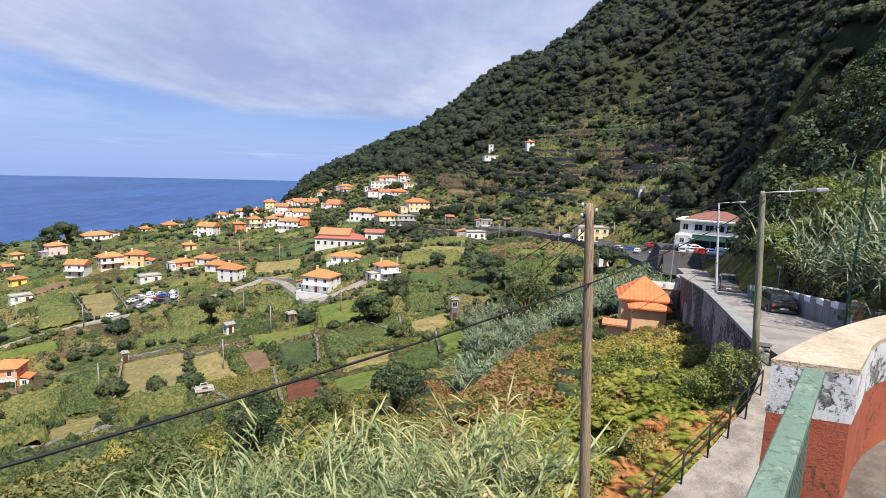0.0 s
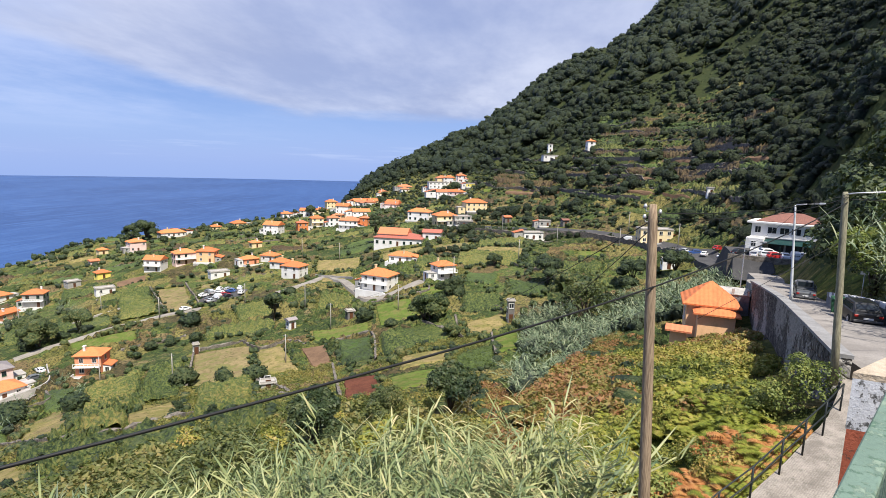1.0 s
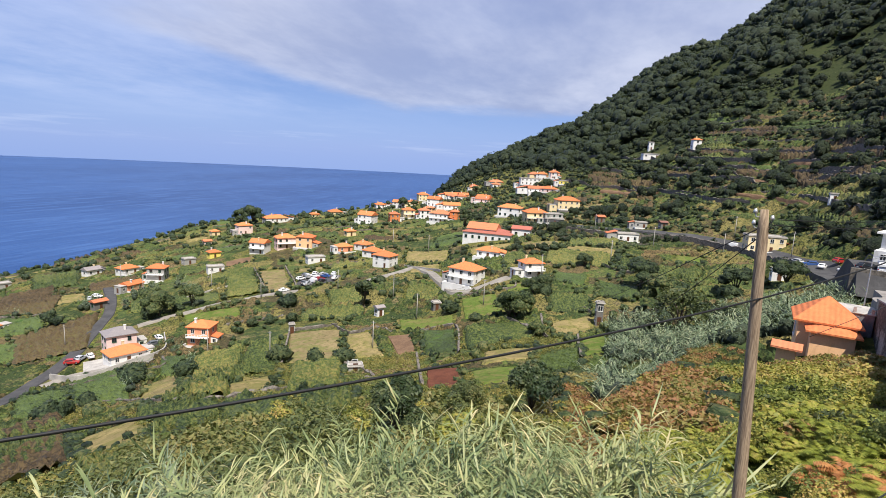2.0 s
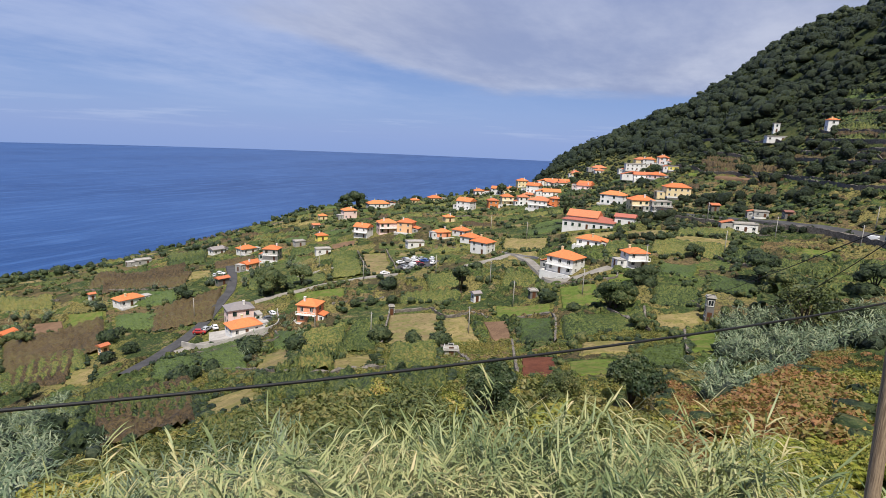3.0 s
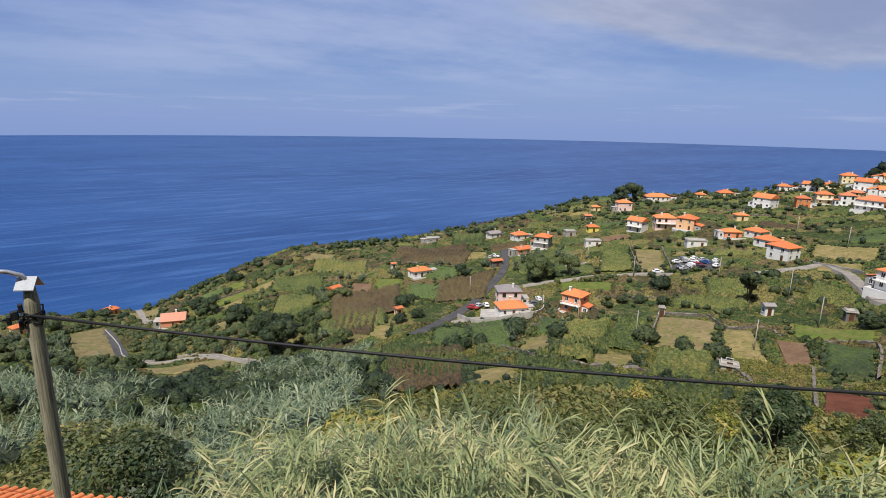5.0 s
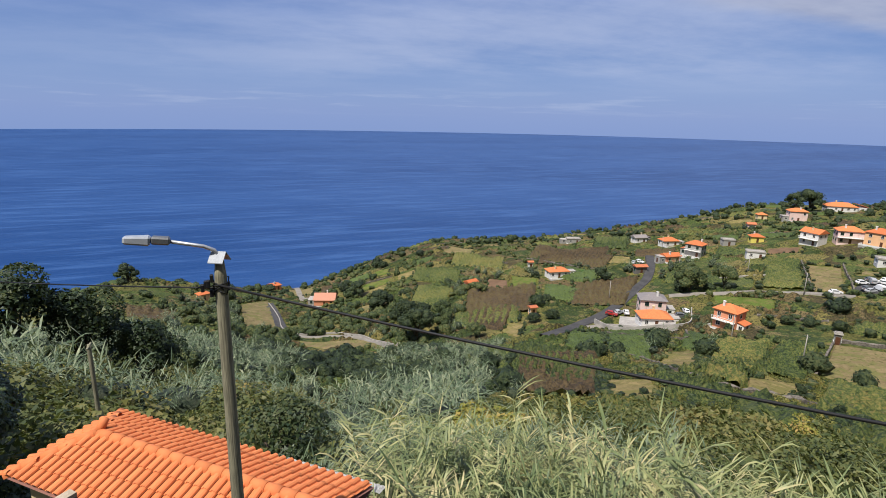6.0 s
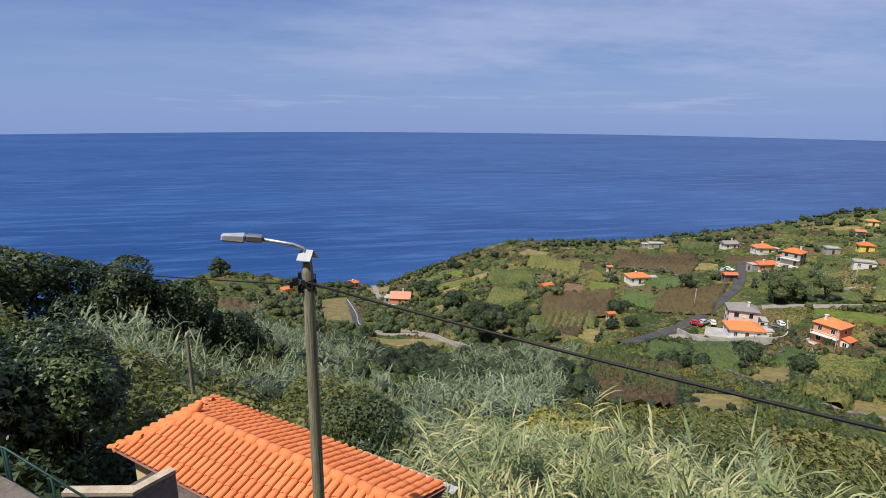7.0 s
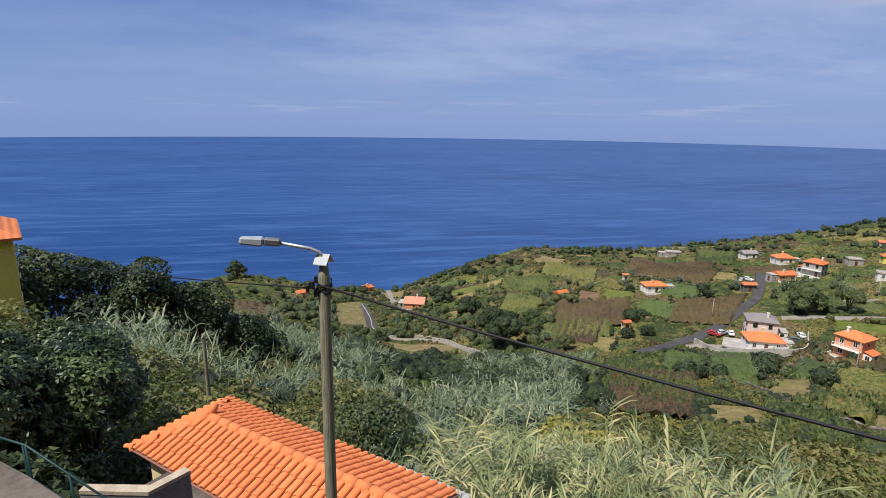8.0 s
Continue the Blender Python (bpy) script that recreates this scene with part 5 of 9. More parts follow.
field("crop", (120.0, 301.5), (115.1, 338.1), (116.9, 343.4), (121.5, 305.2), n=6)
field("brown", (100.7, 368.0), (84.6, 384.9), (85.5, 388.8), (101.8, 372.1), n=6)
field("crop", (83.0, 387.1), (67.6, 417.6), (68.5, 422.7), (83.9, 391.4), n=6)
field("crop", (125.2, 269.7), (123.3, 305.2), (124.2, 307.5), (126.1, 271.7), n=6)
field("brown", (123.3, 309.8), (118.7, 348.6), (119.6, 351.4), (124.4, 312.5), n=6)
field("brown", (117.8, 352.0), (104.5, 374.1), (105.3, 377.0), (118.6, 354.6), n=6)
field("vine", (85.0, 396.5), (69.6, 430.0), (70.3, 434.1), (85.6, 399.1), n=6)
field("soil", (129.9, 326.5), (124.1, 364.5), (125.5, 368.7), (131.4, 330.2), n=6)
field("brown", (123.0, 367.7), (108.4, 388.4), (109.5, 392.2), (124.4, 371.9), n=6)


# ---- the patchwork of small plots between the houses ----
def patchwork():
    rng = random.Random(12)
    kinds = ["vine"] * 8 + ["brown"] * 5 + ["straw"] * 2 + ["dry"] * 2 + ["crop"] * 4 + ["grass"] * 2 + ["soil"]
    r = 128.0
    while r < 430:
        deep = rng.uniform(8, 15)
        yaw = -21.0
        while yaw < 104:
            wide = rng.uniform(11, 24)
            span = math.degrees(wide / r)
            skip = 0.9 if 62 < yaw < 100 and r < 250 else 0.42
            lean = rng.uniform(-2.5, 2.5)
            corners = []
            for da, dr in ((0.05, 0.6 + lean), (0.95, 0.6 - lean), (0.95, deep - 0.8 - lean), (0.05, deep - 0.8 + lean)):
                a = math.radians(yaw + span * da)
                corners.append((-math.sin(a) * (r + dr), math.cos(a) * (r + dr)))
            corners = corners[::-1]
            mid = (sum(c[0] for c in corners) / 4, sum(c[1] for c in corners) / 4)
            xs, ys = np.array([c[0] for c in corners] + [mid[0]]), np.array([c[1] for c in corners] + [mid[1]])
            zs = ground(xs, ys)
            free = rng.random() > skip and zs.min() > 30 and zs.max() - zs.min() < 7.5 and zs.max() < EYE - 12
            for cx, cy, cr in CLEAR if free else ():
                if math.hypot(mid[0] - cx, mid[1] - cy) < cr + 0.5 * min(wide, deep) + 1:
                    free = False
            for line, half in ROADS if free else ():
                if np.min((line[:, None, 0] - xs) ** 2 + (line[:, None, 1] - ys) ** 2) < (half + 4) ** 2:
                    free = False
            for _, poly in FIELDS if free else ():
                if min(math.hypot(mid[0] - q[0], mid[1] - q[1]) for q in poly) < 8 or math.hypot(mid[0] - sum(q[0] for q in poly) / 4, mid[1] - sum(q[1] for q in poly) / 4) < 13:
                    free = False
            if free:
                field(rng.choice(kinds), *corners, n=6)
                if rng.random() < 0.35:
                    stone_wall(0.8, corners[1], corners[0])
            yaw += span
        r += deep


patchwork()


# ---- the terrace, the road below it and its furniture ----
def peeled(name, paint, under, dark, amount=0.5):
    """Old paint that flakes off its plaster."""
    m, n = material(name)
    p = place(n)
    flake = n.noise(p, 30.0, 7.0, 0.75)
    patch = n.noise(p, 4.5, 4.0, 0.65)
    lost = n.step(n.math("ADD", n.math("MULTIPLY", flake, 0.55), n.math("MULTIPLY", patch, 0.45)), amount + 0.02, amount + 0.05)
    colour = n.mix(n.step(n.noise(p, 5.0, 5.0), 0.35, 0.7), paint, [c * 0.8 for c in paint])
    colour = n.mix(lost, colour, n.mix(n.step(n.noise(p, 40.0, 4.0), 0.4, 0.6), under, dark))
    finish(n, colour, 0.9, n.math("SUBTRACT", n.noise(p, 60.0, 4.0, 0.7), n.math("MULTIPLY", lost, 0.8)), 0.5, 0.0, 0.012)
    return m


WHITE_PEEL = peeled("flaking_white_paint", (0.62, 0.63, 0.66), (0.2, 0.2, 0.2), (0.07, 0.07, 0.07), 0.492)
RED_PEEL = peeled("flaking_red_brown_paint", (0.33, 0.09, 0.05), (0.18, 0.07, 0.045), (0.09, 0.05, 0.04), 0.55)
COPING = surface("worn_beige_coping", (0.5, 0.42, 0.32), (0.37, 0.3, 0.22), 4.0, 40.0, 0.9, 0.6, (0.28, 0.22, 0.16))
RAIL_GREEN = peeled("old_green_paint", (0.145, 0.215, 0.17), (0.19, 0.25, 0.19), (0.08, 0.14, 0.1), 0.51)
BLACK_IRON = surface("black_painted_iron", (0.02, 0.025, 0.025), (0.012, 0.015, 0.015), 5.0, 60.0, 0.5, 0.1)
GREEN_IRON = surface("dark_green_painted_iron", (0.012, 0.05, 0.045), (0.008, 0.03, 0.03), 5.0, 60.0, 0.45, 0.1)


def rubble(name, light, dark, plaster, amount):
    """Old rubble masonry with joints, and plaster left on it in patches."""
    m, n = material(name)
    p = place(n)
    cell = n.add("ShaderNodeTexVoronoi", {"Vector": p, "Scale": 2.6, "Randomness": 1.0}, feature="DISTANCE_TO_EDGE").outputs["Distance"]
    tint = n.add("ShaderNodeSeparateColor", {0: n.add("ShaderNodeTexVoronoi", {"Vector": p, "Scale": 2.6, "Randomness": 1.0}).outputs["Color"]}).outputs[0]
    colour = n.mix(tint, dark, light)
    colour = n.mix(n.step(cell, 0.02, 0.1), [c * 0.4 for c in dark], colour)
    left = n.step(n.math("ADD", n.math("MULTIPLY", n.noise(p, 0.22, 3.0, 0.5), 0.6), n.math("MULTIPLY", n.noise(p, 2.5, 7.0, 0.75), 0.4)), amount, amount + 0.03)
    colour = n.mix(left, colour, n.mix(n.step(n.noise(p, 6.0, 5.0, 0.7), 0.35, 0.65), plaster, [c * 0.55 for c in plaster]))
    finish(n, colour, 0.95, n.math("ADD", n.step(cell, 0.0, 0.15), n.math("MULTIPLY", n.noise(p, 14.0, 5.0, 0.7), 0.5)), 0.9, 0.0, 0.08)
    return m


def ribbed(name, light, dark, big, fine, rough, relief, stain):
    m, n = material(name)
    p = place(n)
    ribs = n.add("ShaderNodeTexWave", {"Vector": n.add("ShaderNodeMapping", {"Vector": p, "Rotation": (0, 0, 0.8)}).outputs[0], "Scale": 5.5, "Distortion": 3.0, "Detail": 3.0}, bands_direction="X").outputs[1]
    grain = n.noise(p, fine, 5.0, 0.65)
    colour = n.mix(n.step(n.math("ADD", n.math("MULTIPLY", n.noise(p, big, 5.0, 0.6), 0.6), n.math("MULTIPLY", grain, 0.4)), 0.38, 0.62), dark, light)
    colour = n.mix(n.math("MULTIPLY", n.step(n.noise(p, big * 2.3, 6.0, 0.7), 0.54, 0.7), 0.6), colour, stain)
    finish(n, colour, rough, n.math("ADD", n.math("MULTIPLY", ribs, 0.5), grain), relief * 0.6, 0.0, 0.03, 0.2)
    return m


WALL_DARK = rubble("old_rubble_wall", (0.16, 0.145, 0.125), (0.06, 0.055, 0.05), (0.36, 0.34, 0.31), 0.5)
YARD_GREY = surface("stained_grey_render", (0.2, 0.2, 0.205), (0.12, 0.12, 0.125), 1.2, 14.0, 0.92, 0.3, (0.3, 0.3, 0.29))
WALL_GREY = surface("grey_road_wall", (0.27, 0.265, 0.26), (0.19, 0.185, 0.18), 0.8, 10.0, 0.92, 0.3, (0.12, 0.115, 0.11))
ROAD_TOP = surface("sunlit_worn_road", (0.29, 0.265, 0.24), (0.19, 0.172, 0.156), 0.4, 12.0, 0.93, 0.4, (0.16, 0.15, 0.14))
PATH_TOP = ribbed("rough_ribbed_path", (0.3, 0.265, 0.225), (0.17, 0.148, 0.125), 1.6, 22.0, 0.95, 0.7, (0.11, 0.1, 0.08))
LANDING = surface("brown_weathered_concrete", (0.15, 0.125, 0.105), (0.075, 0.062, 0.053), 1.2, 14.0, 0.95, 0.6, (0.07, 0.06, 0.05))
TAR = surface("grey_roofing_tar", (0.06, 0.062, 0.066), (0.04, 0.041, 0.044), 2.0, 20.0, 0.7, 0.2)
STEEL = surface("galvanised_steel", (0.55, 0.56, 0.58), (0.42, 0.43, 0.45), 3.0, 30.0, 0.45, 0.05, None, 0.7)
DARK_STEEL = surface("dull_grey_metal", (0.22, 0.225, 0.23), (0.15, 0.155, 0.16), 3.0, 30.0, 0.5, 0.05, None, 0.5)
LAMP_COVER = surface("pale_lamp_plastic", (0.4, 0.42, 0.45), (0.3, 0.32, 0.35), 6.0, 60.0, 0.25, 0.03)
CABLE = surface("black_cable", (0.014, 0.014, 0.015), (0.01, 0.01, 0.011), 5.0, 50.0, 0.6, 0.0)
TYRE = surface("tyre_rubber", (0.02, 0.02, 0.02), (0.012, 0.012, 0.012), 5.0, 50.0, 0.8, 0.1)


def pole_wood(name, light, dark):
    m, n = material(name)
    p = n.add("ShaderNodeTexCoord").outputs["Object"]
    grain = n.noise(p, 9.0, 6.0, 0.65, (6.0, 6.0, 0.25))
    colour = n.mix(n.step(grain, 0.35, 0.65), dark, light)
    colour = n.mix(n.math("MULTIPLY", n.step(n.noise(p, 2.2, 4.0, 0.6), 0.55, 0.7), 0.5), colour, dark)
    finish(n, colour, 0.9, grain, 0.6, 0.0, 0.02)
    return m


WOOD_POLE = pole_wood("weathered_pole_wood", (0.36, 0.27, 0.18), (0.17, 0.12, 0.08))
MOSSY_POLE = pole_wood("mossy_grey_pole", (0.3, 0.28, 0.19), (0.14, 0.13, 0.09))


def plan_solid(bm, left, right, low, high):
    """A wall between two plan lines; low and high are heights, one or one a point."""
    n = len(left)
    lows = low if isinstance(low, (list, tuple)) else [low] * n
    highs = high if isinstance(high, (list, tuple)) else [high] * n
    rows = [[bm.verts.new((*p, z)) for p, z in ((left[i], lows[i]), (left[i], highs[i]), (right[i], highs[i]), (right[i], lows[i]))] for i in range(n)]
    for a, b in zip(rows, rows[1:]):
        for j in range(4):
            bm.faces.new((a[j], b[j], b[(j + 1) % 4], a[(j + 1) % 4]))
    bm.faces.new(rows[0])
    bm.faces.new(rows[-1][::-1])
    return bm


def slab(bm, corners, low, high):
    top = [bm.verts.new((*c, high)) for c in corners]
    bot = [bm.verts.new((*c, low)) for c in corners]
    bm.faces.new(top)
    bm.faces.new(bot[::-1])
    n = len(corners)
    for i in range(n):
        bm.faces.new((bot[i], bot[(i + 1) % n], top[(i + 1) % n], top[i]))
    return bm


def mesh_object(name, bm, mat, label, category, kind="structure", group=""):
    me = bpy.data.meshes.new(name)
    bmesh.ops.recalc_face_normals(bm, faces=bm.faces)
    bm.to_mesh(me)
    bm.free()
    me.materials.append(mat)
    return tagged(new(name, me), label, category, group, kind)


def make_terrace():
    edge = [(1.52, 2.06), (0.1, 0.36), (-1.25, -1.32), (-1.6, -3.2), (-1.6, -14), (16, -14), (16, 3.6), (8, 4.2), (5.0, 3.8), (3.4, 3.3), (2.4, 2.7)]
    mesh_object("pavement", slab(bmesh.new(), edge, EYE - 9.0, EYE - 1.75), ASPHALT, "grey asphalt pavement of the viewing terrace", "pavement")
    wall = thing("parapet", (0, 0, EYE), "curved parapet with worn beige coping and flaking white and red paint", "wall")
    left = along([(1.41, 2.19), (1.71, 2.44), (2.05, 2.70), (2.58, 3.03), (3.4, 3.45), (5.0, 4.0), (8, 4.4)], 0.12)
    right = along([(1.71, 2.09), (1.92, 2.31), (2.16, 2.54), (2.72, 2.83), (3.5, 3.2), (5.05, 3.72), (8, 4.1)], 0.12)
    n = min(len(left), len(right))
    pick = lambda line, k: [tuple(line[int(i * (len(line) - 1) / (k - 1))]) for i in range(k)]
    a, b = pick(left, n), pick(right, n)
    inset = lambda p, q, t: [tuple((1 - t) * np.array(u) + t * np.array(v)) for u, v in zip(p, q)]
    part("coping", plan_solid(bmesh.new(), a, b, -0.775, -0.75), COPING, wall, "worn beige concrete coping")
    part("white_band", plan_solid(bmesh.new(), inset(a, b, 0.006), inset(a, b, 0.994), -0.985, -0.775), WHITE_PEEL, wall, "flaking white painted band")
    part("red_base", plan_solid(bmesh.new(), inset(a, b, 0.02), inset(a, b, 0.98), -2.6, -0.985), RED_PEEL, wall, "flaking red-brown painted base")
    # the pavement behind the parapet, a ramp up from the terrace
    inner = along([(1.72, 2.1), (1.95, 2.32), (2.2, 2.56), (2.76, 2.84), (3.55, 3.2), (5.1, 3.7), (8, 4.05)], 0.25)[:, :2]
    inner = np.concatenate([[(1.1, 1.2)], inner])
    out = np.array([0.72, -0.69])
    rise = np.clip(-1.4 + 0.16 * (inner[:, 0] - 1.9), -1.5, -1.1)
    rise[0] = -1.76
    cols = [np.column_stack([inner + out * d, rise - drop]) for d, drop in ((-0.06, 0.0), (1.6, 0.0), (3.0, 0.12), (3.4, 0.7))]
    sheet = np.stack(cols, 1)
    sheet[..., 2] = np.where(np.arange(4)[None, :] == 3, -1.9, sheet[..., 2]) + EYE
    tagged(np_mesh("pavement", sheet.reshape(-1, 3), strip_faces(len(inner), 4), LANDING), "brown-grey worn pavement rising behind the parapet", "pavement", kind="structure")
    rail = thing("balustrade", (0, 0, EYE), "old green painted iron balustrade with close bars", "railing")
    p, q = Vector((1.452, 1.99, 0)), Vector((-1.2, -1.27, 0))
    way = (q - p).normalized()
    side = Vector((-way.y, way.x, 0))
    turn = math.degrees(math.atan2(way.y, way.x))
    long = (q - p).length

    def bar(name, z0, z1, half):
        ob = part(name, boxed(0, long, -half, half, z0, z1, bevel=0.004), RAIL_GREEN, rail)
        ob.matrix_basis = pose(p.x, p.y, 0, 0, 0, turn)

    bar("top_rail", -0.755, -0.715, 0.034)
    bar("bottom_rail", -1.66, -1.63, 0.02)
    me = shared_box("baluster", RAIL_GREEN, (-0.006, 0.006, -0.014, 0.014, -1.63, -0.755))
    for i in range(int(long / 0.075)):
        c = p + way * (0.04 + i * 0.075)
        part("baluster", me, None, rail).matrix_basis = pose(c.x, c.y, 0, 0, 0, turn)


make_terrace()


def height_line(points):
    """Plan points and heights on a smooth line."""
    line = along(points, 0.8)
    return line[:, :2], line[:, 2] + EYE


def make_lower_road():
    line, z = height_line([(11.5, 8, -6.0), (14.6, 18, -6.7), (17.9, 29, -7.9), (22.8, 41, -9.5), (27.6, 54, -11.3), (32.2, 66, -13.0), (37.5, 80, -14.9), (45, 94, -17.2), (50, 108, -18.6)])
    xy = ribbon(line, (-6.2, -5.6, 0, 1.75, 1.8))
    zz = np.stack([z - 1.5, z, z + 0.06, z, z - 3.0], 1)
    ob = np_mesh("road", np.concatenate([xy, zz[..., None]], -1).reshape(-1, 3), strip_faces(len(line), 5), ROAD_TOP)
    tagged(ob, "worn sunlit road running down behind the retaining wall", "road", kind="structure")
    ROADS.append((line[::3], 4.4))
    # the retaining wall on the valley side
    wl, wz = height_line(WALL_LINE)
    n = len(wl)
    for name, lo, hi, mat, out, label in (("retaining_wall", -16, 0.0, WALL_DARK, 0.0, "high dark retaining wall of the road with pale plaster patches"),
                                          ("wall_coping", 0.0, 0.14, WALL_GREY, 0.05, "grey coping along the retaining wall")):
        cols = ribbon(wl, (0.25 + out, -0.25 - out))
        bm = plan_solid(bmesh.new(), [tuple(c) for c in cols[:, 0]], [tuple(c) for c in cols[:, 1]], list(wz + lo), list(wz + hi))
        mesh_object(name, bm, mat, label, "wall")
    # the wall on the hill side: grey panels under a chequered white top
    wall = thing("road_wall", (0, 0, EYE), "grey concrete road wall with a chequered white and dark top", "wall")
    pts = along([(27.2, 46.5, -9.3), (24.6, 38.4, -7.9), (22.9, 29.4, -6.8), (24.7, 23.6, -6.2)], 0.75)
    for i in range(len(pts) - 1):
        a, b = pts[i], pts[i + 1]
        way = b - a
        turn = math.degrees(math.atan2(way[1], way[0]))
        long = float(np.hypot(way[0], way[1]))
        body = part("panel", boxed(0.01, long - 0.01, -0.12, 0.12, -3.0, -0.28), WALL_GREY, wall)
        body.matrix_basis = pose(a[0], a[1], a[2], 0, 0, turn)
        top = part("block", boxed(0.0, long, -0.14, 0.14, -0.28, 0.05), WALLS["white"] if i % 2 else WALL_GREY, wall)
        top.matrix_basis = pose(a[0], a[1], a[2], 0, 0, turn)
    # the path down from the road, with its black handrail
    pl, pz = height_line(PATH_LINE)
    xy = ribbon(pl, (-1.35, -1.3, 0, 1.3, 1.35))
    zz = np.stack([pz - 2.5, pz, pz + 0.03, pz, pz - 2.5], 1)
    tagged(np_mesh("pavement", np.concatenate([xy, zz[..., None]], -1).reshape(-1, 3), strip_faces(len(pl), 5), PATH_TOP),
           "pale concrete path sloping down below the terrace", "path", kind="structure")
    ROADS.append((pl, 1.3))
    rail = thing("handrail", (0, 0, EYE), "thin black iron handrail beside the sloping path", "railing")
    posts = [(11.75, 18.6, -7.8), (10.4, 17.1, -7.85), (9.25, 16.0, -8.0), (8.25, 15.2, -8.3), (7.1, 14.3, -8.7), (6.0, 13.6, -9.1), (4.9, 12.9, -9.6), (3.8, 12.3, -10.1)]
    for x, y, z in posts:
        part("post", tube(bmesh.new(), [(x, y, z - 0.3), (x, y, z + 1.0)], (0.028, 0.028), 6), BLACK_IRON, rail)
    for lift in (1.0, 0.55):
        part("rail", tube(bmesh.new(), [(x, y, z + lift) for x, y, z in posts], [0.024] * len(posts), 6), BLACK_IRON, rail)


make_lower_road()


# ---- poles, lamps and wires ----
def pole(name, x, y, top, base, r0, r1, mat, label, category="utility pole", lean=(0, 0)):
    ob = thing(name, (x, y, EYE + base), label, category)
    h = top - base
    ends = [(lean[0] * t, lean[1] * t, h * t) for t in (0, 0.25, 0.5, 0.75, 0.97, 1.0)]
    part("shaft", tube(bmesh.new(), ends, [r0 + (r1 - r0) * t for t in (0, 0.25, 0.5, 0.75, 0.97)] + [r1 * 0.7], 14), mat, ob)
    return ob, Vector((lean[0], lean[1], h))


def insulators(ob, top, count=2):
    for i in range(count):
        s = 1 if i % 2 else -1
        bm = tube(bmesh.new(), [(0, 0, 0), (s * 0.12, 0, 0.01), (s * 0.14, 0, 0.08)], (0.012, 0.012, 0.012), 6)
        tube(bm, [(s * 0.14, 0, 0.06), (s * 0.14, 0, 0.1), (s * 0.14, 0, 0.15)], (0.03, 0.036, 0.02), 8)
        part("insulator", bm, STEEL, ob, "small steel insulator hook").matrix_basis = Matrix.Translation(top - Vector((0, 0, 0.14 + 0.1 * i)))


pole_a, a_top = pole("utility_pole", 3.46, 10.45, -0.6, -11.5, 0.135, 0.088, WOOD_POLE, "weathered bare wooden utility pole on the slope", lean=(-0.57, 0.16))
insulators(pole_a, a_top, 3)
pole_c, c_top = pole("street_lamp", 12.04, 19.6, -0.45, -7.2, 0.13, 0.1, MOSSY_POLE, "wooden lamp pole with a long steel arm beside the road", "street lamp", lean=(-0.38, 0.22))


def lamp_head(ob, start, way, reach, rise, size):
    """A bent arm with a cobra lamp head."""
    s, w = Vector(start), Vector((*way, 0)).normalized()
    up = Vector((0, 0, 1))
    arm = [s, s + w * 0.05 + up * 0.08, s + w * reach * 0.3 + up * (0.1 + rise * 0.3), s + w * reach + up * (0.1 + rise)]
    part("arm", tube(bmesh.new(), arm, (0.026, 0.026, 0.024, 0.024), 8), STEEL, ob, "bent galvanised arm")
    e = arm[-1]
    turn = math.degrees(math.atan2(w.y, w.x))
    housing = part("housing", boxed(-0.02, 0.24 * size, -0.085 * size, 0.085 * size, -0.05 * size, 0.07 * size, bevel=0.02), DARK_STEEL, ob, "grey lamp housing")
    housing.matrix_basis = pose(e.x, e.y, e.z, 0, -7, turn)
    bm = boxed(0.245 * size, 0.62 * size, -0.1 * size, 0.1 * size, -0.075 * size, 0.075 * size, bevel=0.03 * size)
    for v in bm.verts:
        k = (v.co.x / size - 0.245) / 0.375
        v.co.y *= 1 - 0.25 * k * k
        v.co.z *= 1 - (0.45 if v.co.z > 0 else 0.1) * k * k
    part("cover", bm, LAMP_COVER, ob, "pale ribbed lamp cover").matrix_basis = pose(e.x, e.y, e.z, 0, -7, turn)


lamp_head(pole_c, c_top - Vector((0, 0, 0.15)), (0.86, -0.5), 1.35, 0.12, 1.0)
lamp_b, b_top = pole("street_lamp", 20.92, 39.86, -1.95, -9.6, 0.11, 0.06, surface("pale_metal_post", (0.55, 0.57, 0.58), (0.45, 0.47, 0.48), 2, 20, 0.5, 0.05), "pale metal street lamp beside the retaining wall", "street lamp", lean=(-0.46, 0.23))
lamp_head(lamp_b, b_top - Vector((0, 0, 0.05)), (0.86, -0.5), 1.1, 0.1, 1.0)
lamp_far, f_top = pole("street_lamp", 27.0, 62.0, -7.4, -12.3, 0.07, 0.045, STEEL, "thin steel street lamp on the road bend", "street lamp")
lamp_head(lamp_far, f_top, (0.86, -0.5), 1.4, 0.2, 1.0)
pole_g, g_top = pole("utility_pole", 20.6, 26.6, 0.75, -8.0, 0.06, 0.05, GREEN_IRON, "tall thin green iron pole behind the road wall", lean=(0.25, 0.2))
insulators(pole_g, g_top, 2)
pole_h, h_top = pole("utility_pole", 27.5, 38.0, -2.6, -9.0, 0.09, 0.07, WOOD_POLE, "grey wooden pole among the roadside trees", lean=(0.3, 0.0))
pole_k, k_top = pole("utility_pole", 24.6, 28.6, -3.4, -8.0, 0.05, 0.04, STEEL, "slim grey post behind the road wall")
pole_d, d_top = pole("street_lamp", -7.2, -0.24, -1.872, -9.5, 0.094, 0.076, MOSSY_POLE, "mossy wooden lamp pole with arm lamp and tangled cables", "street lamp", lean=(0, 0.043))
lamp_head(pole_d, d_top + Vector((0, 0.0, 0.045)), (0.02, -1.0), 0.56, 0.13, 0.79)
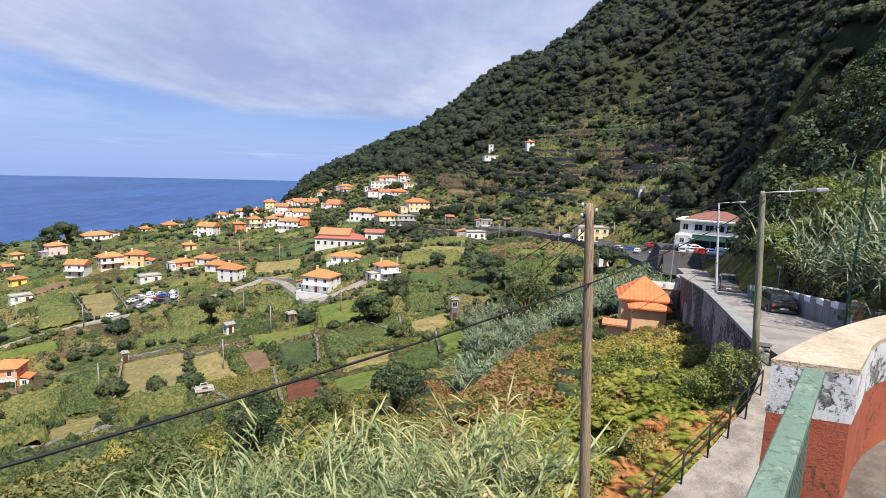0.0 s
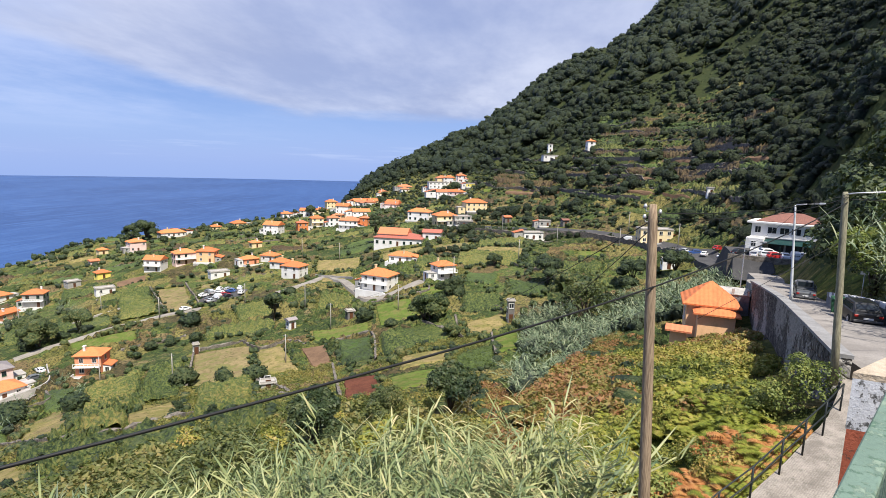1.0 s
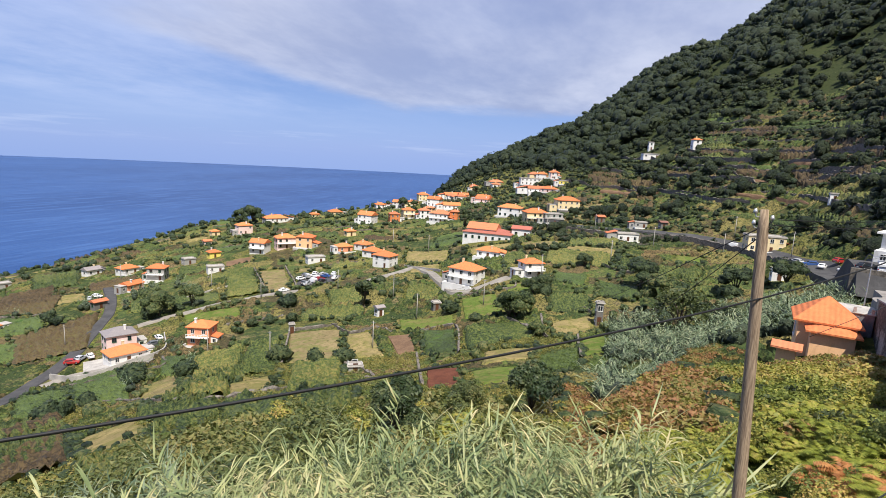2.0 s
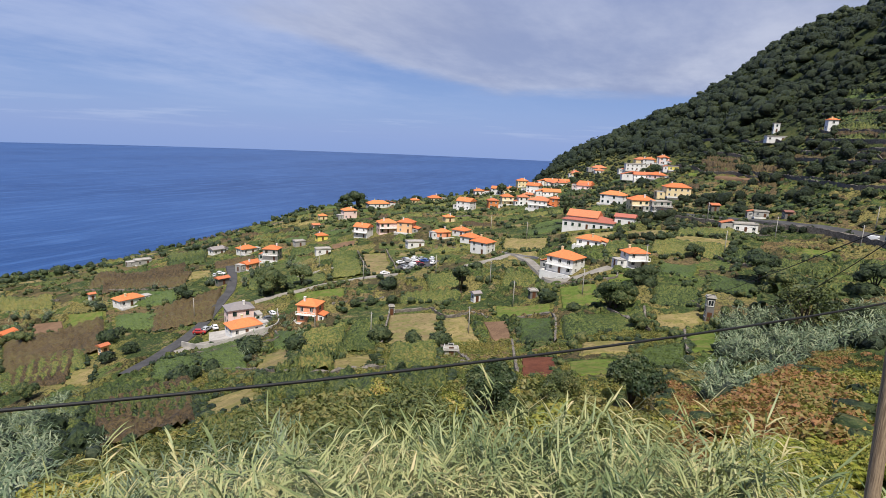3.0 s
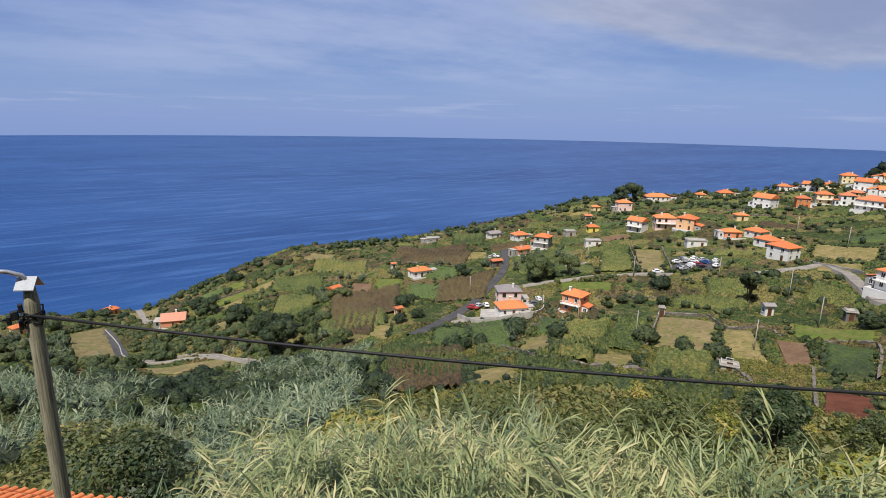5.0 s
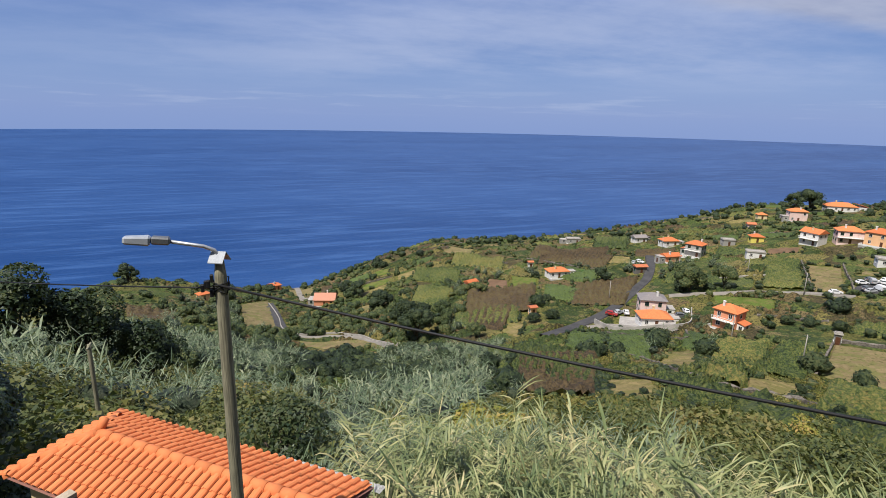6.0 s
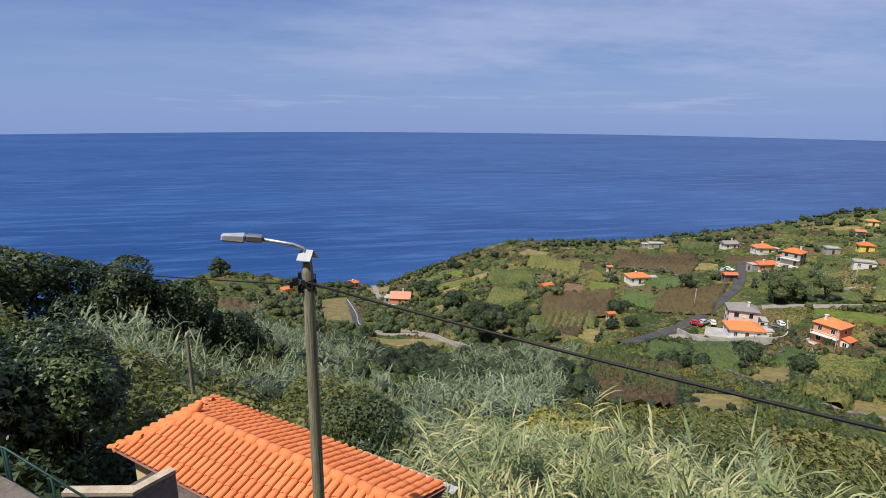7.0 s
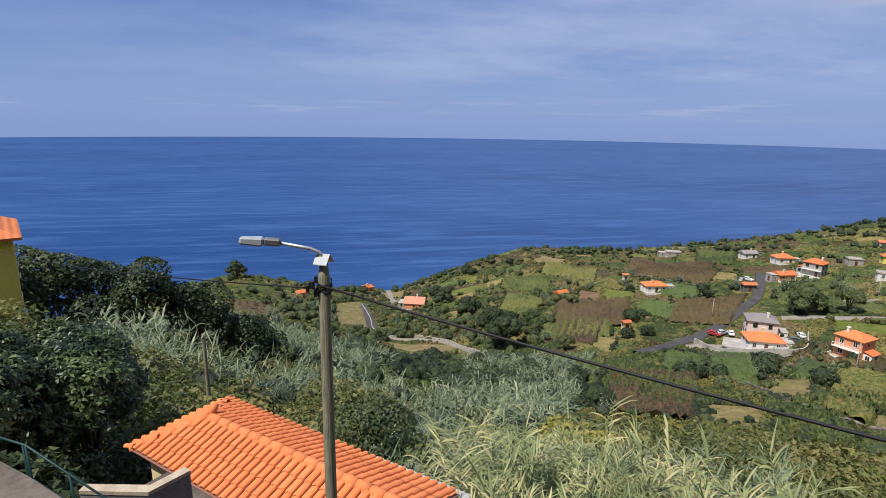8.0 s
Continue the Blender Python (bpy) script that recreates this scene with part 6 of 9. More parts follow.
capb = bmesh.new()
for s in (-1, 1):
    vs = [capb.verts.new(p) for p in ((-0.1, 0, 0.075), (0.1, 0, 0.075), (0.1, s * 0.11, -0.05), (-0.1, s * 0.11, -0.05))]
    us = [capb.verts.new(v.co + Vector((0, 0, 0.012))) for v in vs]
    capb.faces.new(vs), capb.faces.new(us)
    for i in range(4):
        capb.faces.new((vs[i], vs[(i + 1) % 4], us[(i + 1) % 4], us[i]))
part("rain_cap", capb, LAMP_COVER, pole_d, "folded pale metal rain cap").matrix_basis = Matrix.Translation(d_top + Vector((0, 0, 0.02))) @ Matrix.Rotation(math.radians(62), 4, "Z")
knot = random.Random(4)
for i in range(9):
    a = [d_top + Vector((0, 0, -0.3 - 0.015 * i)) + Vector((0.09 * math.cos(k * 0.9 + i), 0.1 * math.sin(k * 0.9 + i), knot.uniform(-0.08, 0.08))) for k in range(5)]
    part("cable_loop", tube(bmesh.new(), a, [0.009] * 5, 5), CABLE, pole_d)
for i in range(5):
    boxb = boxed(-0.03, 0.03, -0.022, 0.022, -0.05, 0.05, bevel=0.008)
    part("clamp", boxb, CABLE, pole_d).matrix_basis = Matrix.Translation(d_top + Vector((knot.uniform(-0.07, 0.1), -0.11 - 0.04 * i % 0.15, -0.25 - 0.045 * i)))
pole_e, e_top = pole("utility_pole", -21.3, -5.3, -8.3, -15.0, 0.09, 0.075, MOSSY_POLE, "thin grey wooden pole behind the tiled house")
part("crossbar", boxed(-0.3, 0.3, -0.03, 0.03, -0.12, -0.05), MOSSY_POLE, pole_e).matrix_basis = Matrix.Translation(e_top)


def wire(a, b, sag, radius, label="thin black overhead wire"):
    a, b = Vector((a[0], a[1], a[2] + EYE)), Vector((b[0], b[1], b[2] + EYE))
    pts = [a.lerp(b, t) - Vector((0, 0, 4 * sag * t * (1 - t))) for t in [i / 24 for i in range(25)]]
    mesh_object("overhead_cable", tube(bmesh.new(), pts, [radius] * 25, 5), CABLE, label, "cable", "thing", "overhead cables")


wire((-7.13, -0.22, -2.196), (11.7, 19.7, -0.8), 0.72, 0.017, "thick black cable hanging over the slope")
wire((-7.13, -0.25, -2.23), (-34.4, -20.6, -6.9), 0.4, 0.012)
wire((3.0, 10.5, -0.85), (11.8, 19.8, -0.6), 0.25, 0.009)
wire((3.1, 10.5, -0.75), (11.8, 19.8, -0.5), 0.2, 0.009)
wire((11.8, 19.8, -0.6), (20.7, 40.0, -2.3), 0.4, 0.012)
wire((11.8, 19.8, -0.7), (34, 24, 1.0), 0.5, 0.012)
wire((3.0, 10.5, -0.8), (-16, 150, -32), 5.0, 0.011)
wire((3.0, 10.5, -0.9), (4, 95, -22), 3.0, 0.011)
wire((20.8, 26.8, 0.6), (9.0, 24.5, -6.4), 0.1, 0.012, "slanting steel guy wire")
wire((20.7, 40.0, -2.2), (27.0, 62, -7.6), 0.4, 0.01)


def village_pole(x, y, high):
    ob = thing("utility_pole", (x, y, float(ground(x, y))), "slim grey concrete utility pole in the village", "utility pole", "village utility poles")
    part("shaft", tube(bmesh.new(), [(0, 0, -0.8), (0, 0, high * 0.5), (0, 0, high)], (0.16, 0.13, 0.09), 8), CONCRETE, ob)
    part("crossbar", boxed(-0.6, 0.6, -0.05, 0.05, high - 0.5, high - 0.38), DARK_STEEL, ob)
    return (x, y, float(ground(x, y)) - EYE + high - 0.4)


VILLAGE_POLES = [village_pole(*q) for q in (
    (-148, 185, 8.5), (-118, 175, 8), (-89, 181, 8), (-62, 168, 8.5), (-47, 148, 8), (-28, 152, 8), (-14, 176, 8.5), (8, 200, 8), (24, 222, 8.5), (47, 214, 8),
    (-158, 128, 8), (-170, 172, 8), (-205, 195, 8), (-98, 262, 9), (-72, 240, 8.5), (-20, 262, 9), (2, 262, 9), (-96, 118, 7.5), (-73, 112, 7.5), (-50, 122, 7.5), (63, 196, 8.5), (56, 240, 8.5))]
for p, q in zip(VILLAGE_POLES[:9], VILLAGE_POLES[1:10]):
    wire(p, q, 0.8, 0.03, "sagging black wire between village poles")


def sign(x, y, z, high, turn):
    ob = thing("road_sign", (x, y, EYE + z), "small white road sign on a thin post", "sign")
    part("post", tube(bmesh.new(), [(0, 0, 0), (0, 0, high)], (0.03, 0.03), 6), STEEL, ob)
    part("plate", boxed(-0.25, 0.25, -0.05, -0.03, high - 0.22, high, bevel=0.008), WALLS["white"], ob, "white sign plate").matrix_basis = pose(0, 0, 0, 0, 0, turn)


sign(27.2, 42.6, -9.0, 2.2, -30)
sign(27.8, 38.2, -8.4, 2.6, -30)


# ---- vehicles ----
def paint(name, colour):
    m, n = material(name)
    p = n.add("ShaderNodeTexCoord").outputs["Object"]
    dust = n.noise(p, 3.0, 5.0)
    finish(n, n.mix(n.step(dust, 0.45, 0.8), colour, [c * 0.8 + 0.02 for c in colour]), 0.28, None, specular=0.5)
    return m


PAINTS = {k: paint(k + "_car_paint", c) for k, c in {"black": (0.012, 0.012, 0.014), "white": (0.75, 0.75, 0.75), "silver": (0.4, 0.41, 0.42),
                                                     "red": (0.35, 0.02, 0.02), "blue": (0.03, 0.08, 0.25), "grey": (0.1, 0.105, 0.11)}.items()}
LIGHT_RED = surface("tail_light_plastic", (0.4, 0.02, 0.015), (0.3, 0.015, 0.01), 5, 50, 0.25, 0.0)


def loft(bm, sections):
    """A closed body through rectangles: x, half width, low and high z."""
    rings = [[bm.verts.new(p) for p in ((x, -w, lo), (x, w, lo), (x, w * k, hi), (x, -w * k, hi))] for x, w, lo, hi, k in sections]
    for a, b in zip(rings, rings[1:]):
        for j in range(4):
            bm.faces.new((a[j], a[(j + 1) % 4], b[(j + 1) % 4], b[j]))
    bm.faces.new(rings[0])
    bm.faces.new(rings[-1])
    bmesh.ops.recalc_face_normals(bm, faces=bm.faces)
    bmesh.ops.bevel(bm, geom=list(bm.edges), offset=0.04, segments=1, affect="EDGES")
    return bm


def car(x, y, z, turn, colour, label, van=False, pickup=False, category="car", group=""):
    ob = thing("car", (x, y, z), label, category, group, turn)
    c = PAINTS[colour]
    roof = 1.85 if van else 1.42
    part("body", loft(bmesh.new(), [(-2.0, 0.74, 0.38, 0.82, 0.95), (-1.85, 0.82, 0.24, 0.92, 0.95), (0.9, 0.83, 0.22, 0.9, 0.95), (1.9, 0.8, 0.25, 0.74, 0.95), (2.08, 0.68, 0.36, 0.62, 0.95)]), c, ob)
    if pickup:
        cab = [(-0.1, 0.78, 0.86, 1.0, 0.9), (0.0, 0.76, 0.86, 1.6, 0.86), (0.75, 0.76, 0.86, 1.58, 0.86), (1.35, 0.78, 0.84, 0.92, 0.9)]
    elif van:
        cab = [(-1.98, 0.8, 0.86, 1.7, 0.9), (-1.8, 0.81, 0.86, roof, 0.88), (0.7, 0.8, 0.86, roof, 0.88), (1.5, 0.78, 0.84, 0.95, 0.9)]
    else:
        cab = [(-1.8, 0.76, 0.86, 0.98, 0.9), (-1.25, 0.75, 0.86, roof, 0.8), (0.2, 0.75, 0.86, roof, 0.8), (1.15, 0.76, 0.84, 0.92, 0.9)]
    part("cabin", loft(bmesh.new(), cab), c, ob)
    x0, x1, top = cab[1][0], cab[2][0], cab[1][3]
    for s in (-1, 1):
        g = bmesh.new()
        wl, wt = 0.765, 0.755 * cab[1][4] + 0.012
        q = [(x0 + 0.05, s * wt, top - 0.1), (x1 - 0.02, s * wt, top - 0.1), (x1 + (0.45 if not pickup else 0.3), s * (wl + 0.012), 0.96), (x0 - (0.2 if not (van or pickup) else -0.03), s * (wl + 0.012), 0.96)]
        vs = [g.verts.new(p) for p in q] + [g.verts.new((p[0], p[1] - s * 0.02, p[2])) for p in q]
        g.faces.new(vs[:4]), g.faces.new(vs[4:])
        for i in range(4):
            g.faces.new((vs[i], vs[(i + 1) % 4], vs[4 + (i + 1) % 4], vs[4 + i]))
        part("side_window", g, PANE, ob, "dark side window")
    back = part("rear_window", boxed(-0.012, 0.012, -0.56, 0.56, -0.2, 0.2, bevel=0.008), PANE, ob, "dark rear window")
    back.matrix_basis = pose((cab[0][0] + cab[1][0]) / 2 - 0.03, 0, (cab[0][3] + top) / 2 + (0.0 if not van else -0.45), 0, math.degrees(math.atan2(cab[1][0] - cab[0][0], top - cab[0][3])), 0)
    front = part("windscreen", boxed(-0.012, 0.012, -0.58, 0.58, -0.28, 0.26, bevel=0.008), PANE, ob, "dark windscreen")
    front.matrix_basis = pose((cab[2][0] + cab[3][0]) / 2 + 0.04, 0, (top + 0.92) / 2 + 0.03, 0, -math.degrees(math.atan2(cab[3][0] - cab[2][0], top - 0.92)), 0)
    if "wheel" not in SHARED:
        SHARED["wheel"] = True
    for sx in (-1.28, 1.28):
        for s in (-1, 1):
            wh = part("wheel", tube(bmesh.new(), [(sx, s * 0.66, 0.31), (sx, s * 0.68, 0.31), (sx, s * 0.82, 0.31), (sx, s * 0.845, 0.31)], (0.28, 0.31, 0.31, 0.28), 16), TYRE, ob)
            part("rim", tube(bmesh.new(), [(sx, s * 0.8, 0.31), (sx, s * 0.852, 0.31)], (0.19, 0.17), 12), STEEL, wh)
    for s in (-1, 1):
        part("tail_light", boxed(-2.03, -1.9, s * 0.62 - 0.1, s * 0.62 + 0.1, 0.66, 0.8, bevel=0.01), LIGHT_RED, ob)
        part("headlight", boxed(1.9, 2.04, s * 0.55 - 0.13, s * 0.55 + 0.13, 0.54, 0.66, bevel=0.01), STEEL, ob)
    part("number_plate", boxed(-2.055, -2.03, -0.25, 0.25, 0.52, 0.63), WALLS["white"], ob)
    part("bumper", boxed(-2.09, -1.95, -0.76, 0.76, 0.34, 0.48, bevel=0.03), WALLS["dark"], ob)
    if pickup:
        rack = bmesh.new()
        for u in (-1.9, -1.3, -0.7, -0.15):
            for s in (-1, 1):
                box(rack, u - 0.02, u + 0.02, s * 0.75 - 0.02, s * 0.75 + 0.02, 0.88, 1.4)
        for h in (1.1, 1.36):
            for s in (-1, 1):
                box(rack, -1.92, -0.13, s * 0.75 - 0.018, s * 0.75 + 0.018, h, h + 0.04)
            box(rack, -1.92, -1.88, -0.75, 0.75, h, h + 0.04)
        part("rack", rack, BLACK_IRON, ob, "open load rack")
    return ob


def road_z(x, y):
    """The lower road's height at a plan point."""
    line = along([(11.5, 8, -6.0), (14.6, 18, -6.7), (17.9, 29, -7.9), (22.8, 41, -9.5), (27.6, 54, -11.3), (32.2, 66, -13.0), (37.5, 80, -14.9), (45, 94, -17.2), (50, 108, -18.6)], 0.5)
    return EYE + float(line[np.argmin((line[:, 0] - x) ** 2 + (line[:, 1] - y) ** 2), 2])


car(22.9, 36.0, road_z(22.9, 36.0) + 0.03, 74, "black", "old black hatchback parked beside the road wall")
car(28.6, 52.6, road_z(28.6, 52.6) + 0.05, 66, "grey", "dark pickup with an open load rack on the road", pickup=True, category="pickup")
car(31.5, 58.5, road_z(31.5, 58.5) + 0.05, 70, "silver", "silver car parked by the road bend")


def waste_bin(x, y, z, turn):
    ob = thing("waste_bin", (x, y, z), "green plastic waste container with a lid on wheels", "waste bin", turn=turn)
    g = surface("green_bin_plastic", (0.04, 0.13, 0.06), (0.03, 0.09, 0.045), 2, 30, 0.5, 0.05)
    part("tub", loft(bmesh.new(), [(-0.62, 0.36, 0.15, 1.0, 1.2), (0.62, 0.36, 0.15, 1.0, 1.2)]), g, ob)
    part("lid", loft(bmesh.new(), [(-0.68, 0.46, 1.0, 1.12, 0.8), (0.68, 0.46, 1.0, 1.12, 0.8)]), g, ob)
    for sx in (-0.5, 0.5):
        for s in (-0.3, 0.3):
            part("wheel", tube(bmesh.new(), [(sx, s - 0.04, 0.09), (sx, s + 0.04, 0.09)], (0.09, 0.09), 10), TYRE, ob)


waste_bin(24.2, 40.2, road_z(24.2, 40.2) + 0.02, 62)


def pilaster():
    ob = thing("pilaster", (22.75, 28.5, EYE - 8.6), "white pilaster with an orange panel beside the road wall", "pillar", turn=-38)
    part("shaft", boxed(-0.3, 0.3, -0.22, 0.22, -0.5, 2.1, bevel=0.02), WALLS["white"], ob)
    part("cap", boxed(-0.36, 0.36, -0.28, 0.28, 2.1, 2.22, bevel=0.02), COPING, ob)
    part("panel", boxed(-0.2, 0.2, -0.245, -0.2, 0.2, 1.9, bevel=0.01), WALLS["salmon"], ob, "orange painted panel")


pilaster()

# ---- houses beside the road ----
def walled_yard():
    """A grey walled terrace with short posts between the cottage and the road wall."""
    ob = thing("terrace", (26.0, 61.2, EYE - 12.7), "grey rendered terrace with short posts between cottage and road wall", "terrace", turn=-20)
    CLEAR.append((26.0, 61.2, 2.4))
    part("wall", boxed(-1.5, 1.5, -1.6, 2.4, -6.0, 0.0, bevel=0.03), YARD_GREY, ob)
    part("coping", boxed(-1.58, 1.58, -1.68, 2.45, 0.0, 0.1, bevel=0.02), CONCRETE, ob)
    for u in (-1.4, -0.1, 1.3):
        part("post", boxed(u - 0.13, u + 0.13, -1.6, -1.34, 0.1, 0.62, bevel=0.02), CONCRETE, ob)


house(22.6, 58.6, 4.6, 4.4, 1, -15, "peach", "tile", "hip", "peach cottage with a bright orange hipped roof below the road", storey=EYE - 13.35 - float(ground(22.6, 58.6)), sink=4, group="", chimney=False, rise=2.1)
house(22.2, 55.6, 3.4, 1.6, 1, -15, "peach", "tile", "hip", "low peach annex with a bright orange roof", storey=EYE - 13.9 - float(ground(22.2, 55.6)), sink=4, chimney=False, rise=0.4, group="", openings=False)
walled_yard()
house(18.0, 53.4, 1.5, 1.2, 1, -20, "peach", "old", "gable", "small shed with a rusty clay roof", storey=EYE - 15.1 - float(ground(18.0, 53.4)), sink=4, chimney=False, category="shed", group="", rise=0.35, openings=False)


def roadside_building():
    """White two-storey building with a slab under a brown hipped roof and a green awning over the garages."""
    ob = thing("house", (66.0, 130.0, EYE - 16.6), "white two-storey roadside building with brown roof and green awning", "building", turn=-33)
    CLEAR.append((66.0, 130.0, 12))
    w, dp = 14.2, 9.0
    part("wall", boxed(-w / 2, w / 2, -dp / 2, dp / 2, -3, 6.0, bevel=0.04), WALLS["white"], ob)
    part("eaves_slab", boxed(-w / 2 - 0.9, w / 2 + 0.9, -dp / 2 - 0.9, dp / 2 + 0.5, 6.0, 6.4, bevel=0.04), WALLS["white"], ob)
    part("roof", hip_roof(bmesh.new(), w - 2.4, dp - 1.4, 6.4, 1.9), ROOFS["brown"], ob)
    part("floor_band", boxed(-w / 2 - 0.1, w / 2 + 0.1, -dp / 2 - 0.5, -dp / 2 - 0.004, 2.9, 3.12), WALLS["white"], ob)
    for u in (-5.8, -3.0, -0.6, 1.6, 3.9, 5.9):
        add_window(ob, u, -dp / 2, 3.9, 0, 1.7 if abs(u) < 5 else 1.1, 1.35)
    for v in (-2.5, 0.6, 3.0):
        add_window(ob, -w / 2, v, 3.9, -90, 1.1, 1.3)
    wing = part("wing", boxed(-w / 2 - 0.4, -w / 2 + 3.0, -dp / 2 - 3.2, -dp / 2 - 0.01, -3, 2.85, bevel=0.04), WALLS["white"], ob, "low white wing")
    add_window(ob, -w / 2 + 1.2, -dp / 2 - 3.2, 1.0, 0, 0.9, 1.1)
    # flat dark panels on the wall stand in for shaded open garages
    for i in range(3):
        part("garage_door", boxed(-3.4 + 3.4 * i, -0.4 + 3.4 * i, -dp / 2 - 0.05, -dp / 2 + 0.1, 0.02, 2.5), WALLS["dark"], ob, "flat dark panel for the shade inside a garage")
    aw = bmesh.new()
    box(aw, -4.0, 6.3, -dp / 2 - 4.2, -dp / 2 - 0.1, 2.62, 2.68)
    for v in aw.verts:
        v.co.z -= 0.16 * (-dp / 2 - v.co.y)
    part("awning", aw, GREEN_IRON, ob, "dark green sheet awning")
    for u in (-3.9, -0.6, 2.7, 6.1):
        part("post", boxed(u - 0.06, u + 0.06, -dp / 2 - 4.1, -dp / 2 - 3.98, -0.5, 1.95), GREEN_IRON, ob)
    # the dark wall in front of the parking ground
    arc = [(-math.sin(math.radians(q)) * 123.5, math.cos(math.radians(q)) * 123.5) for q in (-22.2, -24, -26, -28, -30, -32)]
    back = [(-math.sin(math.radians(q)) * 124.2, math.cos(math.radians(q)) * 124.2) for q in (-22.2, -24, -26, -28, -30, -32)]
    mesh_object("retaining_wall", plan_solid(bmesh.new(), arc, back, EYE - 24, EYE - 15.9), STONE, "dark stone wall below the parking ground", "wall")
    for q, rr, colour, van, turn in ((-23.3, 128, "black", False, 20), (-24.3, 127.5, "white", True, 65), (-25.1, 128, "silver", False, 70), (-25.9, 127.5, "red", False, 20), (-26.7, 128, "white", False, 75), (-27.5, 127.5, "white", True, 70), (-28.2, 131, "silver", False, 30), (-25.4, 133, "white", False, 10)):
        car(-math.sin(math.radians(q)) * rr, math.cos(math.radians(q)) * rr, EYE - 16.55, turn, colour, f"{colour} {'van' if van else 'car'} parked in front of the roadside building", van=van, group="parked village cars", category="van" if van else "car")


roadside_building()
house(-36.9, -23.25, 6.5, 6.5, 2, 118, "yellow", "tile", "hip", "yellow house with an orange tiled roof among trees", storey=3.45, sink=6, group="", chimney=False)


# ---- the tiled house below the terrace ----
TILE_MAT, tn = material("bright_clay_roof_tile")
_p = place(tn)
_r = tn.add("ShaderNodeObjectInfo").outputs["Random"]
_i = tn.add("ShaderNodeNewGeometry").outputs["Random Per Island"]
_c = tn.mix(tn.math("MULTIPLY", tn.math("ADD", _r, _i), 0.5), (0.70, 0.235, 0.085), (0.56, 0.16, 0.055))
_c = tn.mix(tn.math("MULTIPLY", tn.step(tn.noise(_p, 2.5, 6.0, 0.7), 0.52, 0.7), 0.35), _c, (0.42, 0.13, 0.06))
finish(tn, _c, 0.8, tn.noise(_p, 60.0, 4.0), 0.06, 0.0, 0.006)


def tiled_house():
    u, p = Vector((0.677, 0.736, 0)).normalized(), None
    p = Vector((u.y, -u.x, 0))  # towards the terrace
    apex = Vector((-12.31, -3.07, EYE - 6.88))
    half, rise, ridge, run = 1.36, 0.5, 6.0, 1.14
    over = 0.0
    ob = thing("house", (apex.x, apex.y, apex.z - rise - 4.0), "cream house with a bright orange clay tile roof below the terrace", "house")
    base = Vector((apex.x, apex.y, apex.z - rise - 4.0))
    loc = lambda a, b, z: apex + u * a + p * b + Vector((0, 0, z)) - base
    # walls under the eaves
    wb = bmesh.new()
    corners = [loc(a, b, 0) for a, b in ((-run + 0.3, half - 0.3), (ridge, half - 0.3), (ridge, -half + 0.3), (-run + 0.3, -half + 0.3))]
    slab(wb, [(c.x, c.y) for c in corners], -1.0, 3.95)
    part("wall", wb, WALLS["cream"], ob)
    # the boards under the tiles, darker brown to stand in for shade between them
    rb = bmesh.new()
    e = [rb.verts.new(loc(a, b, -rise)) for a, b in ((-run, half), (ridge, half), (ridge, -half), (-run, -half))]
    f = [rb.verts.new(loc(0, 0, -0.03)), rb.verts.new(loc(ridge, 0, -0.03))]
    for q in ((e[0], e[1], f[1], f[0]), (e[2], e[3], f[0], f[1]), (e[3], e[0], f[0]), (e[0], e[3], e[2], e[1])):
        rb.faces.new(q)
    roof = part("roof", rb, ROOFS["brown"], ob)
    # one rounded tile, 23 cm by 42 cm, lying along +x down the slope
    tb = bmesh.new()
    rows = []
    for x, lift in ((0.0, 0.006), (0.40, 0.042)):
        ring = []
        for k in range(6):
            a = math.pi * k / 5
            ring.append(tb.verts.new((x, 0.066 * math.cos(a) * (1 + 0.1 * x), 0.062 * math.sin(a) + lift)))
        ring.append(tb.verts.new((x, -0.12, 0.0 + lift)))
        rows.append(ring)
    for k in range(6):
        tb.faces.new((rows[0][k], rows[0][k + 1], rows[1][k + 1], rows[1][k]))
    low = [tb.verts.new(v.co - Vector((0, 0, 0.014))) for v in rows[1]]
    for k in range(6):
        tb.faces.new((rows[1][k], rows[1][k + 1], low[k + 1], low[k]))
    tile = bpy.data.meshes.new("tile")
    tb.to_mesh(tile)
    tb.free()
    tile.materials.append(TILE_MAT)
    slope, hip_slope = math.hypot(half, rise), math.hypot(run, rise)
    rng = random.Random(3)

    def lay(start, down, across, wide, inside_fn, deep):
        n = down.cross(across).normalized()
        if n.z < 0:
            n, across = -n, -across
        for j in range(int(wide / 0.205) + 1):
            for i in range(int(deep / 0.33 + 0.3)):
                s = start + across * (0.0) + down * (i * 0.33 + 0.02)
                s = s + (j * 0.205) * lay.step
                if not inside_fn(i * 0.33 + 0.2, j * 0.205):
                    continue
                m = Matrix((( *down, 0), (*across, 0), (*n, 0), (0, 0, 0, 1))).transposed()
                m.translation = s + n * (0.012 + rng.uniform(0, 0.006))
                part("tile", tile, None, roof).matrix_basis = m

    for sgn in (1, -1):
        down = (p * sgn * half + Vector((0, 0, -rise))).normalized()
        lay.step = u
        lay(loc(-run, 0, 0), down, u, ridge + run, lambda d, w: w > run - d * run / slope - 0.05, slope)
    down = (-u * run + Vector((0, 0, -rise))).normalized()
    lay.step = p
    lay(loc(0, -half, 0), down, p, 2 * half, lambda d, w: abs(w - half) < d * half / hip_slope + 0.05, hip_slope)
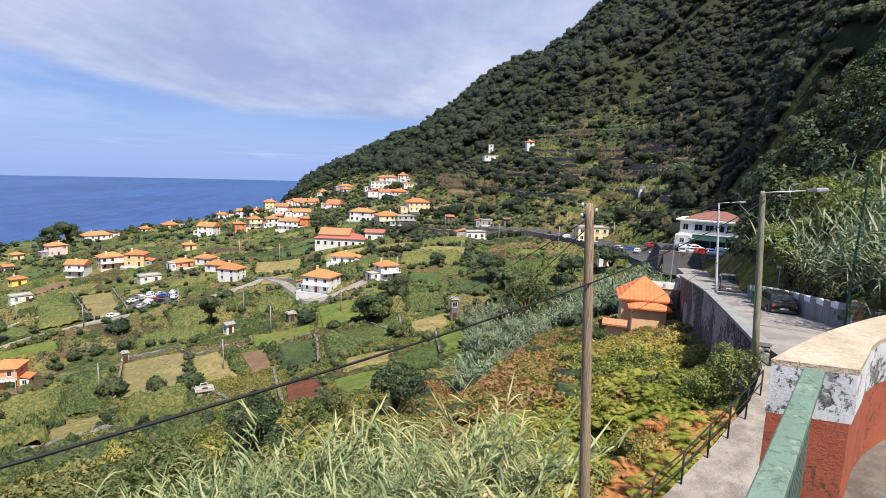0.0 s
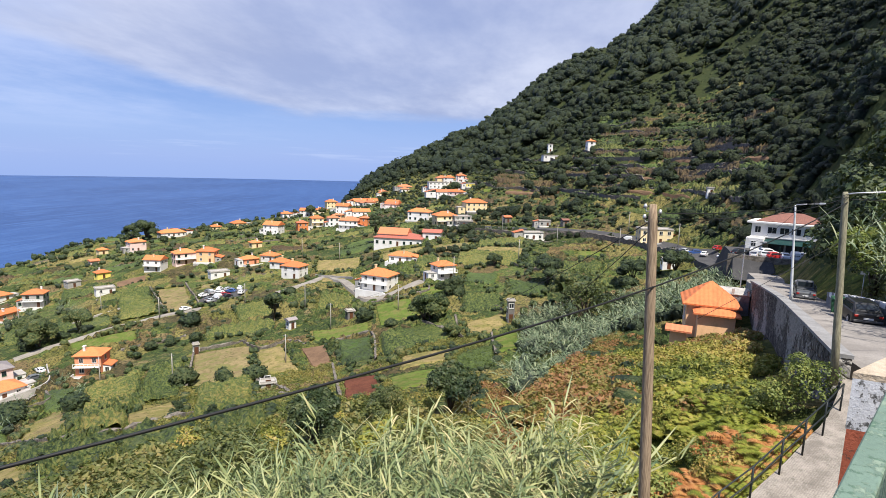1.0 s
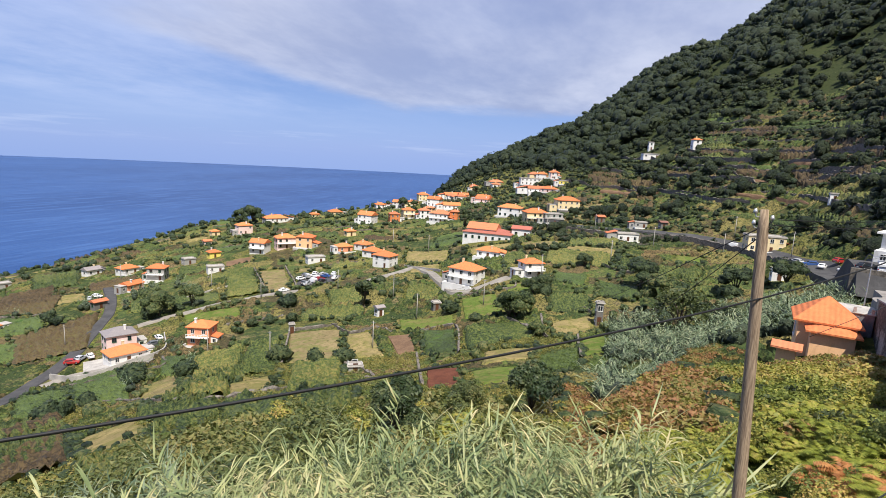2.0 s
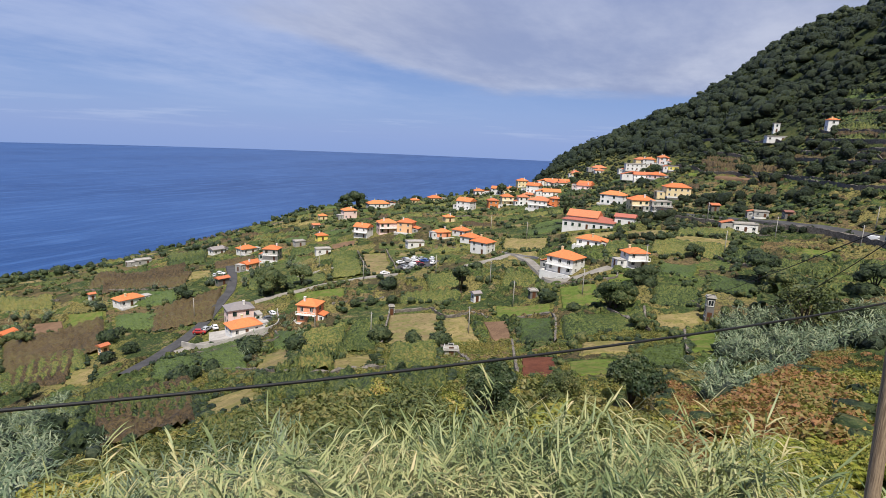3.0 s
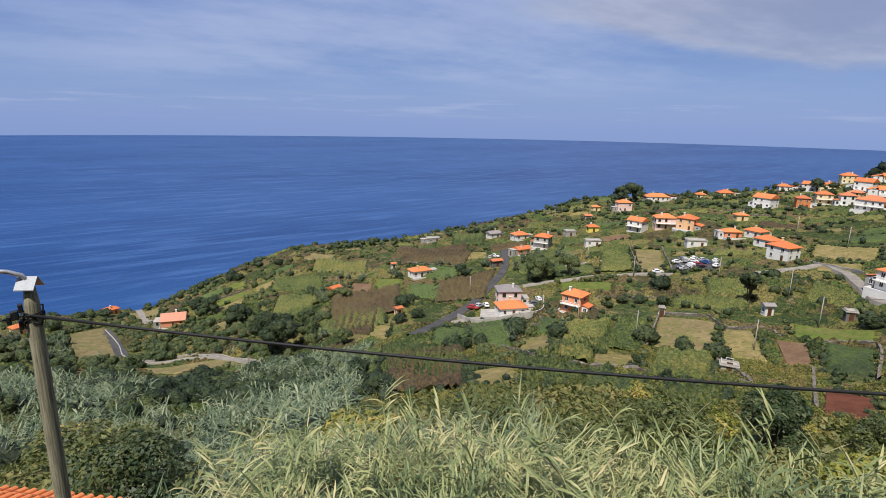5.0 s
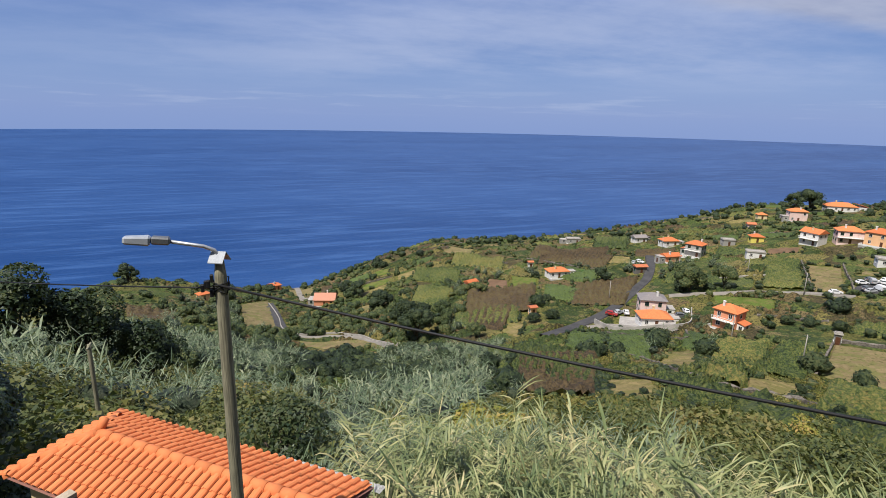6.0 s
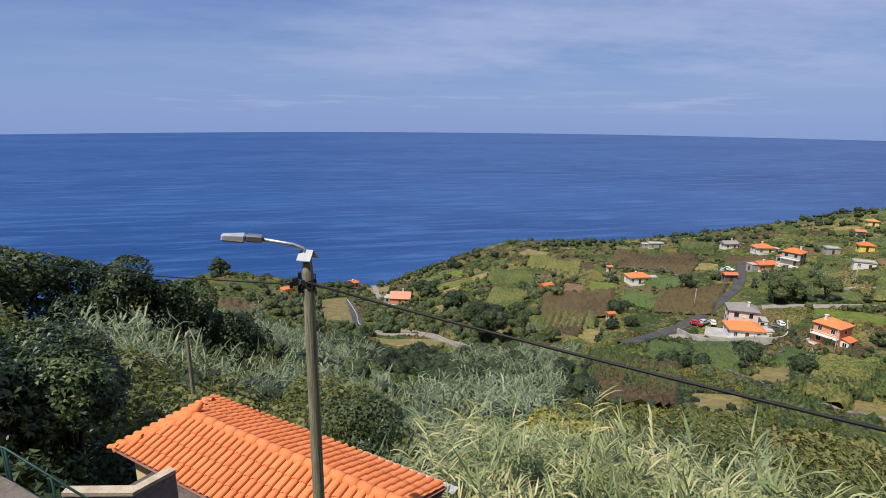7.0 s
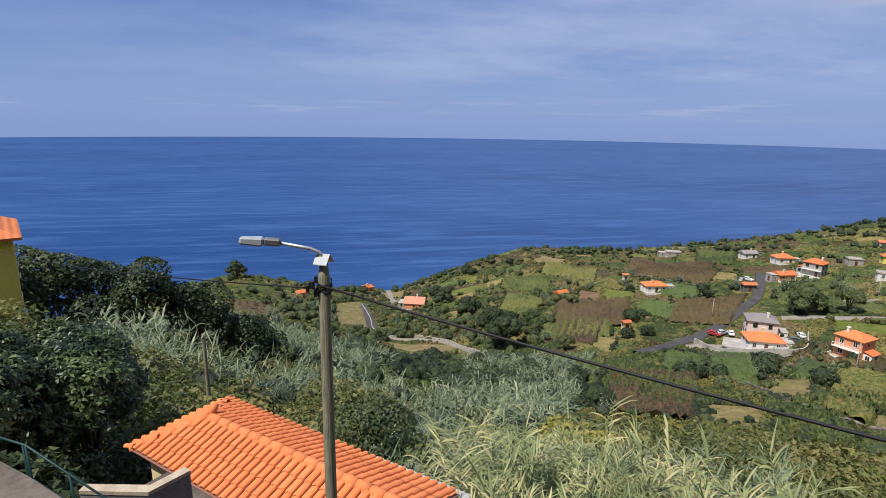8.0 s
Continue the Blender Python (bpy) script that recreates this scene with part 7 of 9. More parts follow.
    # ridge and hip tiles
    def caps(a, b):
        way = b - a
        long = way.length
        way.normalize()
        k = int(long / 0.34)
        side = way.cross(Vector((0, 0, 1))).normalized()
        up = side.cross(way)
        for i in range(k):
            bm = bmesh.new()
            rr = []
            for t, r in ((0.0, 0.115), (0.40, 0.13)):
                rr.append([bm.verts.new(a + way * (i * 0.34 + t) + side * (r * math.cos(math.pi * q / 8)) + up * (r * math.sin(math.pi * q / 8) - 0.02)) for q in range(9)])
                rr.append([bm.verts.new(v.co - (v.co - (a + way * (i * 0.34 + t))) * 0.14) for v in rr[-1]])
            for q in range(8):
                for x, y in ((0, 2), (2, 3), (1, 0)):
                    fc = bm.faces.new((rr[x][q], rr[x][q + 1], rr[y][q + 1], rr[y][q]))
                    fc.smooth = x == 0
            part("ridge_tile", bm, TILE_MAT, roof)
    caps(loc(0, 0, 0.0), loc(ridge, 0, 0.0))
    caps(loc(-0.05, 0, 0), loc(-run, half, -rise))
    caps(loc(-0.05, 0, 0), loc(-run, -half, -rise))
    knob = tube(bmesh.new(), [loc(-0.05, -0.02, 0.0), loc(-0.02, -0.12, 0.18), loc(0, -0.2, 0.26)], (0.1, 0.09, 0.06), 10)
    part("finial", knob, TILE_MAT, roof, "upright clay ridge end")
    CLEAR.append((apex.x + 0.69 * 2.4, apex.y + 0.72 * 2.4, 3.6))


tiled_house()


def yard_walls():
    wall = thing("yard_wall", (0, 0, EYE), "grey yard wall with a cream coping beside the tiled roof", "wall")
    line = [(-7.8, -3.8), (-7.6, -2.83), (-8.0, -2.4)]
    z = -5.32
    cols = ribbon(np.array(line), (0.065, -0.065, 0.078, -0.078))
    cols[1, :2] += (cols[1, :2] - np.array(line)[1]) * 0.12
    cols[1, 2:] += (cols[1, 2:] - np.array(line)[1]) * 0.12
    cut = lambda k: [tuple(c) for c in cols[:, k]]
    part("panel", plan_solid(bmesh.new(), cut(0), cut(1), -9.5, z - 0.06), YARD_GREY, wall)
    part("coping", plan_solid(bmesh.new(), cut(2), cut(3), z - 0.06, z), COPING, wall, "worn beige coping")
    lip = [(-11.38, -3.48), (-8.12, -0.07), (-7.9, -0.28), (-11.16, -3.69)]
    mesh_object("pavement", slab(bmesh.new(), [lip[3], lip[2], (-5.95, -2.15), (-9.21, -5.55)], EYE - 10.5, EYE + -7.42), LANDING, "grey flat yard roof beside the tiled roof", "roof")
    mesh_object("trim", slab(bmesh.new(), lip, EYE - 10.5, EYE + -7.42 + 0.03), TAR, "dark tarred strip between the roofs", "trim")
    # the top of the steps beside the terrace, with a dark green handrail
    mesh_object("pavement", slab(bmesh.new(), [(-4.26, -2.61), (-4.02, -2.30), (-3.71, -1.94), (-3.1, -1.35), (-2.0, -2.2), (-2.3, -4.4), (-5.6, -4.4)], EYE - 9, EYE - 2.6), LANDING, "worn concrete landing beside the terrace", "pavement")
    rail = thing("handrail", (0, 0, EYE), "dark green pipe handrail going down beside the landing", "railing")
    rail_line = [Vector((-5.75, -3.9, -3.05)), Vector((-5.47, -3.32, -3.08)), Vector((-5.22, -2.96, -3.05)), Vector((-5.02, -2.26, -3.57)), Vector((-4.85, -1.6, -4.05))]
    for lift in (0.0, -0.36):
        part("rail", tube(bmesh.new(), [c + Vector((0, 0, lift)) for c in rail_line], [0.012] * 5, 8), GREEN_IRON, rail)
    for i, t in ((1, 0.9), (2, 0.0), (2, 0.55), (3, 0.1), (3, 0.8)):
        c = rail_line[i].lerp(rail_line[i + 1], t)
        part("post", tube(bmesh.new(), [c, c - Vector((0, 0, 1.2))], (0.013, 0.013), 8), GREEN_IRON, rail)
    mesh_object("pavement", slab(bmesh.new(), [(-6.2, -4.2), (-5.6, -2.2), (-5.1, -1.0), (-4.3, -1.0), (-4.3, -4.2)], EYE - 9.5, EYE - 4.6), LANDING, "worn concrete steps going down", "pavement")
    shelter = thing("sheet_roof", (0, 0, EYE), "white corrugated sheet roof behind the tiled roof", "roof")
    bm = bmesh.new()
    q = [Vector((-11.35, 0.55, -7.85)), Vector((-9.6, 2.45, -7.85))]
    way, out = (q[1] - q[0]), Vector((-0.75, 0.66, 0))
    rows = []
    for i in range(41):
        c = q[0] + way * (i / 40) + Vector((0, 0, 0.02 * (i % 2)))
        rows.append([bm.verts.new(c), bm.verts.new(c + out * 0.32 + Vector((0, 0, -0.05)))])
    for r, s in zip(rows, rows[1:]):
        bm.faces.new((r[0], s[0], s[1], r[1]))
    geo = bmesh.ops.solidify(bm, geom=bm.faces[:], thickness=0.03)
    part("sheet", bm, WALLS["white"], shelter)
    part("support", boxed(-10.8, -10.7, 1.45, 1.55, -12, -7.9), WALL_GREY, shelter)


yard_walls()

# ---- the long red-roofed building and parked cars in the village ----


house(-45.5, 249.9, 22.5, 12.0, 1, -4, "white", "red", "hip", "wide white farm hall with a broad dull red roof", storey=3.5, sink=4, chimney=False, rise=2.0, category="hall", group="")
house(-48.5, 251.0, 13.5, 9.0, 1, -4, "white", "old", "gable", "raised middle of the farm hall under a clay gable roof", storey=5.4, sink=4, chimney=False, rise=2.6, category="hall", group="")
house(-30.6, 252.0, 8.4, 7.0, 1, -2, "white", "red", "gable", "low white wing of the farm hall with a dull red roof", storey=3.6, sink=4, chimney=False, rise=1.2, category="hall", group="")
car(-113.7, 196.6, float(ground(-113.7, 196.6)) + 0.5, 67, "white", "small white car parked in the village", van=False, group="parked village cars", category="car")
car(-112.3, 199.6, float(ground(-112.3, 199.6)) + 0.5, 134, "silver", "small silver van parked in the village", van=True, group="parked village cars", category="van")
car(-109.5, 201.1, float(ground(-109.5, 201.1)) + 0.5, 21, "white", "small white car parked in the village", van=False, group="parked village cars", category="car")
car(-109.4, 192.2, float(ground(-109.4, 192.2)) + 0.5, 88, "grey", "small grey car parked in the village", van=False, group="parked village cars", category="car")
car(-106.5, 193.8, float(ground(-106.5, 193.8)) + 0.5, 155, "white", "small white van parked in the village", van=True, group="parked village cars", category="van")
car(-104.5, 195.9, float(ground(-104.5, 195.9)) + 0.5, 42, "red", "small red car parked in the village", van=False, group="parked village cars", category="car")
car(-99.3, 198.2, float(ground(-99.3, 198.2)) + 0.5, 109, "silver", "small silver van parked in the village", van=True, group="parked village cars", category="van")
car(-104.1, 200.2, float(ground(-104.1, 200.2)) + 0.5, 176, "blue", "small blue car parked in the village", van=False, group="parked village cars", category="car")
for cx, cy, ct, cc in ((-114.4, 201.8, 80, "grey"), (-111.0, 204.0, 95, "white"), (-106.8, 203.2, 70, "silver"), (-102.0, 203.4, 100, "white"), (-107.2, 190.6, 85, "silver"), (-101.8, 192.8, 75, "black"), (-97.6, 195.6, 95, "white")):
    car(cx, cy, float(ground(cx, cy)) + 0.4, ct, cc, f"small {cc} car parked in the village", group="parked village cars", category="car")
for cx, cy, ct, cc in ((-141.5, 122.4, 150, "white"), (-125.5, 130.6, 60, "grey")):
    car(cx, cy, float(ground(cx, cy)) + 0.4, ct, cc, f"small {cc} car parked beside the pink house", group="parked village cars", category="car")
car(-112.3, 181.7, float(ground(-112.3, 181.7)) + 0.5, 63, "white", "small white car parked in the village", van=False, group="parked village cars", category="car")
car(-194.7, 169.6, float(ground(-194.7, 169.6)) + 0.5, 130, "silver", "small silver car parked in the village", van=False, group="parked village cars", category="car")
car(-194.1, 172.5, float(ground(-194.1, 172.5)) + 0.5, 17, "white", "small white car parked in the village", van=False, group="parked village cars", category="car")
car(-187.1, 167.9, float(ground(-187.1, 167.9)) + 0.5, 84, "grey", "small grey car parked in the village", van=False, group="parked village cars", category="car")
car(-128.2, 135.2, float(ground(-128.2, 135.2)) + 0.5, 151, "white", "small white car parked in the village", van=False, group="parked village cars", category="car")
car(-143.0, 117.5, float(ground(-143.0, 117.5)) + 0.5, 38, "red", "small red car parked in the village", van=False, group="parked village cars", category="car")
car(-142.9, 120.3, float(ground(-142.9, 120.3)) + 0.5, 105, "silver", "small silver car parked in the village", van=False, group="parked village cars", category="car")
car(61.4, 174.8, float(ground(61.4, 174.8)) + 0.5, 172, "blue", "small blue car parked in the village", van=False, group="parked village cars", category="car")
car(62.0, 168.4, float(ground(62.0, 168.4)) + 0.5, 59, "white", "small white car parked in the village", van=False, group="parked village cars", category="car")
car(60.6, 183.7, float(ground(60.6, 183.7)) + 0.5, 126, "silver", "small silver car parked in the village", van=False, group="parked village cars", category="car")
car(62.9, 156.1, float(ground(62.9, 156.1)) + 0.5, 13, "white", "small white car parked in the village", van=False, group="parked village cars", category="car")
car(55.3, 132.0, float(ground(55.3, 132.0)) + 0.5, 80, "grey", "small grey car parked in the village", van=False, group="parked village cars", category="car")
car(52.1, 225.2, float(ground(52.1, 225.2)) + 0.5, 147, "white", "small white van parked in the village", van=True, group="parked village cars", category="van")
car(65.6, 167.8, float(ground(65.6, 167.8)) + 0.5, 34, "red", "small red car parked in the village", van=False, group="parked village cars", category="car")


# ---- plants ----
def leaf_cards(rng, count, size, shell=0.55, squash=0.85, long=1.4, droop=0.0, corners=4, lobes=None):
    """A crown of pointed leaf pieces, about one metre in radius, around the origin."""
    way = rng.normal(size=(count, 3))
    way /= np.linalg.norm(way, axis=1)[:, None]
    way[:, 2] = np.where(way[:, 2] < -0.45, -way[:, 2], way[:, 2])
    if lobes is None:
        lobes = rng.normal(size=(7, 3))
        lobes /= np.linalg.norm(lobes, axis=1)[:, None]
    swell = 0.72 + 0.33 * np.max(way @ lobes.T, axis=1) ** 3
    mid = way * (swell * (shell + (1 - shell) * rng.random(count) ** 0.5))[:, None]
    mid[:, 2] *= squash
    normal = way + 0.5 * rng.normal(size=(count, 3)) + np.array([0, 0, 0.4])
    normal /= np.linalg.norm(normal, axis=1)[:, None]
    side = np.cross(normal, rng.normal(size=(count, 3)))
    side /= np.linalg.norm(side, axis=1)[:, None] + 1e-9
    other = np.cross(normal, side)
    s = size * (0.6 + 0.8 * rng.random(count))[:, None]
    a, b = side * s * long / 2, other * s / 2
    bend = -normal * s * 0.25
    sag = np.array([0, 0, -droop]) * s
    if corners == 3:
        verts = np.stack([mid - a, mid - b * 0.8 + a * 0.4 + bend, mid + b * 1.3 + a * 0.5], 1).reshape(-1, 3)
    else:
        verts = np.stack([mid - a + bend, mid - b * 0.9, mid + a + bend + sag, mid + b * 1.1], 1).reshape(-1, 3)
    return verts, np.arange(count * corners).reshape(-1, corners)


def lump(rng, sides, rings, cards=0, card=0.2, low=0.78):
    """A solid lobed clump of foliage one metre in radius, with loose leaf pieces standing out of it."""
    lobes = rng.normal(size=(8, 3))
    lobes[:, 2] = np.abs(lobes[:, 2]) * 0.8
    lobes /= np.linalg.norm(lobes, axis=1)[:, None]
    way = [(0, 0, 1)]
    for i in range(rings):
        th = math.pi * low * (i + 1) / rings
        for j in range(sides):
            a = 2 * math.pi * (j + 0.5 * (i % 2)) / sides + rng.normal() * 0.12
            way.append((math.sin(th) * math.cos(a), math.sin(th) * math.sin(a), math.cos(th)))
    way = np.array(way)
    swell = 0.55 + 0.4 * np.max(way @ lobes.T, axis=1) ** 4 + 0.07 * rng.normal(size=len(way))
    verts = way * swell[:, None]
    verts[:, 2] *= 0.9
    faces = [(0, 1 + j, 1 + (j + 1) % sides) for j in range(sides)]
    for i in range(rings - 1):
        for j in range(sides):
            a, b = 1 + i * sides + j, 1 + i * sides + (j + 1) % sides
            faces += [(a, a + sides, b), (b, a + sides, b + sides)]
    faces = np.array(faces)
    if cards:
        cv, cf = leaf_cards(rng, cards, card, 0.8, corners=3, lobes=lobes)
        verts, faces = np.concatenate([verts, cv]), np.concatenate([faces, cf + len(verts)])
    return verts, faces


def scatter(name, templates, at, size, mat, label, category, tilt=0.0, kind="stuff", stretch=None):
    """One mesh that holds many plants: each spot takes a template, a size, a turn and a lean."""
    rng = np.random.default_rng(len(at) + 7)
    at, size = np.asarray(at, float), np.asarray(size, float)
    pick = rng.integers(0, len(templates), len(at))
    all_v, all_f, base = [], [], 0
    for k, (tv, tf) in enumerate(templates):
        p, s = at[pick == k], size[pick == k]
        if not len(p):
            continue
        a = rng.uniform(0, 2 * math.pi, len(p))
        c, q = np.cos(a), np.sin(a)
        lx, ly = tilt * rng.normal(size=len(p)), tilt * rng.normal(size=len(p))
        v = np.empty((len(p), len(tv), 3), np.float32)
        v[..., 0] = c[:, None] * tv[:, 0] - q[:, None] * tv[:, 1] + lx[:, None] * tv[:, 2]
        v[..., 1] = q[:, None] * tv[:, 0] + c[:, None] * tv[:, 1] + ly[:, None] * tv[:, 2]
        v[..., 2] = tv[:, 2] * (1.0 if stretch is None else rng.uniform(*stretch, len(p))[:, None])
        v = v * s[:, None, None] + p[:, None, :]
        all_v.append(v.reshape(-1, 3))
        all_f.append((tf[None] + (np.arange(len(p)) * len(tv))[:, None, None] + base).reshape(-1, tf.shape[1]))
        base += len(p) * len(tv)
    ob = np_mesh(name, np.concatenate(all_v), np.concatenate(all_f), mat, True)
    return tagged(ob, label, category, kind=kind)


def inside(x, y, corners):
    ok, n = np.zeros(len(x), bool), len(corners)
    for i in range(n):
        (x1, y1), (x2, y2) = corners[i], corners[(i + 1) % n]
        cross = (y1 > y) != (y2 > y)
        ok ^= cross & (x < (x2 - x1) * (y - y1) / (y2 - y1 + 1e-12) + x1)
    return ok


def open_ground(x, y, margin=0.0, fields=True):
    """True where nothing but plants stands."""
    ok = np.ones(len(x), bool)
    for cx, cy, r in CLEAR:
        ok &= (x - cx) ** 2 + (y - cy) ** 2 > (r + margin) ** 2
    for line, w in ROADS:
        near = np.full(len(x), 1e9)
        for px, py in line:
            near = np.minimum(near, (x - px) ** 2 + (y - py) ** 2)
        ok &= near > (w + margin) ** 2
    if fields:
        for kind, corners in FIELDS:
            ok &= ~inside(x, y, corners)
    return ok


def spots(count, yaws, dists, seed, patch=None, keep=0.0, margin=0.5, fields=True, power=0.5):
    """Random open places in a sector of the hillside, perhaps in patches of a given size."""
    rng = np.random.default_rng(seed)
    a = np.radians(rng.uniform(*yaws, count))
    r0, r1 = dists
    r = (r0 ** (1 / power) + rng.random(count) * (r1 ** (1 / power) - r0 ** (1 / power))) ** power
    x, y = -np.sin(a) * r, np.cos(a) * r
    ok = open_ground(x, y, margin, fields)
    if patch:
        ok &= bumps(x, y, patch, seed) + 0.5 * bumps(x, y, patch / 3, seed + 1) > keep
    x, y = x[ok], y[ok]
    z = ground(x, y)
    dry = z > 6
    return np.stack([x[dry], y[dry], z[dry]], 1)


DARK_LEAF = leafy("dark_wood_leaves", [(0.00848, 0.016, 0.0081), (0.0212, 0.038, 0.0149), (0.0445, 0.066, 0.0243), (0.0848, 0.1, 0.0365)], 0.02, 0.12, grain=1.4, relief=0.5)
# laurel tones darkened to carry the cloud shade over the mountain
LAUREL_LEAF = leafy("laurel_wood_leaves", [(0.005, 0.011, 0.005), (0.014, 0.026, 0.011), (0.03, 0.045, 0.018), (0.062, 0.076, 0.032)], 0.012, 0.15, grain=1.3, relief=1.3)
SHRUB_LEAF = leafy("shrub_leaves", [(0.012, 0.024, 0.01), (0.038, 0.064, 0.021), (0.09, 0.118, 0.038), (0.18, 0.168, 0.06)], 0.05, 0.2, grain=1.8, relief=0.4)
VINE_LEAF = leafy("vine_leaves", [(0.02, 0.034, 0.012), (0.065, 0.1, 0.025), (0.15, 0.17, 0.042), (0.27, 0.22, 0.065)], 0.05, 0.2, grain=2.2, relief=0.35)
CROP_LEAF = leafy("vegetable_leaves", [(0.0385, 0.05, 0.0208), (0.077, 0.115, 0.0286), (0.143, 0.19, 0.0455)], 0.05, 0.2, grain=2.4, relief=0.3)
BROWN_LEAF = leafy("withering_vine_leaves", [(0.028, 0.024, 0.014), (0.075, 0.052, 0.026), (0.13, 0.085, 0.038), (0.12, 0.11, 0.035)], 0.06, 0.15, grain=2.2, relief=0.35)
FERN_LEAF = leafy("fern_and_bramble_leaves", [(0.0936, 0.125, 0.024), (0.208, 0.23, 0.0432), (0.333, 0.29, 0.06), (0.437, 0.29, 0.096)], 0.12, 0.3)
RED_LEAF = leafy("rusty_bramble_leaves", [(0.13, 0.15, 0.035), (0.23, 0.19, 0.055), (0.3, 0.14, 0.06), (0.2, 0.1, 0.05)], 0.25, 0.3)
REED_LEAF = leafy("giant_reed_leaves", [(0.07, 0.11, 0.05), (0.19, 0.235, 0.1), (0.35, 0.36, 0.16), (0.55, 0.46, 0.25)], 0.35, 0.25, 0.5)
FAR_REED = leafy("silvery_reed_leaves", [(0.05, 0.08, 0.045), (0.11, 0.155, 0.085), (0.2, 0.24, 0.14), (0.32, 0.34, 0.2)], 0.4, 0.2, 0.5)
DARK_GREEN = leafy("dark_green_bush_leaves", [(0.0403, 0.06, 0.0203), (0.0901, 0.11, 0.0324), (0.164, 0.165, 0.0513), (0.254, 0.205, 0.0743)], 0.12)
REED_SHADE = leafy("reed_bed_shade", [(0.018, 0.028, 0.014), (0.04, 0.058, 0.03), (0.075, 0.09, 0.05)], 0.3, 0.1, grain=3.0, relief=0.3)
NEAR_VINE = leafy("near_vine_leaves", [(0.053, 0.07, 0.0189), (0.117, 0.135, 0.0324), (0.201, 0.19, 0.0486), (0.318, 0.24, 0.0743)], 0.12, 0.3)
NEAR_SHRUB = leafy("near_shrub_leaves", [(0.0265, 0.04, 0.0162), (0.0636, 0.085, 0.027), (0.127, 0.14, 0.0446), (0.212, 0.175, 0.0648)], 0.12)
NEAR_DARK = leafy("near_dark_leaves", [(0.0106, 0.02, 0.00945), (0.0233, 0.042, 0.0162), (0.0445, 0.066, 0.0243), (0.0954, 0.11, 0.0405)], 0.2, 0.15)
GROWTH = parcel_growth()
BARK = surface("grey_bark", (0.13, 0.1, 0.075), (0.06, 0.048, 0.036), 3.0, 30.0, 0.95, 0.8)

rs = np.random.default_rng(11)
CLUMP = [lump(rs, 9, 5, 110, 0.15) for _ in range(10)]
WOODY = [lump(rs, 8, 4, 60, 0.17) for _ in range(10)]
FAR_WOODY = [lump(rs, 6, 3, 22, 0.26) for _ in range(16)]
SPARSE = [lump(rs, 5, 3, 14, 0.27) for _ in range(10)]
DENSE = [leaf_cards(rs, 620, 0.095, corners=3) for _ in range(6)]
HEDGE = [leaf_cards(rs, 230, 0.16, 0.4, 0.6, corners=3) for _ in range(6)]
MIDDLE = [lump(rs, 9, 5, 150, 0.17, 0.6) for _ in range(8)]
FINE = [leaf_cards(rs, 520, 0.135, corners=3) for _ in range(6)]
FINE_TUFT = [leaf_cards(rs, 30, 0.3, 0.3, 0.7, corners=3) for _ in range(8)]


def lifted(p, s, k=0.55):
    q = p.copy()
    q[:, 2] += s * k
    return q


def wood(name, count, yaws, dists, seed, sizes, templates, mat, label, category, patch=None, keep=0.0, power=0.5, margin=1.0, fields=True, floor=6):
    p = spots(count, yaws, dists, seed, patch, keep, margin, fields, power)
    p = p[p[:, 2] > floor]
    s = sizes[0] + (sizes[1] - sizes[0]) * np.random.default_rng(seed + 50).random(len(p)) ** 1.4
    return scatter(name, templates, lifted(p, s), s, mat, label, category, 0.12, stretch=(0.7, 1.35))


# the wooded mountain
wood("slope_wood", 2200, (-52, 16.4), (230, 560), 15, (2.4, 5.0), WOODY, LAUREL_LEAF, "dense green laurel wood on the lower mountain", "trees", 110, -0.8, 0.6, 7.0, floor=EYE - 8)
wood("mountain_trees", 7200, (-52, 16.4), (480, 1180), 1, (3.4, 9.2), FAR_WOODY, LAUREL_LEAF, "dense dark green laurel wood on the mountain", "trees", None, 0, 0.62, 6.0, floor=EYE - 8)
wood("headland_scrub", 1900, (2, 16.8), (400, 760), 16, (0.9, 2.2), SPARSE, LAUREL_LEAF, "green scrub on the headland slope", "bushes", None, 0, 0.6, 5.0)
wood("headland_trees", 900, (5, 16.6), (640, 1180), 12, (4.0, 7.0), SPARSE, LAUREL_LEAF, "green wood on the far headland", "trees", None, 0, 0.6)
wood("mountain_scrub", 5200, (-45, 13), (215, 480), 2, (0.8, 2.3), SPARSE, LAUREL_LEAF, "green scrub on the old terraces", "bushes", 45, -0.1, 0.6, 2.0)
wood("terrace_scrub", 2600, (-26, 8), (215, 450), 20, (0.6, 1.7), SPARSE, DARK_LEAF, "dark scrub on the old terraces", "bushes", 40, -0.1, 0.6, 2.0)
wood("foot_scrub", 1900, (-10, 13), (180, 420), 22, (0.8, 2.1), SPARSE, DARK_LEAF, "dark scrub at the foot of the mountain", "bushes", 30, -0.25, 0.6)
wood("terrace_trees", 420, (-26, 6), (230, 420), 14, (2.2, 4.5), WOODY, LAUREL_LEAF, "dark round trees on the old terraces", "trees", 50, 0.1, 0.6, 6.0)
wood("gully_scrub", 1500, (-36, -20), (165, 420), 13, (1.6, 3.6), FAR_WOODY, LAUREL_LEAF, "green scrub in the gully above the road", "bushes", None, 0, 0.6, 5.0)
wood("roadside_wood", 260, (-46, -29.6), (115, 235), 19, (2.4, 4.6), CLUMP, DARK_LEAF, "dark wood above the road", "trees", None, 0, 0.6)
wood("roadside_trees", 130, (-46, -29.6), (58, 118), 3, (2.0, 4.0), FINE, NEAR_DARK, "dark trees above the road", "trees", None, 0, 0.6)
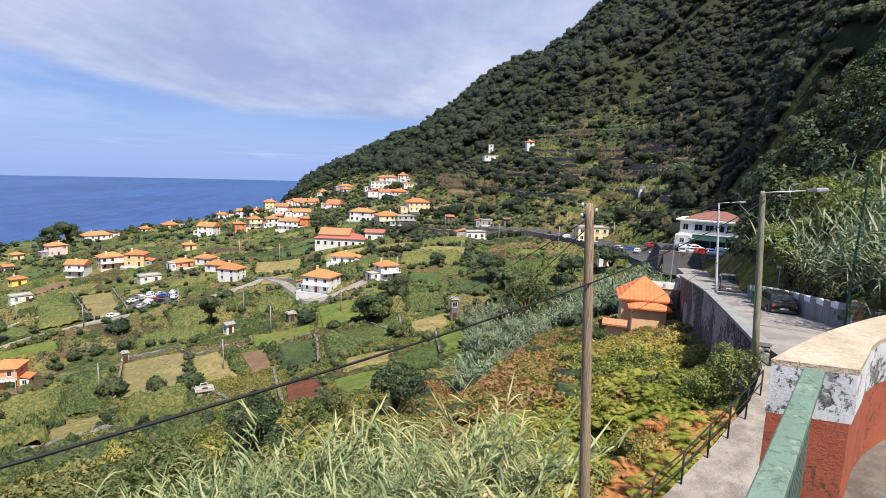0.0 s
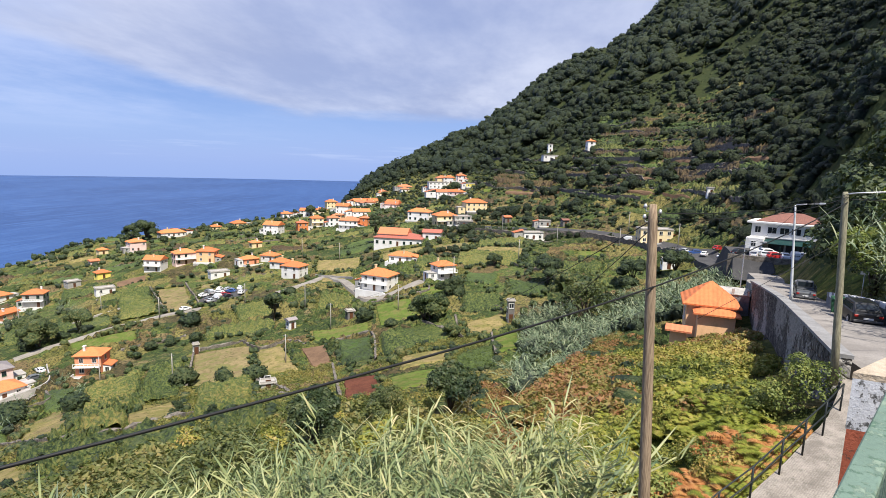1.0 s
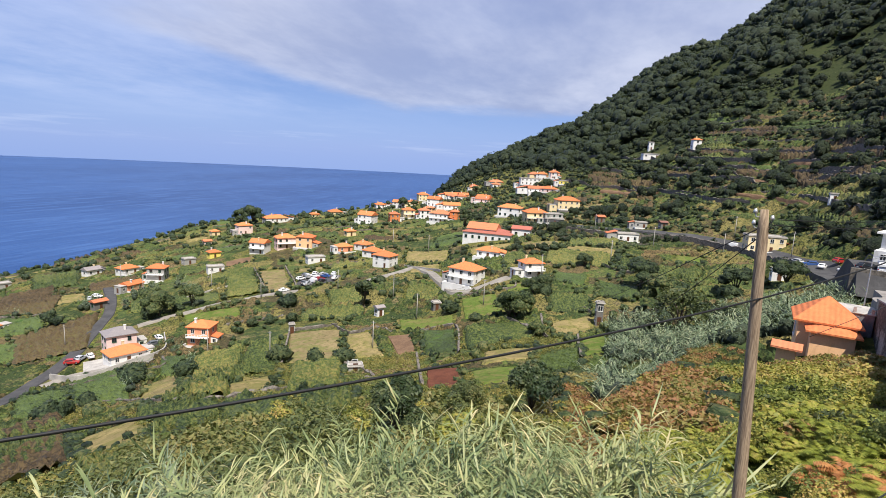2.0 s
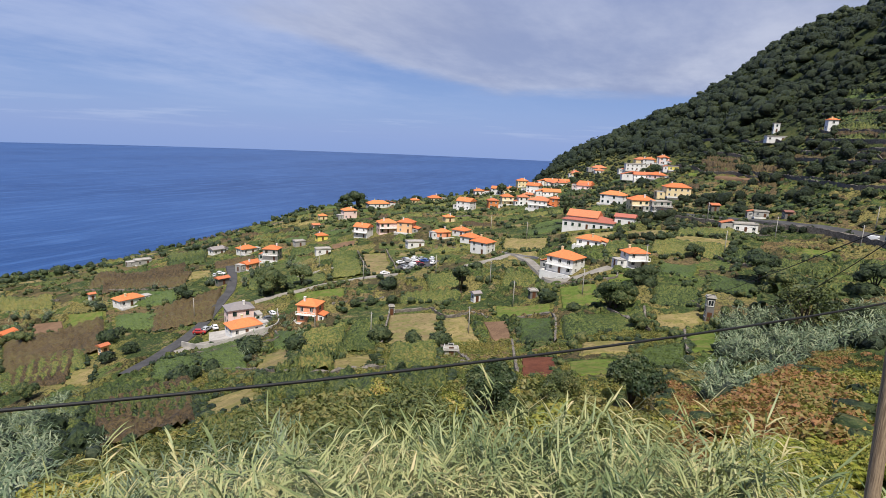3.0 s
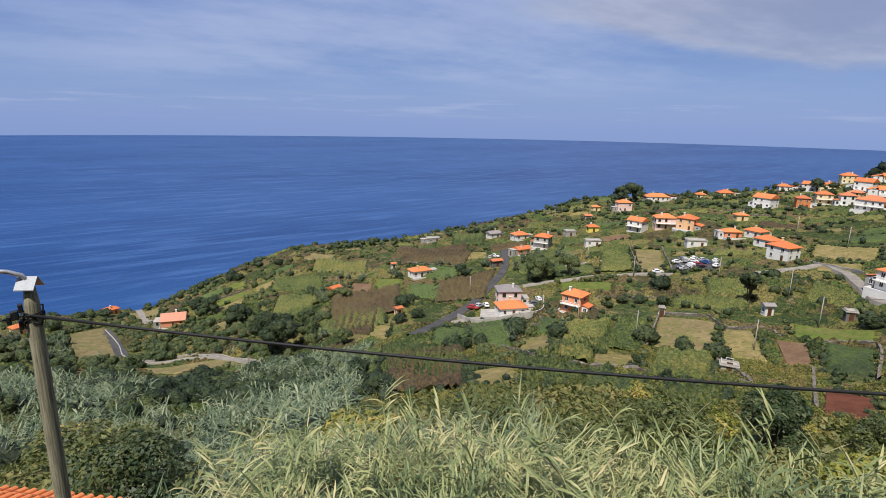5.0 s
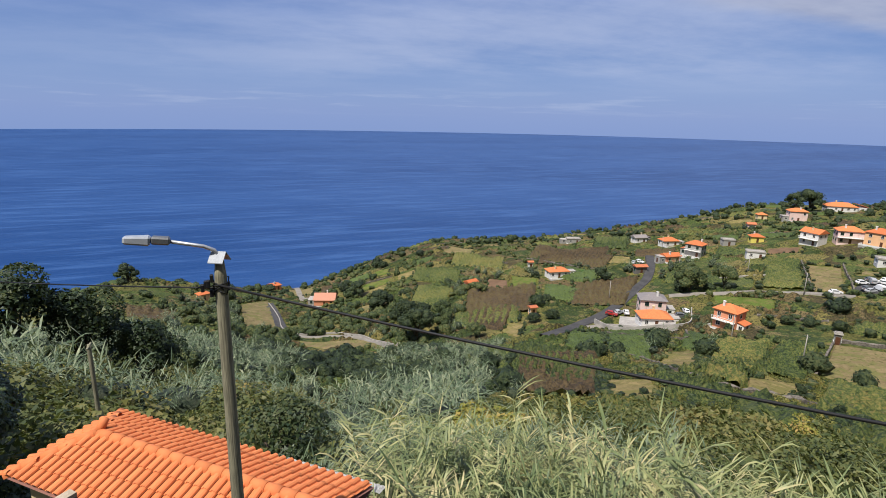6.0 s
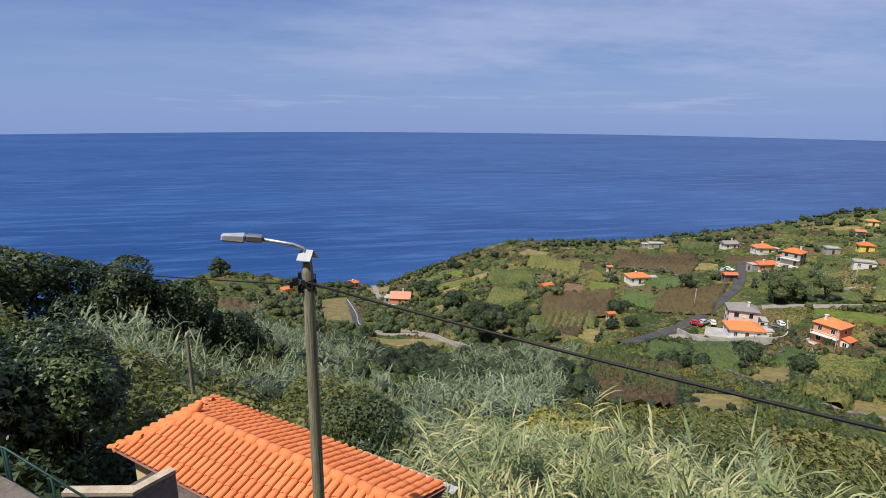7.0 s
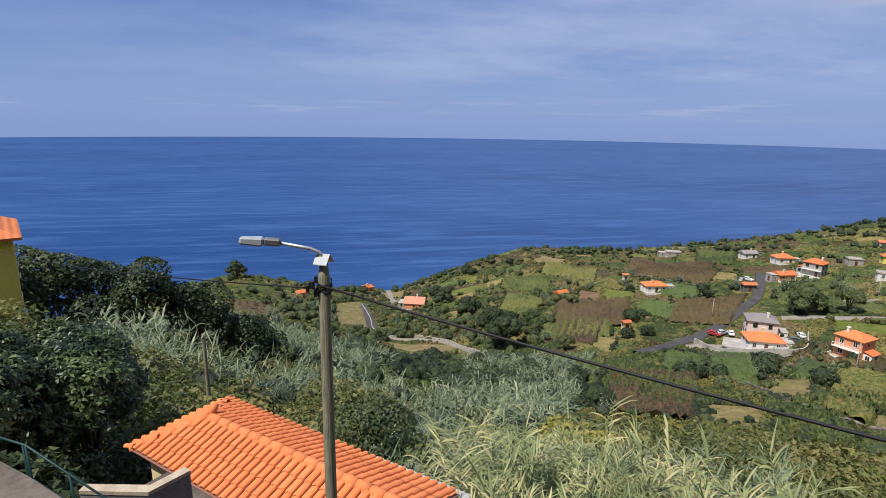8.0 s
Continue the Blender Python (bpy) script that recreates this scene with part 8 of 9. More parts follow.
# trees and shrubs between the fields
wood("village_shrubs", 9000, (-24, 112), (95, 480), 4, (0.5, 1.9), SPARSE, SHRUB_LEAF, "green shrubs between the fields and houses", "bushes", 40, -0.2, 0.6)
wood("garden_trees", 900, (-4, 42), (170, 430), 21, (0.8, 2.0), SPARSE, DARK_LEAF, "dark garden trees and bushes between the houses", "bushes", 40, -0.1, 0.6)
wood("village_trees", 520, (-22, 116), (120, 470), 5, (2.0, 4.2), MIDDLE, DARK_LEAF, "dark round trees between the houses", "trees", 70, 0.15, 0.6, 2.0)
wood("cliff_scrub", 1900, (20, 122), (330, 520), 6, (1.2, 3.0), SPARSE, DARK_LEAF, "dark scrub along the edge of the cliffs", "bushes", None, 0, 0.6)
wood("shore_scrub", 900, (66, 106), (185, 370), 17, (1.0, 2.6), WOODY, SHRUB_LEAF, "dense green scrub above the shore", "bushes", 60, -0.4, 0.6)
wood("near_thicket", 190, (60, 122), (40, 85), 18, (1.0, 2.3), FINE, NEAR_SHRUB, "green thicket on the slope below", "bushes", 20, -0.1, 0.6)
wood("slope_vines", 9500, (1, 66), (42, 128), 23, (0.45, 0.9), FINE_TUFT, NEAR_VINE, "yellow-green neglected vines on the slope", "vines", 22, -0.45, 0.6, 0.2)
wood("ravine_thicket", 1150, (62, 122), (75, 240), 8, (1.2, 2.8), CLUMP, SHRUB_LEAF, "green thicket in the ravine", "bushes", 30, -0.2, 0.6)
wood("dark_thicket", 420, (56, 95), (75, 150), 9, (1.6, 3.4), CLUMP, DARK_LEAF, "dark green thicket on the slope", "bushes", 40, 0.1, 0.6)


def rough_growth():
    """Waist-high weeds, brambles and neglected crops between the plots, as one uneven leafy sheet."""
    rng = np.random.default_rng(77)
    da = 0.0058
    yaw, r = np.arange(math.radians(-22), math.radians(104), da), np.exp(np.arange(math.log(50), math.log(400), da))
    a, rr = np.meshgrid(yaw, r, indexing="ij")
    a, rr = a + rng.normal(size=a.shape) * da * 0.22, rr * (1 + rng.normal(size=a.shape) * da * 0.22)
    x, y = -np.sin(a) * rr, np.cos(a) * rr
    z = ground(x, y)
    free = open_ground(x.ravel(), y.ravel(), 0.5).reshape(x.shape) & (z > 25)
    lush = np.clip(0.5 + 0.7 * bumps(x, y, 19, 3) + 0.5 * bumps(x, y, 7, 4), 0, 1.2)
    z = np.where(free, z + 0.1 + lush * rng.random(x.shape) ** 1.8 * np.clip(rr / 90, 0.8, 1.9), z - 1.0)
    n, k = x.shape
    i, j = np.meshgrid(np.arange(n - 1), np.arange(k - 1), indexing="ij")
    keep = free[:-1, :-1] | free[1:, :-1] | free[:-1, 1:] | free[1:, 1:]
    i, j = i[keep], j[keep]
    faces = np.stack([i * k + j, i * k + j + 1, (i + 1) * k + j + 1, (i + 1) * k + j], -1)[:, ::-1]
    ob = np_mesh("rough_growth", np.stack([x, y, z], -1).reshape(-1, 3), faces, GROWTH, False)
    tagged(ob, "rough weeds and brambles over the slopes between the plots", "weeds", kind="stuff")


def cover_field(seed, corners, gap, size):
    rng = np.random.default_rng(seed)
    c = np.array(corners, float)
    wide, deep = np.linalg.norm(c[1] - c[0]), np.linalg.norm(c[3] - c[0])
    u, v = np.meshgrid(np.arange(0.6, wide, gap * 1.6) / wide, np.arange(0.5, deep, gap * 0.8) / deep, indexing="ij")
    u, v = u.ravel(), v.ravel()
    xy = (1 - u)[:, None] * ((1 - v)[:, None] * c[0] + v[:, None] * c[3]) + u[:, None] * ((1 - v)[:, None] * c[1] + v[:, None] * c[2])
    xy += 0.25 * gap * rng.normal(size=xy.shape)
    ok = open_ground(xy[:, 0], xy[:, 1], 0.2, False)
    xy = xy[ok & (rng.random(len(xy)) < 0.9)]
    p = np.column_stack([xy, ground(xy[:, 0], xy[:, 1]) + 0.35])
    s = rng.uniform(0.7, 1.3, len(p)) * size
    return lifted(p, s, 0.4), s


def canopy(corners, seed, tall, gap, step):
    """A leafy canopy in rows over one plot: a lumpy sheet that falls to the soil at its edges and between the rows."""
    rng = np.random.default_rng(seed)
    c = np.array(corners, float)
    wide, deep = np.linalg.norm(c[1] - c[0]) + np.linalg.norm(c[2] - c[3]), np.linalg.norm(c[3] - c[0]) + np.linalg.norm(c[2] - c[1])
    a, b = max(4, int(wide / 2 / step)), max(4, int(deep / 2 / step))
    u, v = np.meshgrid(np.linspace(0.01, 0.99, a + 1), np.linspace(0.01, 0.99, b + 1), indexing="ij")
    xy = (1 - u)[..., None] * ((1 - v)[..., None] * c[0] + v[..., None] * c[3]) + u[..., None] * ((1 - v)[..., None] * c[1] + v[..., None] * c[2])
    xy += 0.2 * step * rng.normal(size=xy.shape)
    rim = np.minimum(np.minimum(u, 1 - u) * wide / 2, np.minimum(v, 1 - v) * deep / 2)
    along_rows = u * wide / 2 if rng.random() < 0.5 else v * deep / 2
    rows = 0.5 + 0.5 * np.cos(2 * math.pi * along_rows / gap)
    h = tall * (0.4 + 0.6 * rows ** 0.7) * (0.45 + 0.9 * rng.random(u.shape)) * np.clip((bumps(xy[..., 0], xy[..., 1], 7, seed % 50) + 0.9) * 1.5, 0.1, 1)
    z = ground(xy[..., 0], xy[..., 1]) + 0.25 + h * np.clip(rim / 0.8, 0, 1) - 0.5 * (rim < 0.3)
    i, j = np.meshgrid(np.arange(a), np.arange(b), indexing="ij")
    k = b + 1
    p00, p10 = i * k + j, (i + 1) * k + j
    faces = np.concatenate([np.stack([p00, p10, p10 + 1], -1).reshape(-1, 3), np.stack([p00, p10 + 1, p00 + 1], -1).reshape(-1, 3)])
    return np.concatenate([xy, z[..., None]], -1).reshape(-1, 3), faces


def grow_fields():
    kinds = (("vine", "vines", VINE_LEAF, "rows of green vines on low trellises", 1.7, 2.8, 0.75), ("brown", "brown_vines", BROWN_LEAF, "rows of withering brown vines", 1.6, 2.6, 0.65),
             ("crop", "vegetables", CROP_LEAF, "rows of vegetables", 0.8, 2.2, 0.75), ("redfern", "bramble", RED_LEAF, "reddish low bramble", 0.6, 3.0, 0.8))
    for kind, name, mat, label, tall, gap, size in kinds:
        vs, fs, base, near = [], [], 0, []
        for i, (k, corners) in enumerate(FIELDS):
            if k != kind:
                continue
            mid = np.mean(np.array(corners, float), axis=0)
            far = math.hypot(*mid)
            if kind != "redfern":
                v, f = canopy(corners, i, tall, gap, 0.7 if far < 200 else 0.9)
                vs.append(v), fs.append(f + base)
                base += len(v)
            if far < 105:
                near.append(cover_field(i, corners, 0.9 if kind == "redfern" else 1.1, size * 0.8))
        if vs:
            tagged(np_mesh(name, np.concatenate(vs), np.concatenate(fs), mat, True), label, "plants", kind="stuff")
        if near:
            scatter(name + "_near", FINE_TUFT, np.concatenate([g[0] for g in near]), np.concatenate([g[1] for g in near]), NEAR_VINE if kind == "vine" else mat, label + " close by", "plants")


def hedge_rows():
    """Shrubs along the edges of the plots."""
    rng = np.random.default_rng(31)
    spots_xy = []
    for kind, corners in FIELDS:
        for a, b in zip(corners, corners[1:] + corners[:1]):
            a, b = np.array(a), np.array(b)
            if rng.random() < 0.6:
                k = int(np.linalg.norm(b - a) / 1.5) + 1
                spots_xy.append(a + (b - a) * (np.arange(k) + rng.random(k))[:, None] / k + rng.normal(size=(k, 2)) * 0.5)
    xy = np.concatenate(spots_xy)
    xy = xy[open_ground(xy[:, 0], xy[:, 1], 0.2, False)]
    p = np.column_stack([xy, ground(xy[:, 0], xy[:, 1])])
    s = 0.35 + 0.95 * rng.random(len(p)) ** 1.6
    half = len(p) // 2
    mix = rng.permutation(len(p) // 8 + 1)[np.arange(len(p)) // 8]
    p = p[np.argsort(mix, kind="stable")]
    scatter("hedge", SPARSE, lifted(p[half:], s[half:], 0.4), s[half:], SHRUB_LEAF, "green hedges along the edges of the plots", "hedge")
    scatter("dark_hedge", SPARSE, lifted(p[:half], s[:half], 0.4), s[:half], DARK_LEAF, "dark hedges along the edges of the plots", "hedge")


rough_growth()
grow_fields()
hedge_rows()


# giant reeds
def cane(rng, leaves, long, wide, stem=True, parts=3):
    """One reed, one metre high: a thin stem and arching leaves on both sides."""
    verts, faces = [], []

    def quad_strip(points, side, widths):
        base = len(verts)
        for p, w in zip(points, widths):
            verts.append(p - side * w)
            verts.append(p + side * w)
        for i in range(len(points) - 1):
            faces.append((base + 2 * i, base + 2 * i + 1, base + 2 * i + 3, base + 2 * i + 2))

    lean = rng.normal(size=2) * 0.34
    at = lambda h: np.array([lean[0] * h * h, lean[1] * h * h, h * (1 - 0.12 * h * float(lean @ lean))])
    if stem:
        for a in (0.0, math.pi / 2):
            side = np.array([math.cos(a), math.sin(a), 0])
            quad_strip([at(h) for h in (0, 0.35, 0.7, 1.0)], side, (0.0055, 0.005, 0.004, 0.0015))
    turn = rng.uniform(0, math.pi)
    for i in range(leaves):
        h = 0.25 + 0.77 * ((i + rng.random()) / leaves) ** 0.62
        live = h > 0.55
        a = turn + math.pi * (i % 2) + rng.normal() * (0.22 if live else 0.8)
        out = np.array([math.cos(a), math.sin(a), 0])
        side = np.array([-math.sin(a), math.cos(a), 0])
        size = long * rng.uniform(0.75, 1.25) * (1.0 if live else 0.8)
        rise = rng.uniform(0.35, 0.9) + (0.6 if h > 0.95 else 0.0) if live else rng.uniform(-0.5, 0.4)
        fall = rng.uniform(0.1, 0.75) if live else rng.uniform(0.5, 1.4)
        pts, base = [], at(min(h, 1.0))
        for t in np.linspace(0, 1, parts + 1):
            pts.append(base + size * (out * (t - 0.12 * t * t) + np.array([0, 0, rise * t - fall * t * t])))
        wd = wide * (1.0 if live else 0.7)
        widths = [wd * 0.55, wd, wd * 0.7, 0.001] if parts == 3 else [wd * 0.7, wd, 0.001]
        quad_strip(pts, side + np.array([0, 0, rng.normal() * 0.35]), widths)
    return np.array(verts), np.array(faces)


def reed_clump(rng, canes, leaves=10, long=0.26, wide=0.021, parts=2):
    """Several canes of a far bed on one root, leaning outwards; one metre high."""
    vs, fs, base = [], [], 0
    for k in range(canes):
        v, f = cane(rng, leaves, long, wide, False, parts)
        a, r = rng.uniform(0, 2 * math.pi), rng.uniform(0.05, 0.4)
        v = v * rng.uniform(0.75, 1.05) + np.array([math.cos(a) * r, math.sin(a) * r, 0])
        vs.append(v), fs.append(f + base)
        base += len(v)
    return np.concatenate(vs), np.concatenate(fs)


CANES = [cane(rs, 26, 0.19, 0.0085) for _ in range(16)]
FAR_CANES = [reed_clump(rs, 6) for _ in range(8)]
BED_CANES = [reed_clump(rs, 6, 14, 0.21, 0.011, 3) for _ in range(8)]


def reeds(name, count, yaws, dists, seed, sizes, templates, mat, label, patch=None, keep=0.0, power=0.5, tilt=0.16):
    p = spots(count, yaws, dists, seed, patch, keep, 0.3, name != "lane_reeds", power)
    s = np.random.default_rng(seed + 80).uniform(*sizes, len(p))
    # dark lumps among the canes stand in for the shade inside the bed
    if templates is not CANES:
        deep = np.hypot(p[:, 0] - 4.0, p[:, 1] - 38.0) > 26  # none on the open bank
        scatter(name + "_inside", SPARSE, lifted(p[deep], s[deep], 0.28), s[deep] * 0.42, REED_SHADE, "dark leafy lumps standing in for the shade inside a reed bed", "reeds", 0.1, stretch=(1.0, 1.5))
    return scatter(name, templates, p, s, mat, label, "reeds", tilt, stretch=(0.85, 1.1))


reeds("corner_reeds", 420, (-11, 9), (9.5, 15.5), 30, (1.7, 3.1), CANES, REED_LEAF, "tall giant reeds beside the bare pole")
reeds("near_reeds", 1300, (6, 76), (9.5, 16.5), 21, (1.2, 2.6), CANES, REED_LEAF, "tall giant reeds with long yellowish leaves below the terrace")
reeds("tall_reeds", 70, (-9, 70), (10.0, 15), 27, (2.8, 3.7), CANES, REED_LEAF, "single tall leaning reeds over the bed", tilt=0.3)
reeds("near_reeds_fringe", 170, (40, 84), (14, 26), 22, (1.6, 2.6), BED_CANES, FAR_REED, "tall giant reeds with pale grassy leaves")
reeds("dry_slope_reeds", 260, (78, 112), (19, 46), 28, (2.2, 3.6), BED_CANES, FAR_REED, "tall green reeds in the hollow behind the tiled house", 9, 0.0)
reeds("slope_reeds", 1500, (64, 114), (40, 140), 23, (2.8, 4.6), FAR_CANES, FAR_REED, "silvery reed beds on the slope", 24, -0.1)
reeds("lane_reeds", 110, (62, 76), (112, 150), 29, (2.4, 3.8), FAR_CANES, FAR_REED, "silvery reed clump below the lane")
reeds("ravine_reeds", 700, (40, 100), (70, 260), 24, (2.6, 4.4), FAR_CANES, FAR_REED, "silvery reed beds in the ravine", 34, 0.32)
reeds("bank_reeds", 620, (-24, -3), (62, 135), 25, (2.6, 4.2), FAR_CANES, FAR_REED, "silvery reeds along the bank", 26, -0.2)
reeds("roadside_reeds", 240, (-46, -34.5), (34, 60), 26, (3.2, 5.2), BED_CANES, FAR_REED, "tall reeds above the road")

# bushes below the terrace
def bushes(name, count, yaws, dists, seed, sizes, mat, label, patch=None, keep=0.0, templates=FINE):
    p = spots(count, yaws, dists, seed, patch, keep, 0.2, False)
    s = np.random.default_rng(seed + 30).uniform(*sizes, len(p))
    return scatter(name, templates, lifted(p, s, 0.5), s, mat, label, "bushes", 0.12, stretch=(0.75, 1.2))


bushes("slope_bushes", 90, (0, 66), (20, 36), 43, (1.0, 2.1), DARK_GREEN, "dense dark green bushes below the reeds", 14, -0.35, DENSE)
bushes("slope_bushes_far", 190, (0, 66), (34, 58), 31, (1.0, 2.3), DARK_GREEN, "dense dark green bushes on the slope", 14, -0.35, HEDGE)
bushes("slope_bushes_yellow", 120, (-2, 80), (20, 62), 32, (0.8, 1.9), FERN_LEAF, "yellow-green bushes on the slope", 14, 0.0)
def fern(rng, fronds=10, pairs=10, droop=0.75):
    """One fern about a metre across: arching fronds with narrow leaflets on both sides."""
    verts, faces = [], []
    for k in range(fronds):
        a = 2 * math.pi * k / fronds + rng.uniform(-0.3, 0.3)
        out, side = np.array([math.cos(a), math.sin(a), 0]), np.array([-math.sin(a), math.cos(a), 0])
        long, rise = rng.uniform(0.7, 1.1), rng.uniform(0.7, 1.3)
        at = lambda t: out * long * t * 0.85 + np.array([0, 0, long * (rise * t - droop * rise * t * t)])
        for i in range(pairs):
            t = 0.2 + 0.8 * i / pairs
            p, q = at(t), at(t + 0.85 / pairs)
            wide = 0.2 * long * math.sin(math.pi * min(1, 0.25 + 0.75 * (1 - t))) + 0.02
            for s in (-1, 1):
                base = len(verts)
                verts += [p, q, (p + q) / 2 + side * s * wide + out * 0.04 + np.array([0, 0, -0.06 * wide])]
                faces.append((base, base + 1, base + 2))
    return np.array(verts), np.array(faces)


FERNS = [fern(rs) for _ in range(6)]
DEAD_FERN = leafy("withered_orange_fern", [(0.28, 0.11, 0.035), (0.42, 0.17, 0.055), (0.5, 0.25, 0.09), (0.4, 0.27, 0.07)], 0.6, 0.3)
FRESH_FERN = leafy("fresh_green_fern", [(0.12, 0.15, 0.02), (0.21, 0.235, 0.03), (0.31, 0.305, 0.05), (0.42, 0.33, 0.08)], 0.4, 0.35)
bushes("bank_bramble", 560, (-30, -4), (24, 48), 33, (0.45, 1.0), FERN_LEAF, "bright yellow-green brambles over the bank", 9, -0.55, HEDGE)
bushes("bank_bramble_near", 60, (-29, -6), (14, 27), 42, (0.5, 1.0), FERN_LEAF, "yellow-green bramble bushes below the path", 7, 0.1, DENSE)
bushes("bank_shrubs", 130, (-27, -4), (22, 50), 36, (0.4, 0.9), NEAR_SHRUB, "low green shrubs on the bank", 9, 0.0, HEDGE)
bushes("ferns", 700, (-31, -6), (11, 28), 37, (0.55, 0.95), FRESH_FERN, "fresh green ferns beside the path", 5, -0.45, FERNS)
bushes("withered_ferns", 520, (-33, -10), (11.5, 21), 38, (0.55, 1.0), DEAD_FERN, "withered orange ferns among the green ones", 4, -0.1, FERNS)
def rail_ferns():
    """Withered ferns along the valley side of the handrail."""
    rng = np.random.default_rng(64)
    line = along([(10.9, 17.9, 0), (8.4, 15.6, 0), (6.2, 14.1, 0), (3.6, 12.6, 0)], 0.1)[:, :2]
    at = line[rng.integers(0, len(line), 190)] + np.array([-0.55, 0.83]) * (0.25 + 2.6 * rng.random(190) ** 1.6)[:, None]
    at = at[bumps(at[:, 0], at[:, 1], 2.2, 5) > -0.35]
    p, s = np.column_stack([at, ground(at[:, 0], at[:, 1])]), rng.uniform(0.4, 0.85, len(at))
    scatter("handrail_ferns", FERNS, lifted(p, s, 0.35), s, DEAD_FERN, "withered orange ferns beside the handrail", "ferns", 0.25)


rail_ferns()


def wall_foot():
    """Growth on the bank of earth against the retaining wall."""
    rng = np.random.default_rng(9)
    line = np.array(WALL_LINE)[:, :2]
    at = []
    for (x1, y1), (x2, y2) in zip(line, line[1:]):
        k = int(math.hypot(x2 - x1, y2 - y1) * 6)
        t, d = rng.random(k) * 0.82, rng.uniform(0.8, 7.0, k)
        w = math.hypot(x2 - x1, y2 - y1)
        at.append(np.stack([x1 + (x2 - x1) * t - (y2 - y1) / w * d, y1 + (y2 - y1) * t + (x2 - x1) / w * d], 1))
    at = np.concatenate(at)
    keep = np.ones(len(at), bool)
    for cx, cy, r in CLEAR:
        keep &= np.hypot(at[:, 0] - cx, at[:, 1] - cy) > r
    at = at[keep & (np.hypot(at[:, 0], at[:, 1]) > 21)]
    p = np.column_stack([at, ground(at[:, 0], at[:, 1])])
    s = rng.uniform(0.5, 1.1, len(p))
    k = int(len(p) * 0.6)
    scatter("wall_foot_bramble", HEDGE, lifted(p[:k], s[:k], 0.35), s[:k], FERN_LEAF, "yellow-green brambles at the foot of the retaining wall", "bushes")
    scatter("wall_foot_shrubs", HEDGE, lifted(p[k:], s[k:], 0.35), s[k:], RED_LEAF, "withering brambles at the foot of the retaining wall", "bushes")


wall_foot()
bushes("rusty_bramble", 380, (-28, 0), (24, 62), 34, (0.5, 1.0), RED_LEAF, "rusty brambles turning red", 10, 0.0, HEDGE)
bushes("ravine_bushes", 230, (80, 126), (16, 52), 35, (1.1, 2.4), DARK_GREEN, "leafy dark bushes behind the tiled house", 14, -0.25, DENSE)
bushes("ravine_yellow_bushes", 70, (80, 112), (18, 60), 39, (0.9, 2.0), FERN_LEAF, "yellow-green bushes behind the tiled house", 12, 0.1, DENSE)
bushes("roadside_bushes", 130, (-46, -34), (33, 62), 41, (0.8, 1.7), NEAR_SHRUB, "dark leafy undergrowth behind the road wall", None, 0, FINE)


# undergrowth below the loquat trees, its dark leaves standing in for shade
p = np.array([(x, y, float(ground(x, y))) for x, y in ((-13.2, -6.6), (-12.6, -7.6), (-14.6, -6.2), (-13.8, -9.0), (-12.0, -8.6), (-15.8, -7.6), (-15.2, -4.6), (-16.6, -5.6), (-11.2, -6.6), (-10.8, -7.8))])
scatter("undergrowth", DENSE, lifted(p, np.full(len(p), 1.5), 0.5), np.linspace(1.2, 1.8, len(p)), NEAR_DARK, "undergrowth darkened for the shade below the loquat trees", "bushes")


# ---- trees with trunk and crown ----
# near-black to bright tones paint in shaded inner leaves and sunlit tips
LOQUAT_LEAF = leafy("loquat_leaves", [(0.006, 0.013, 0.005), (0.016, 0.032, 0.01), (0.055, 0.085, 0.026), (0.17, 0.21, 0.085)], 0.9, 0.08, 0.42)
BRIGHT_LEAF = leafy("bright_climber_leaves", [(0.05, 0.08, 0.018), (0.11, 0.15, 0.034), (0.19, 0.23, 0.055), (0.3, 0.29, 0.08)], 0.5, 0.3)
NEAR_TREE_LEAVES = {"dark": NEAR_DARK, "green": NEAR_SHRUB}
TREE_LEAVES = {"bright": BRIGHT_LEAF, "dark": DARK_LEAF, "green": SHRUB_LEAF, "loquat": LOQUAT_LEAF}


def rosettes(rng, count, leaf, each=8):
    """Whorls of long leaves on the outside of a crown one metre in radius."""
    way = rng.normal(size=(count, 3))
    way /= np.linalg.norm(way, axis=1)[:, None]
    way[:, 2] = np.where(way[:, 2] < -0.4, -way[:, 2], way[:, 2])
    lobes = rng.normal(size=(9, 3))
    lobes /= np.linalg.norm(lobes, axis=1)[:, None]
    swell = 0.72 + 0.33 * np.max(way @ lobes.T, axis=1) ** 3
    mid = way * (swell * (0.6 + 0.4 * rng.random(count) ** 0.5))[:, None]
    axis = way + np.array([0, 0, 0.5]) + 0.3 * rng.normal(size=(count, 3))
    axis /= np.linalg.norm(axis, axis=1)[:, None]
    u = np.cross(axis, rng.normal(size=(count, 3)))
    u /= np.linalg.norm(u, axis=1)[:, None]
    v = np.cross(axis, u)
    quads = []
    for k in range(each):
        a = 2 * math.pi * k / each + rng.uniform(-0.3, 0.3, count)
        out = np.cos(a)[:, None] * u + np.sin(a)[:, None] * v
        side = np.cross(axis, out)
        s = leaf * rng.uniform(0.7, 1.3, count)[:, None]
        lift = rng.uniform(0.1, 0.7, count)[:, None]
        tip = mid + out * s + axis * s * (lift - 0.35)
        half = mid + out * s * 0.55 + axis * s * lift * 0.6
        quads.append(np.stack([mid, half - side * s * 0.17, tip, half + side * s * 0.17], 1))
    verts = np.stack(quads, 1).reshape(-1, 3)
    return verts, np.arange(len(verts)).reshape(-1, 4)


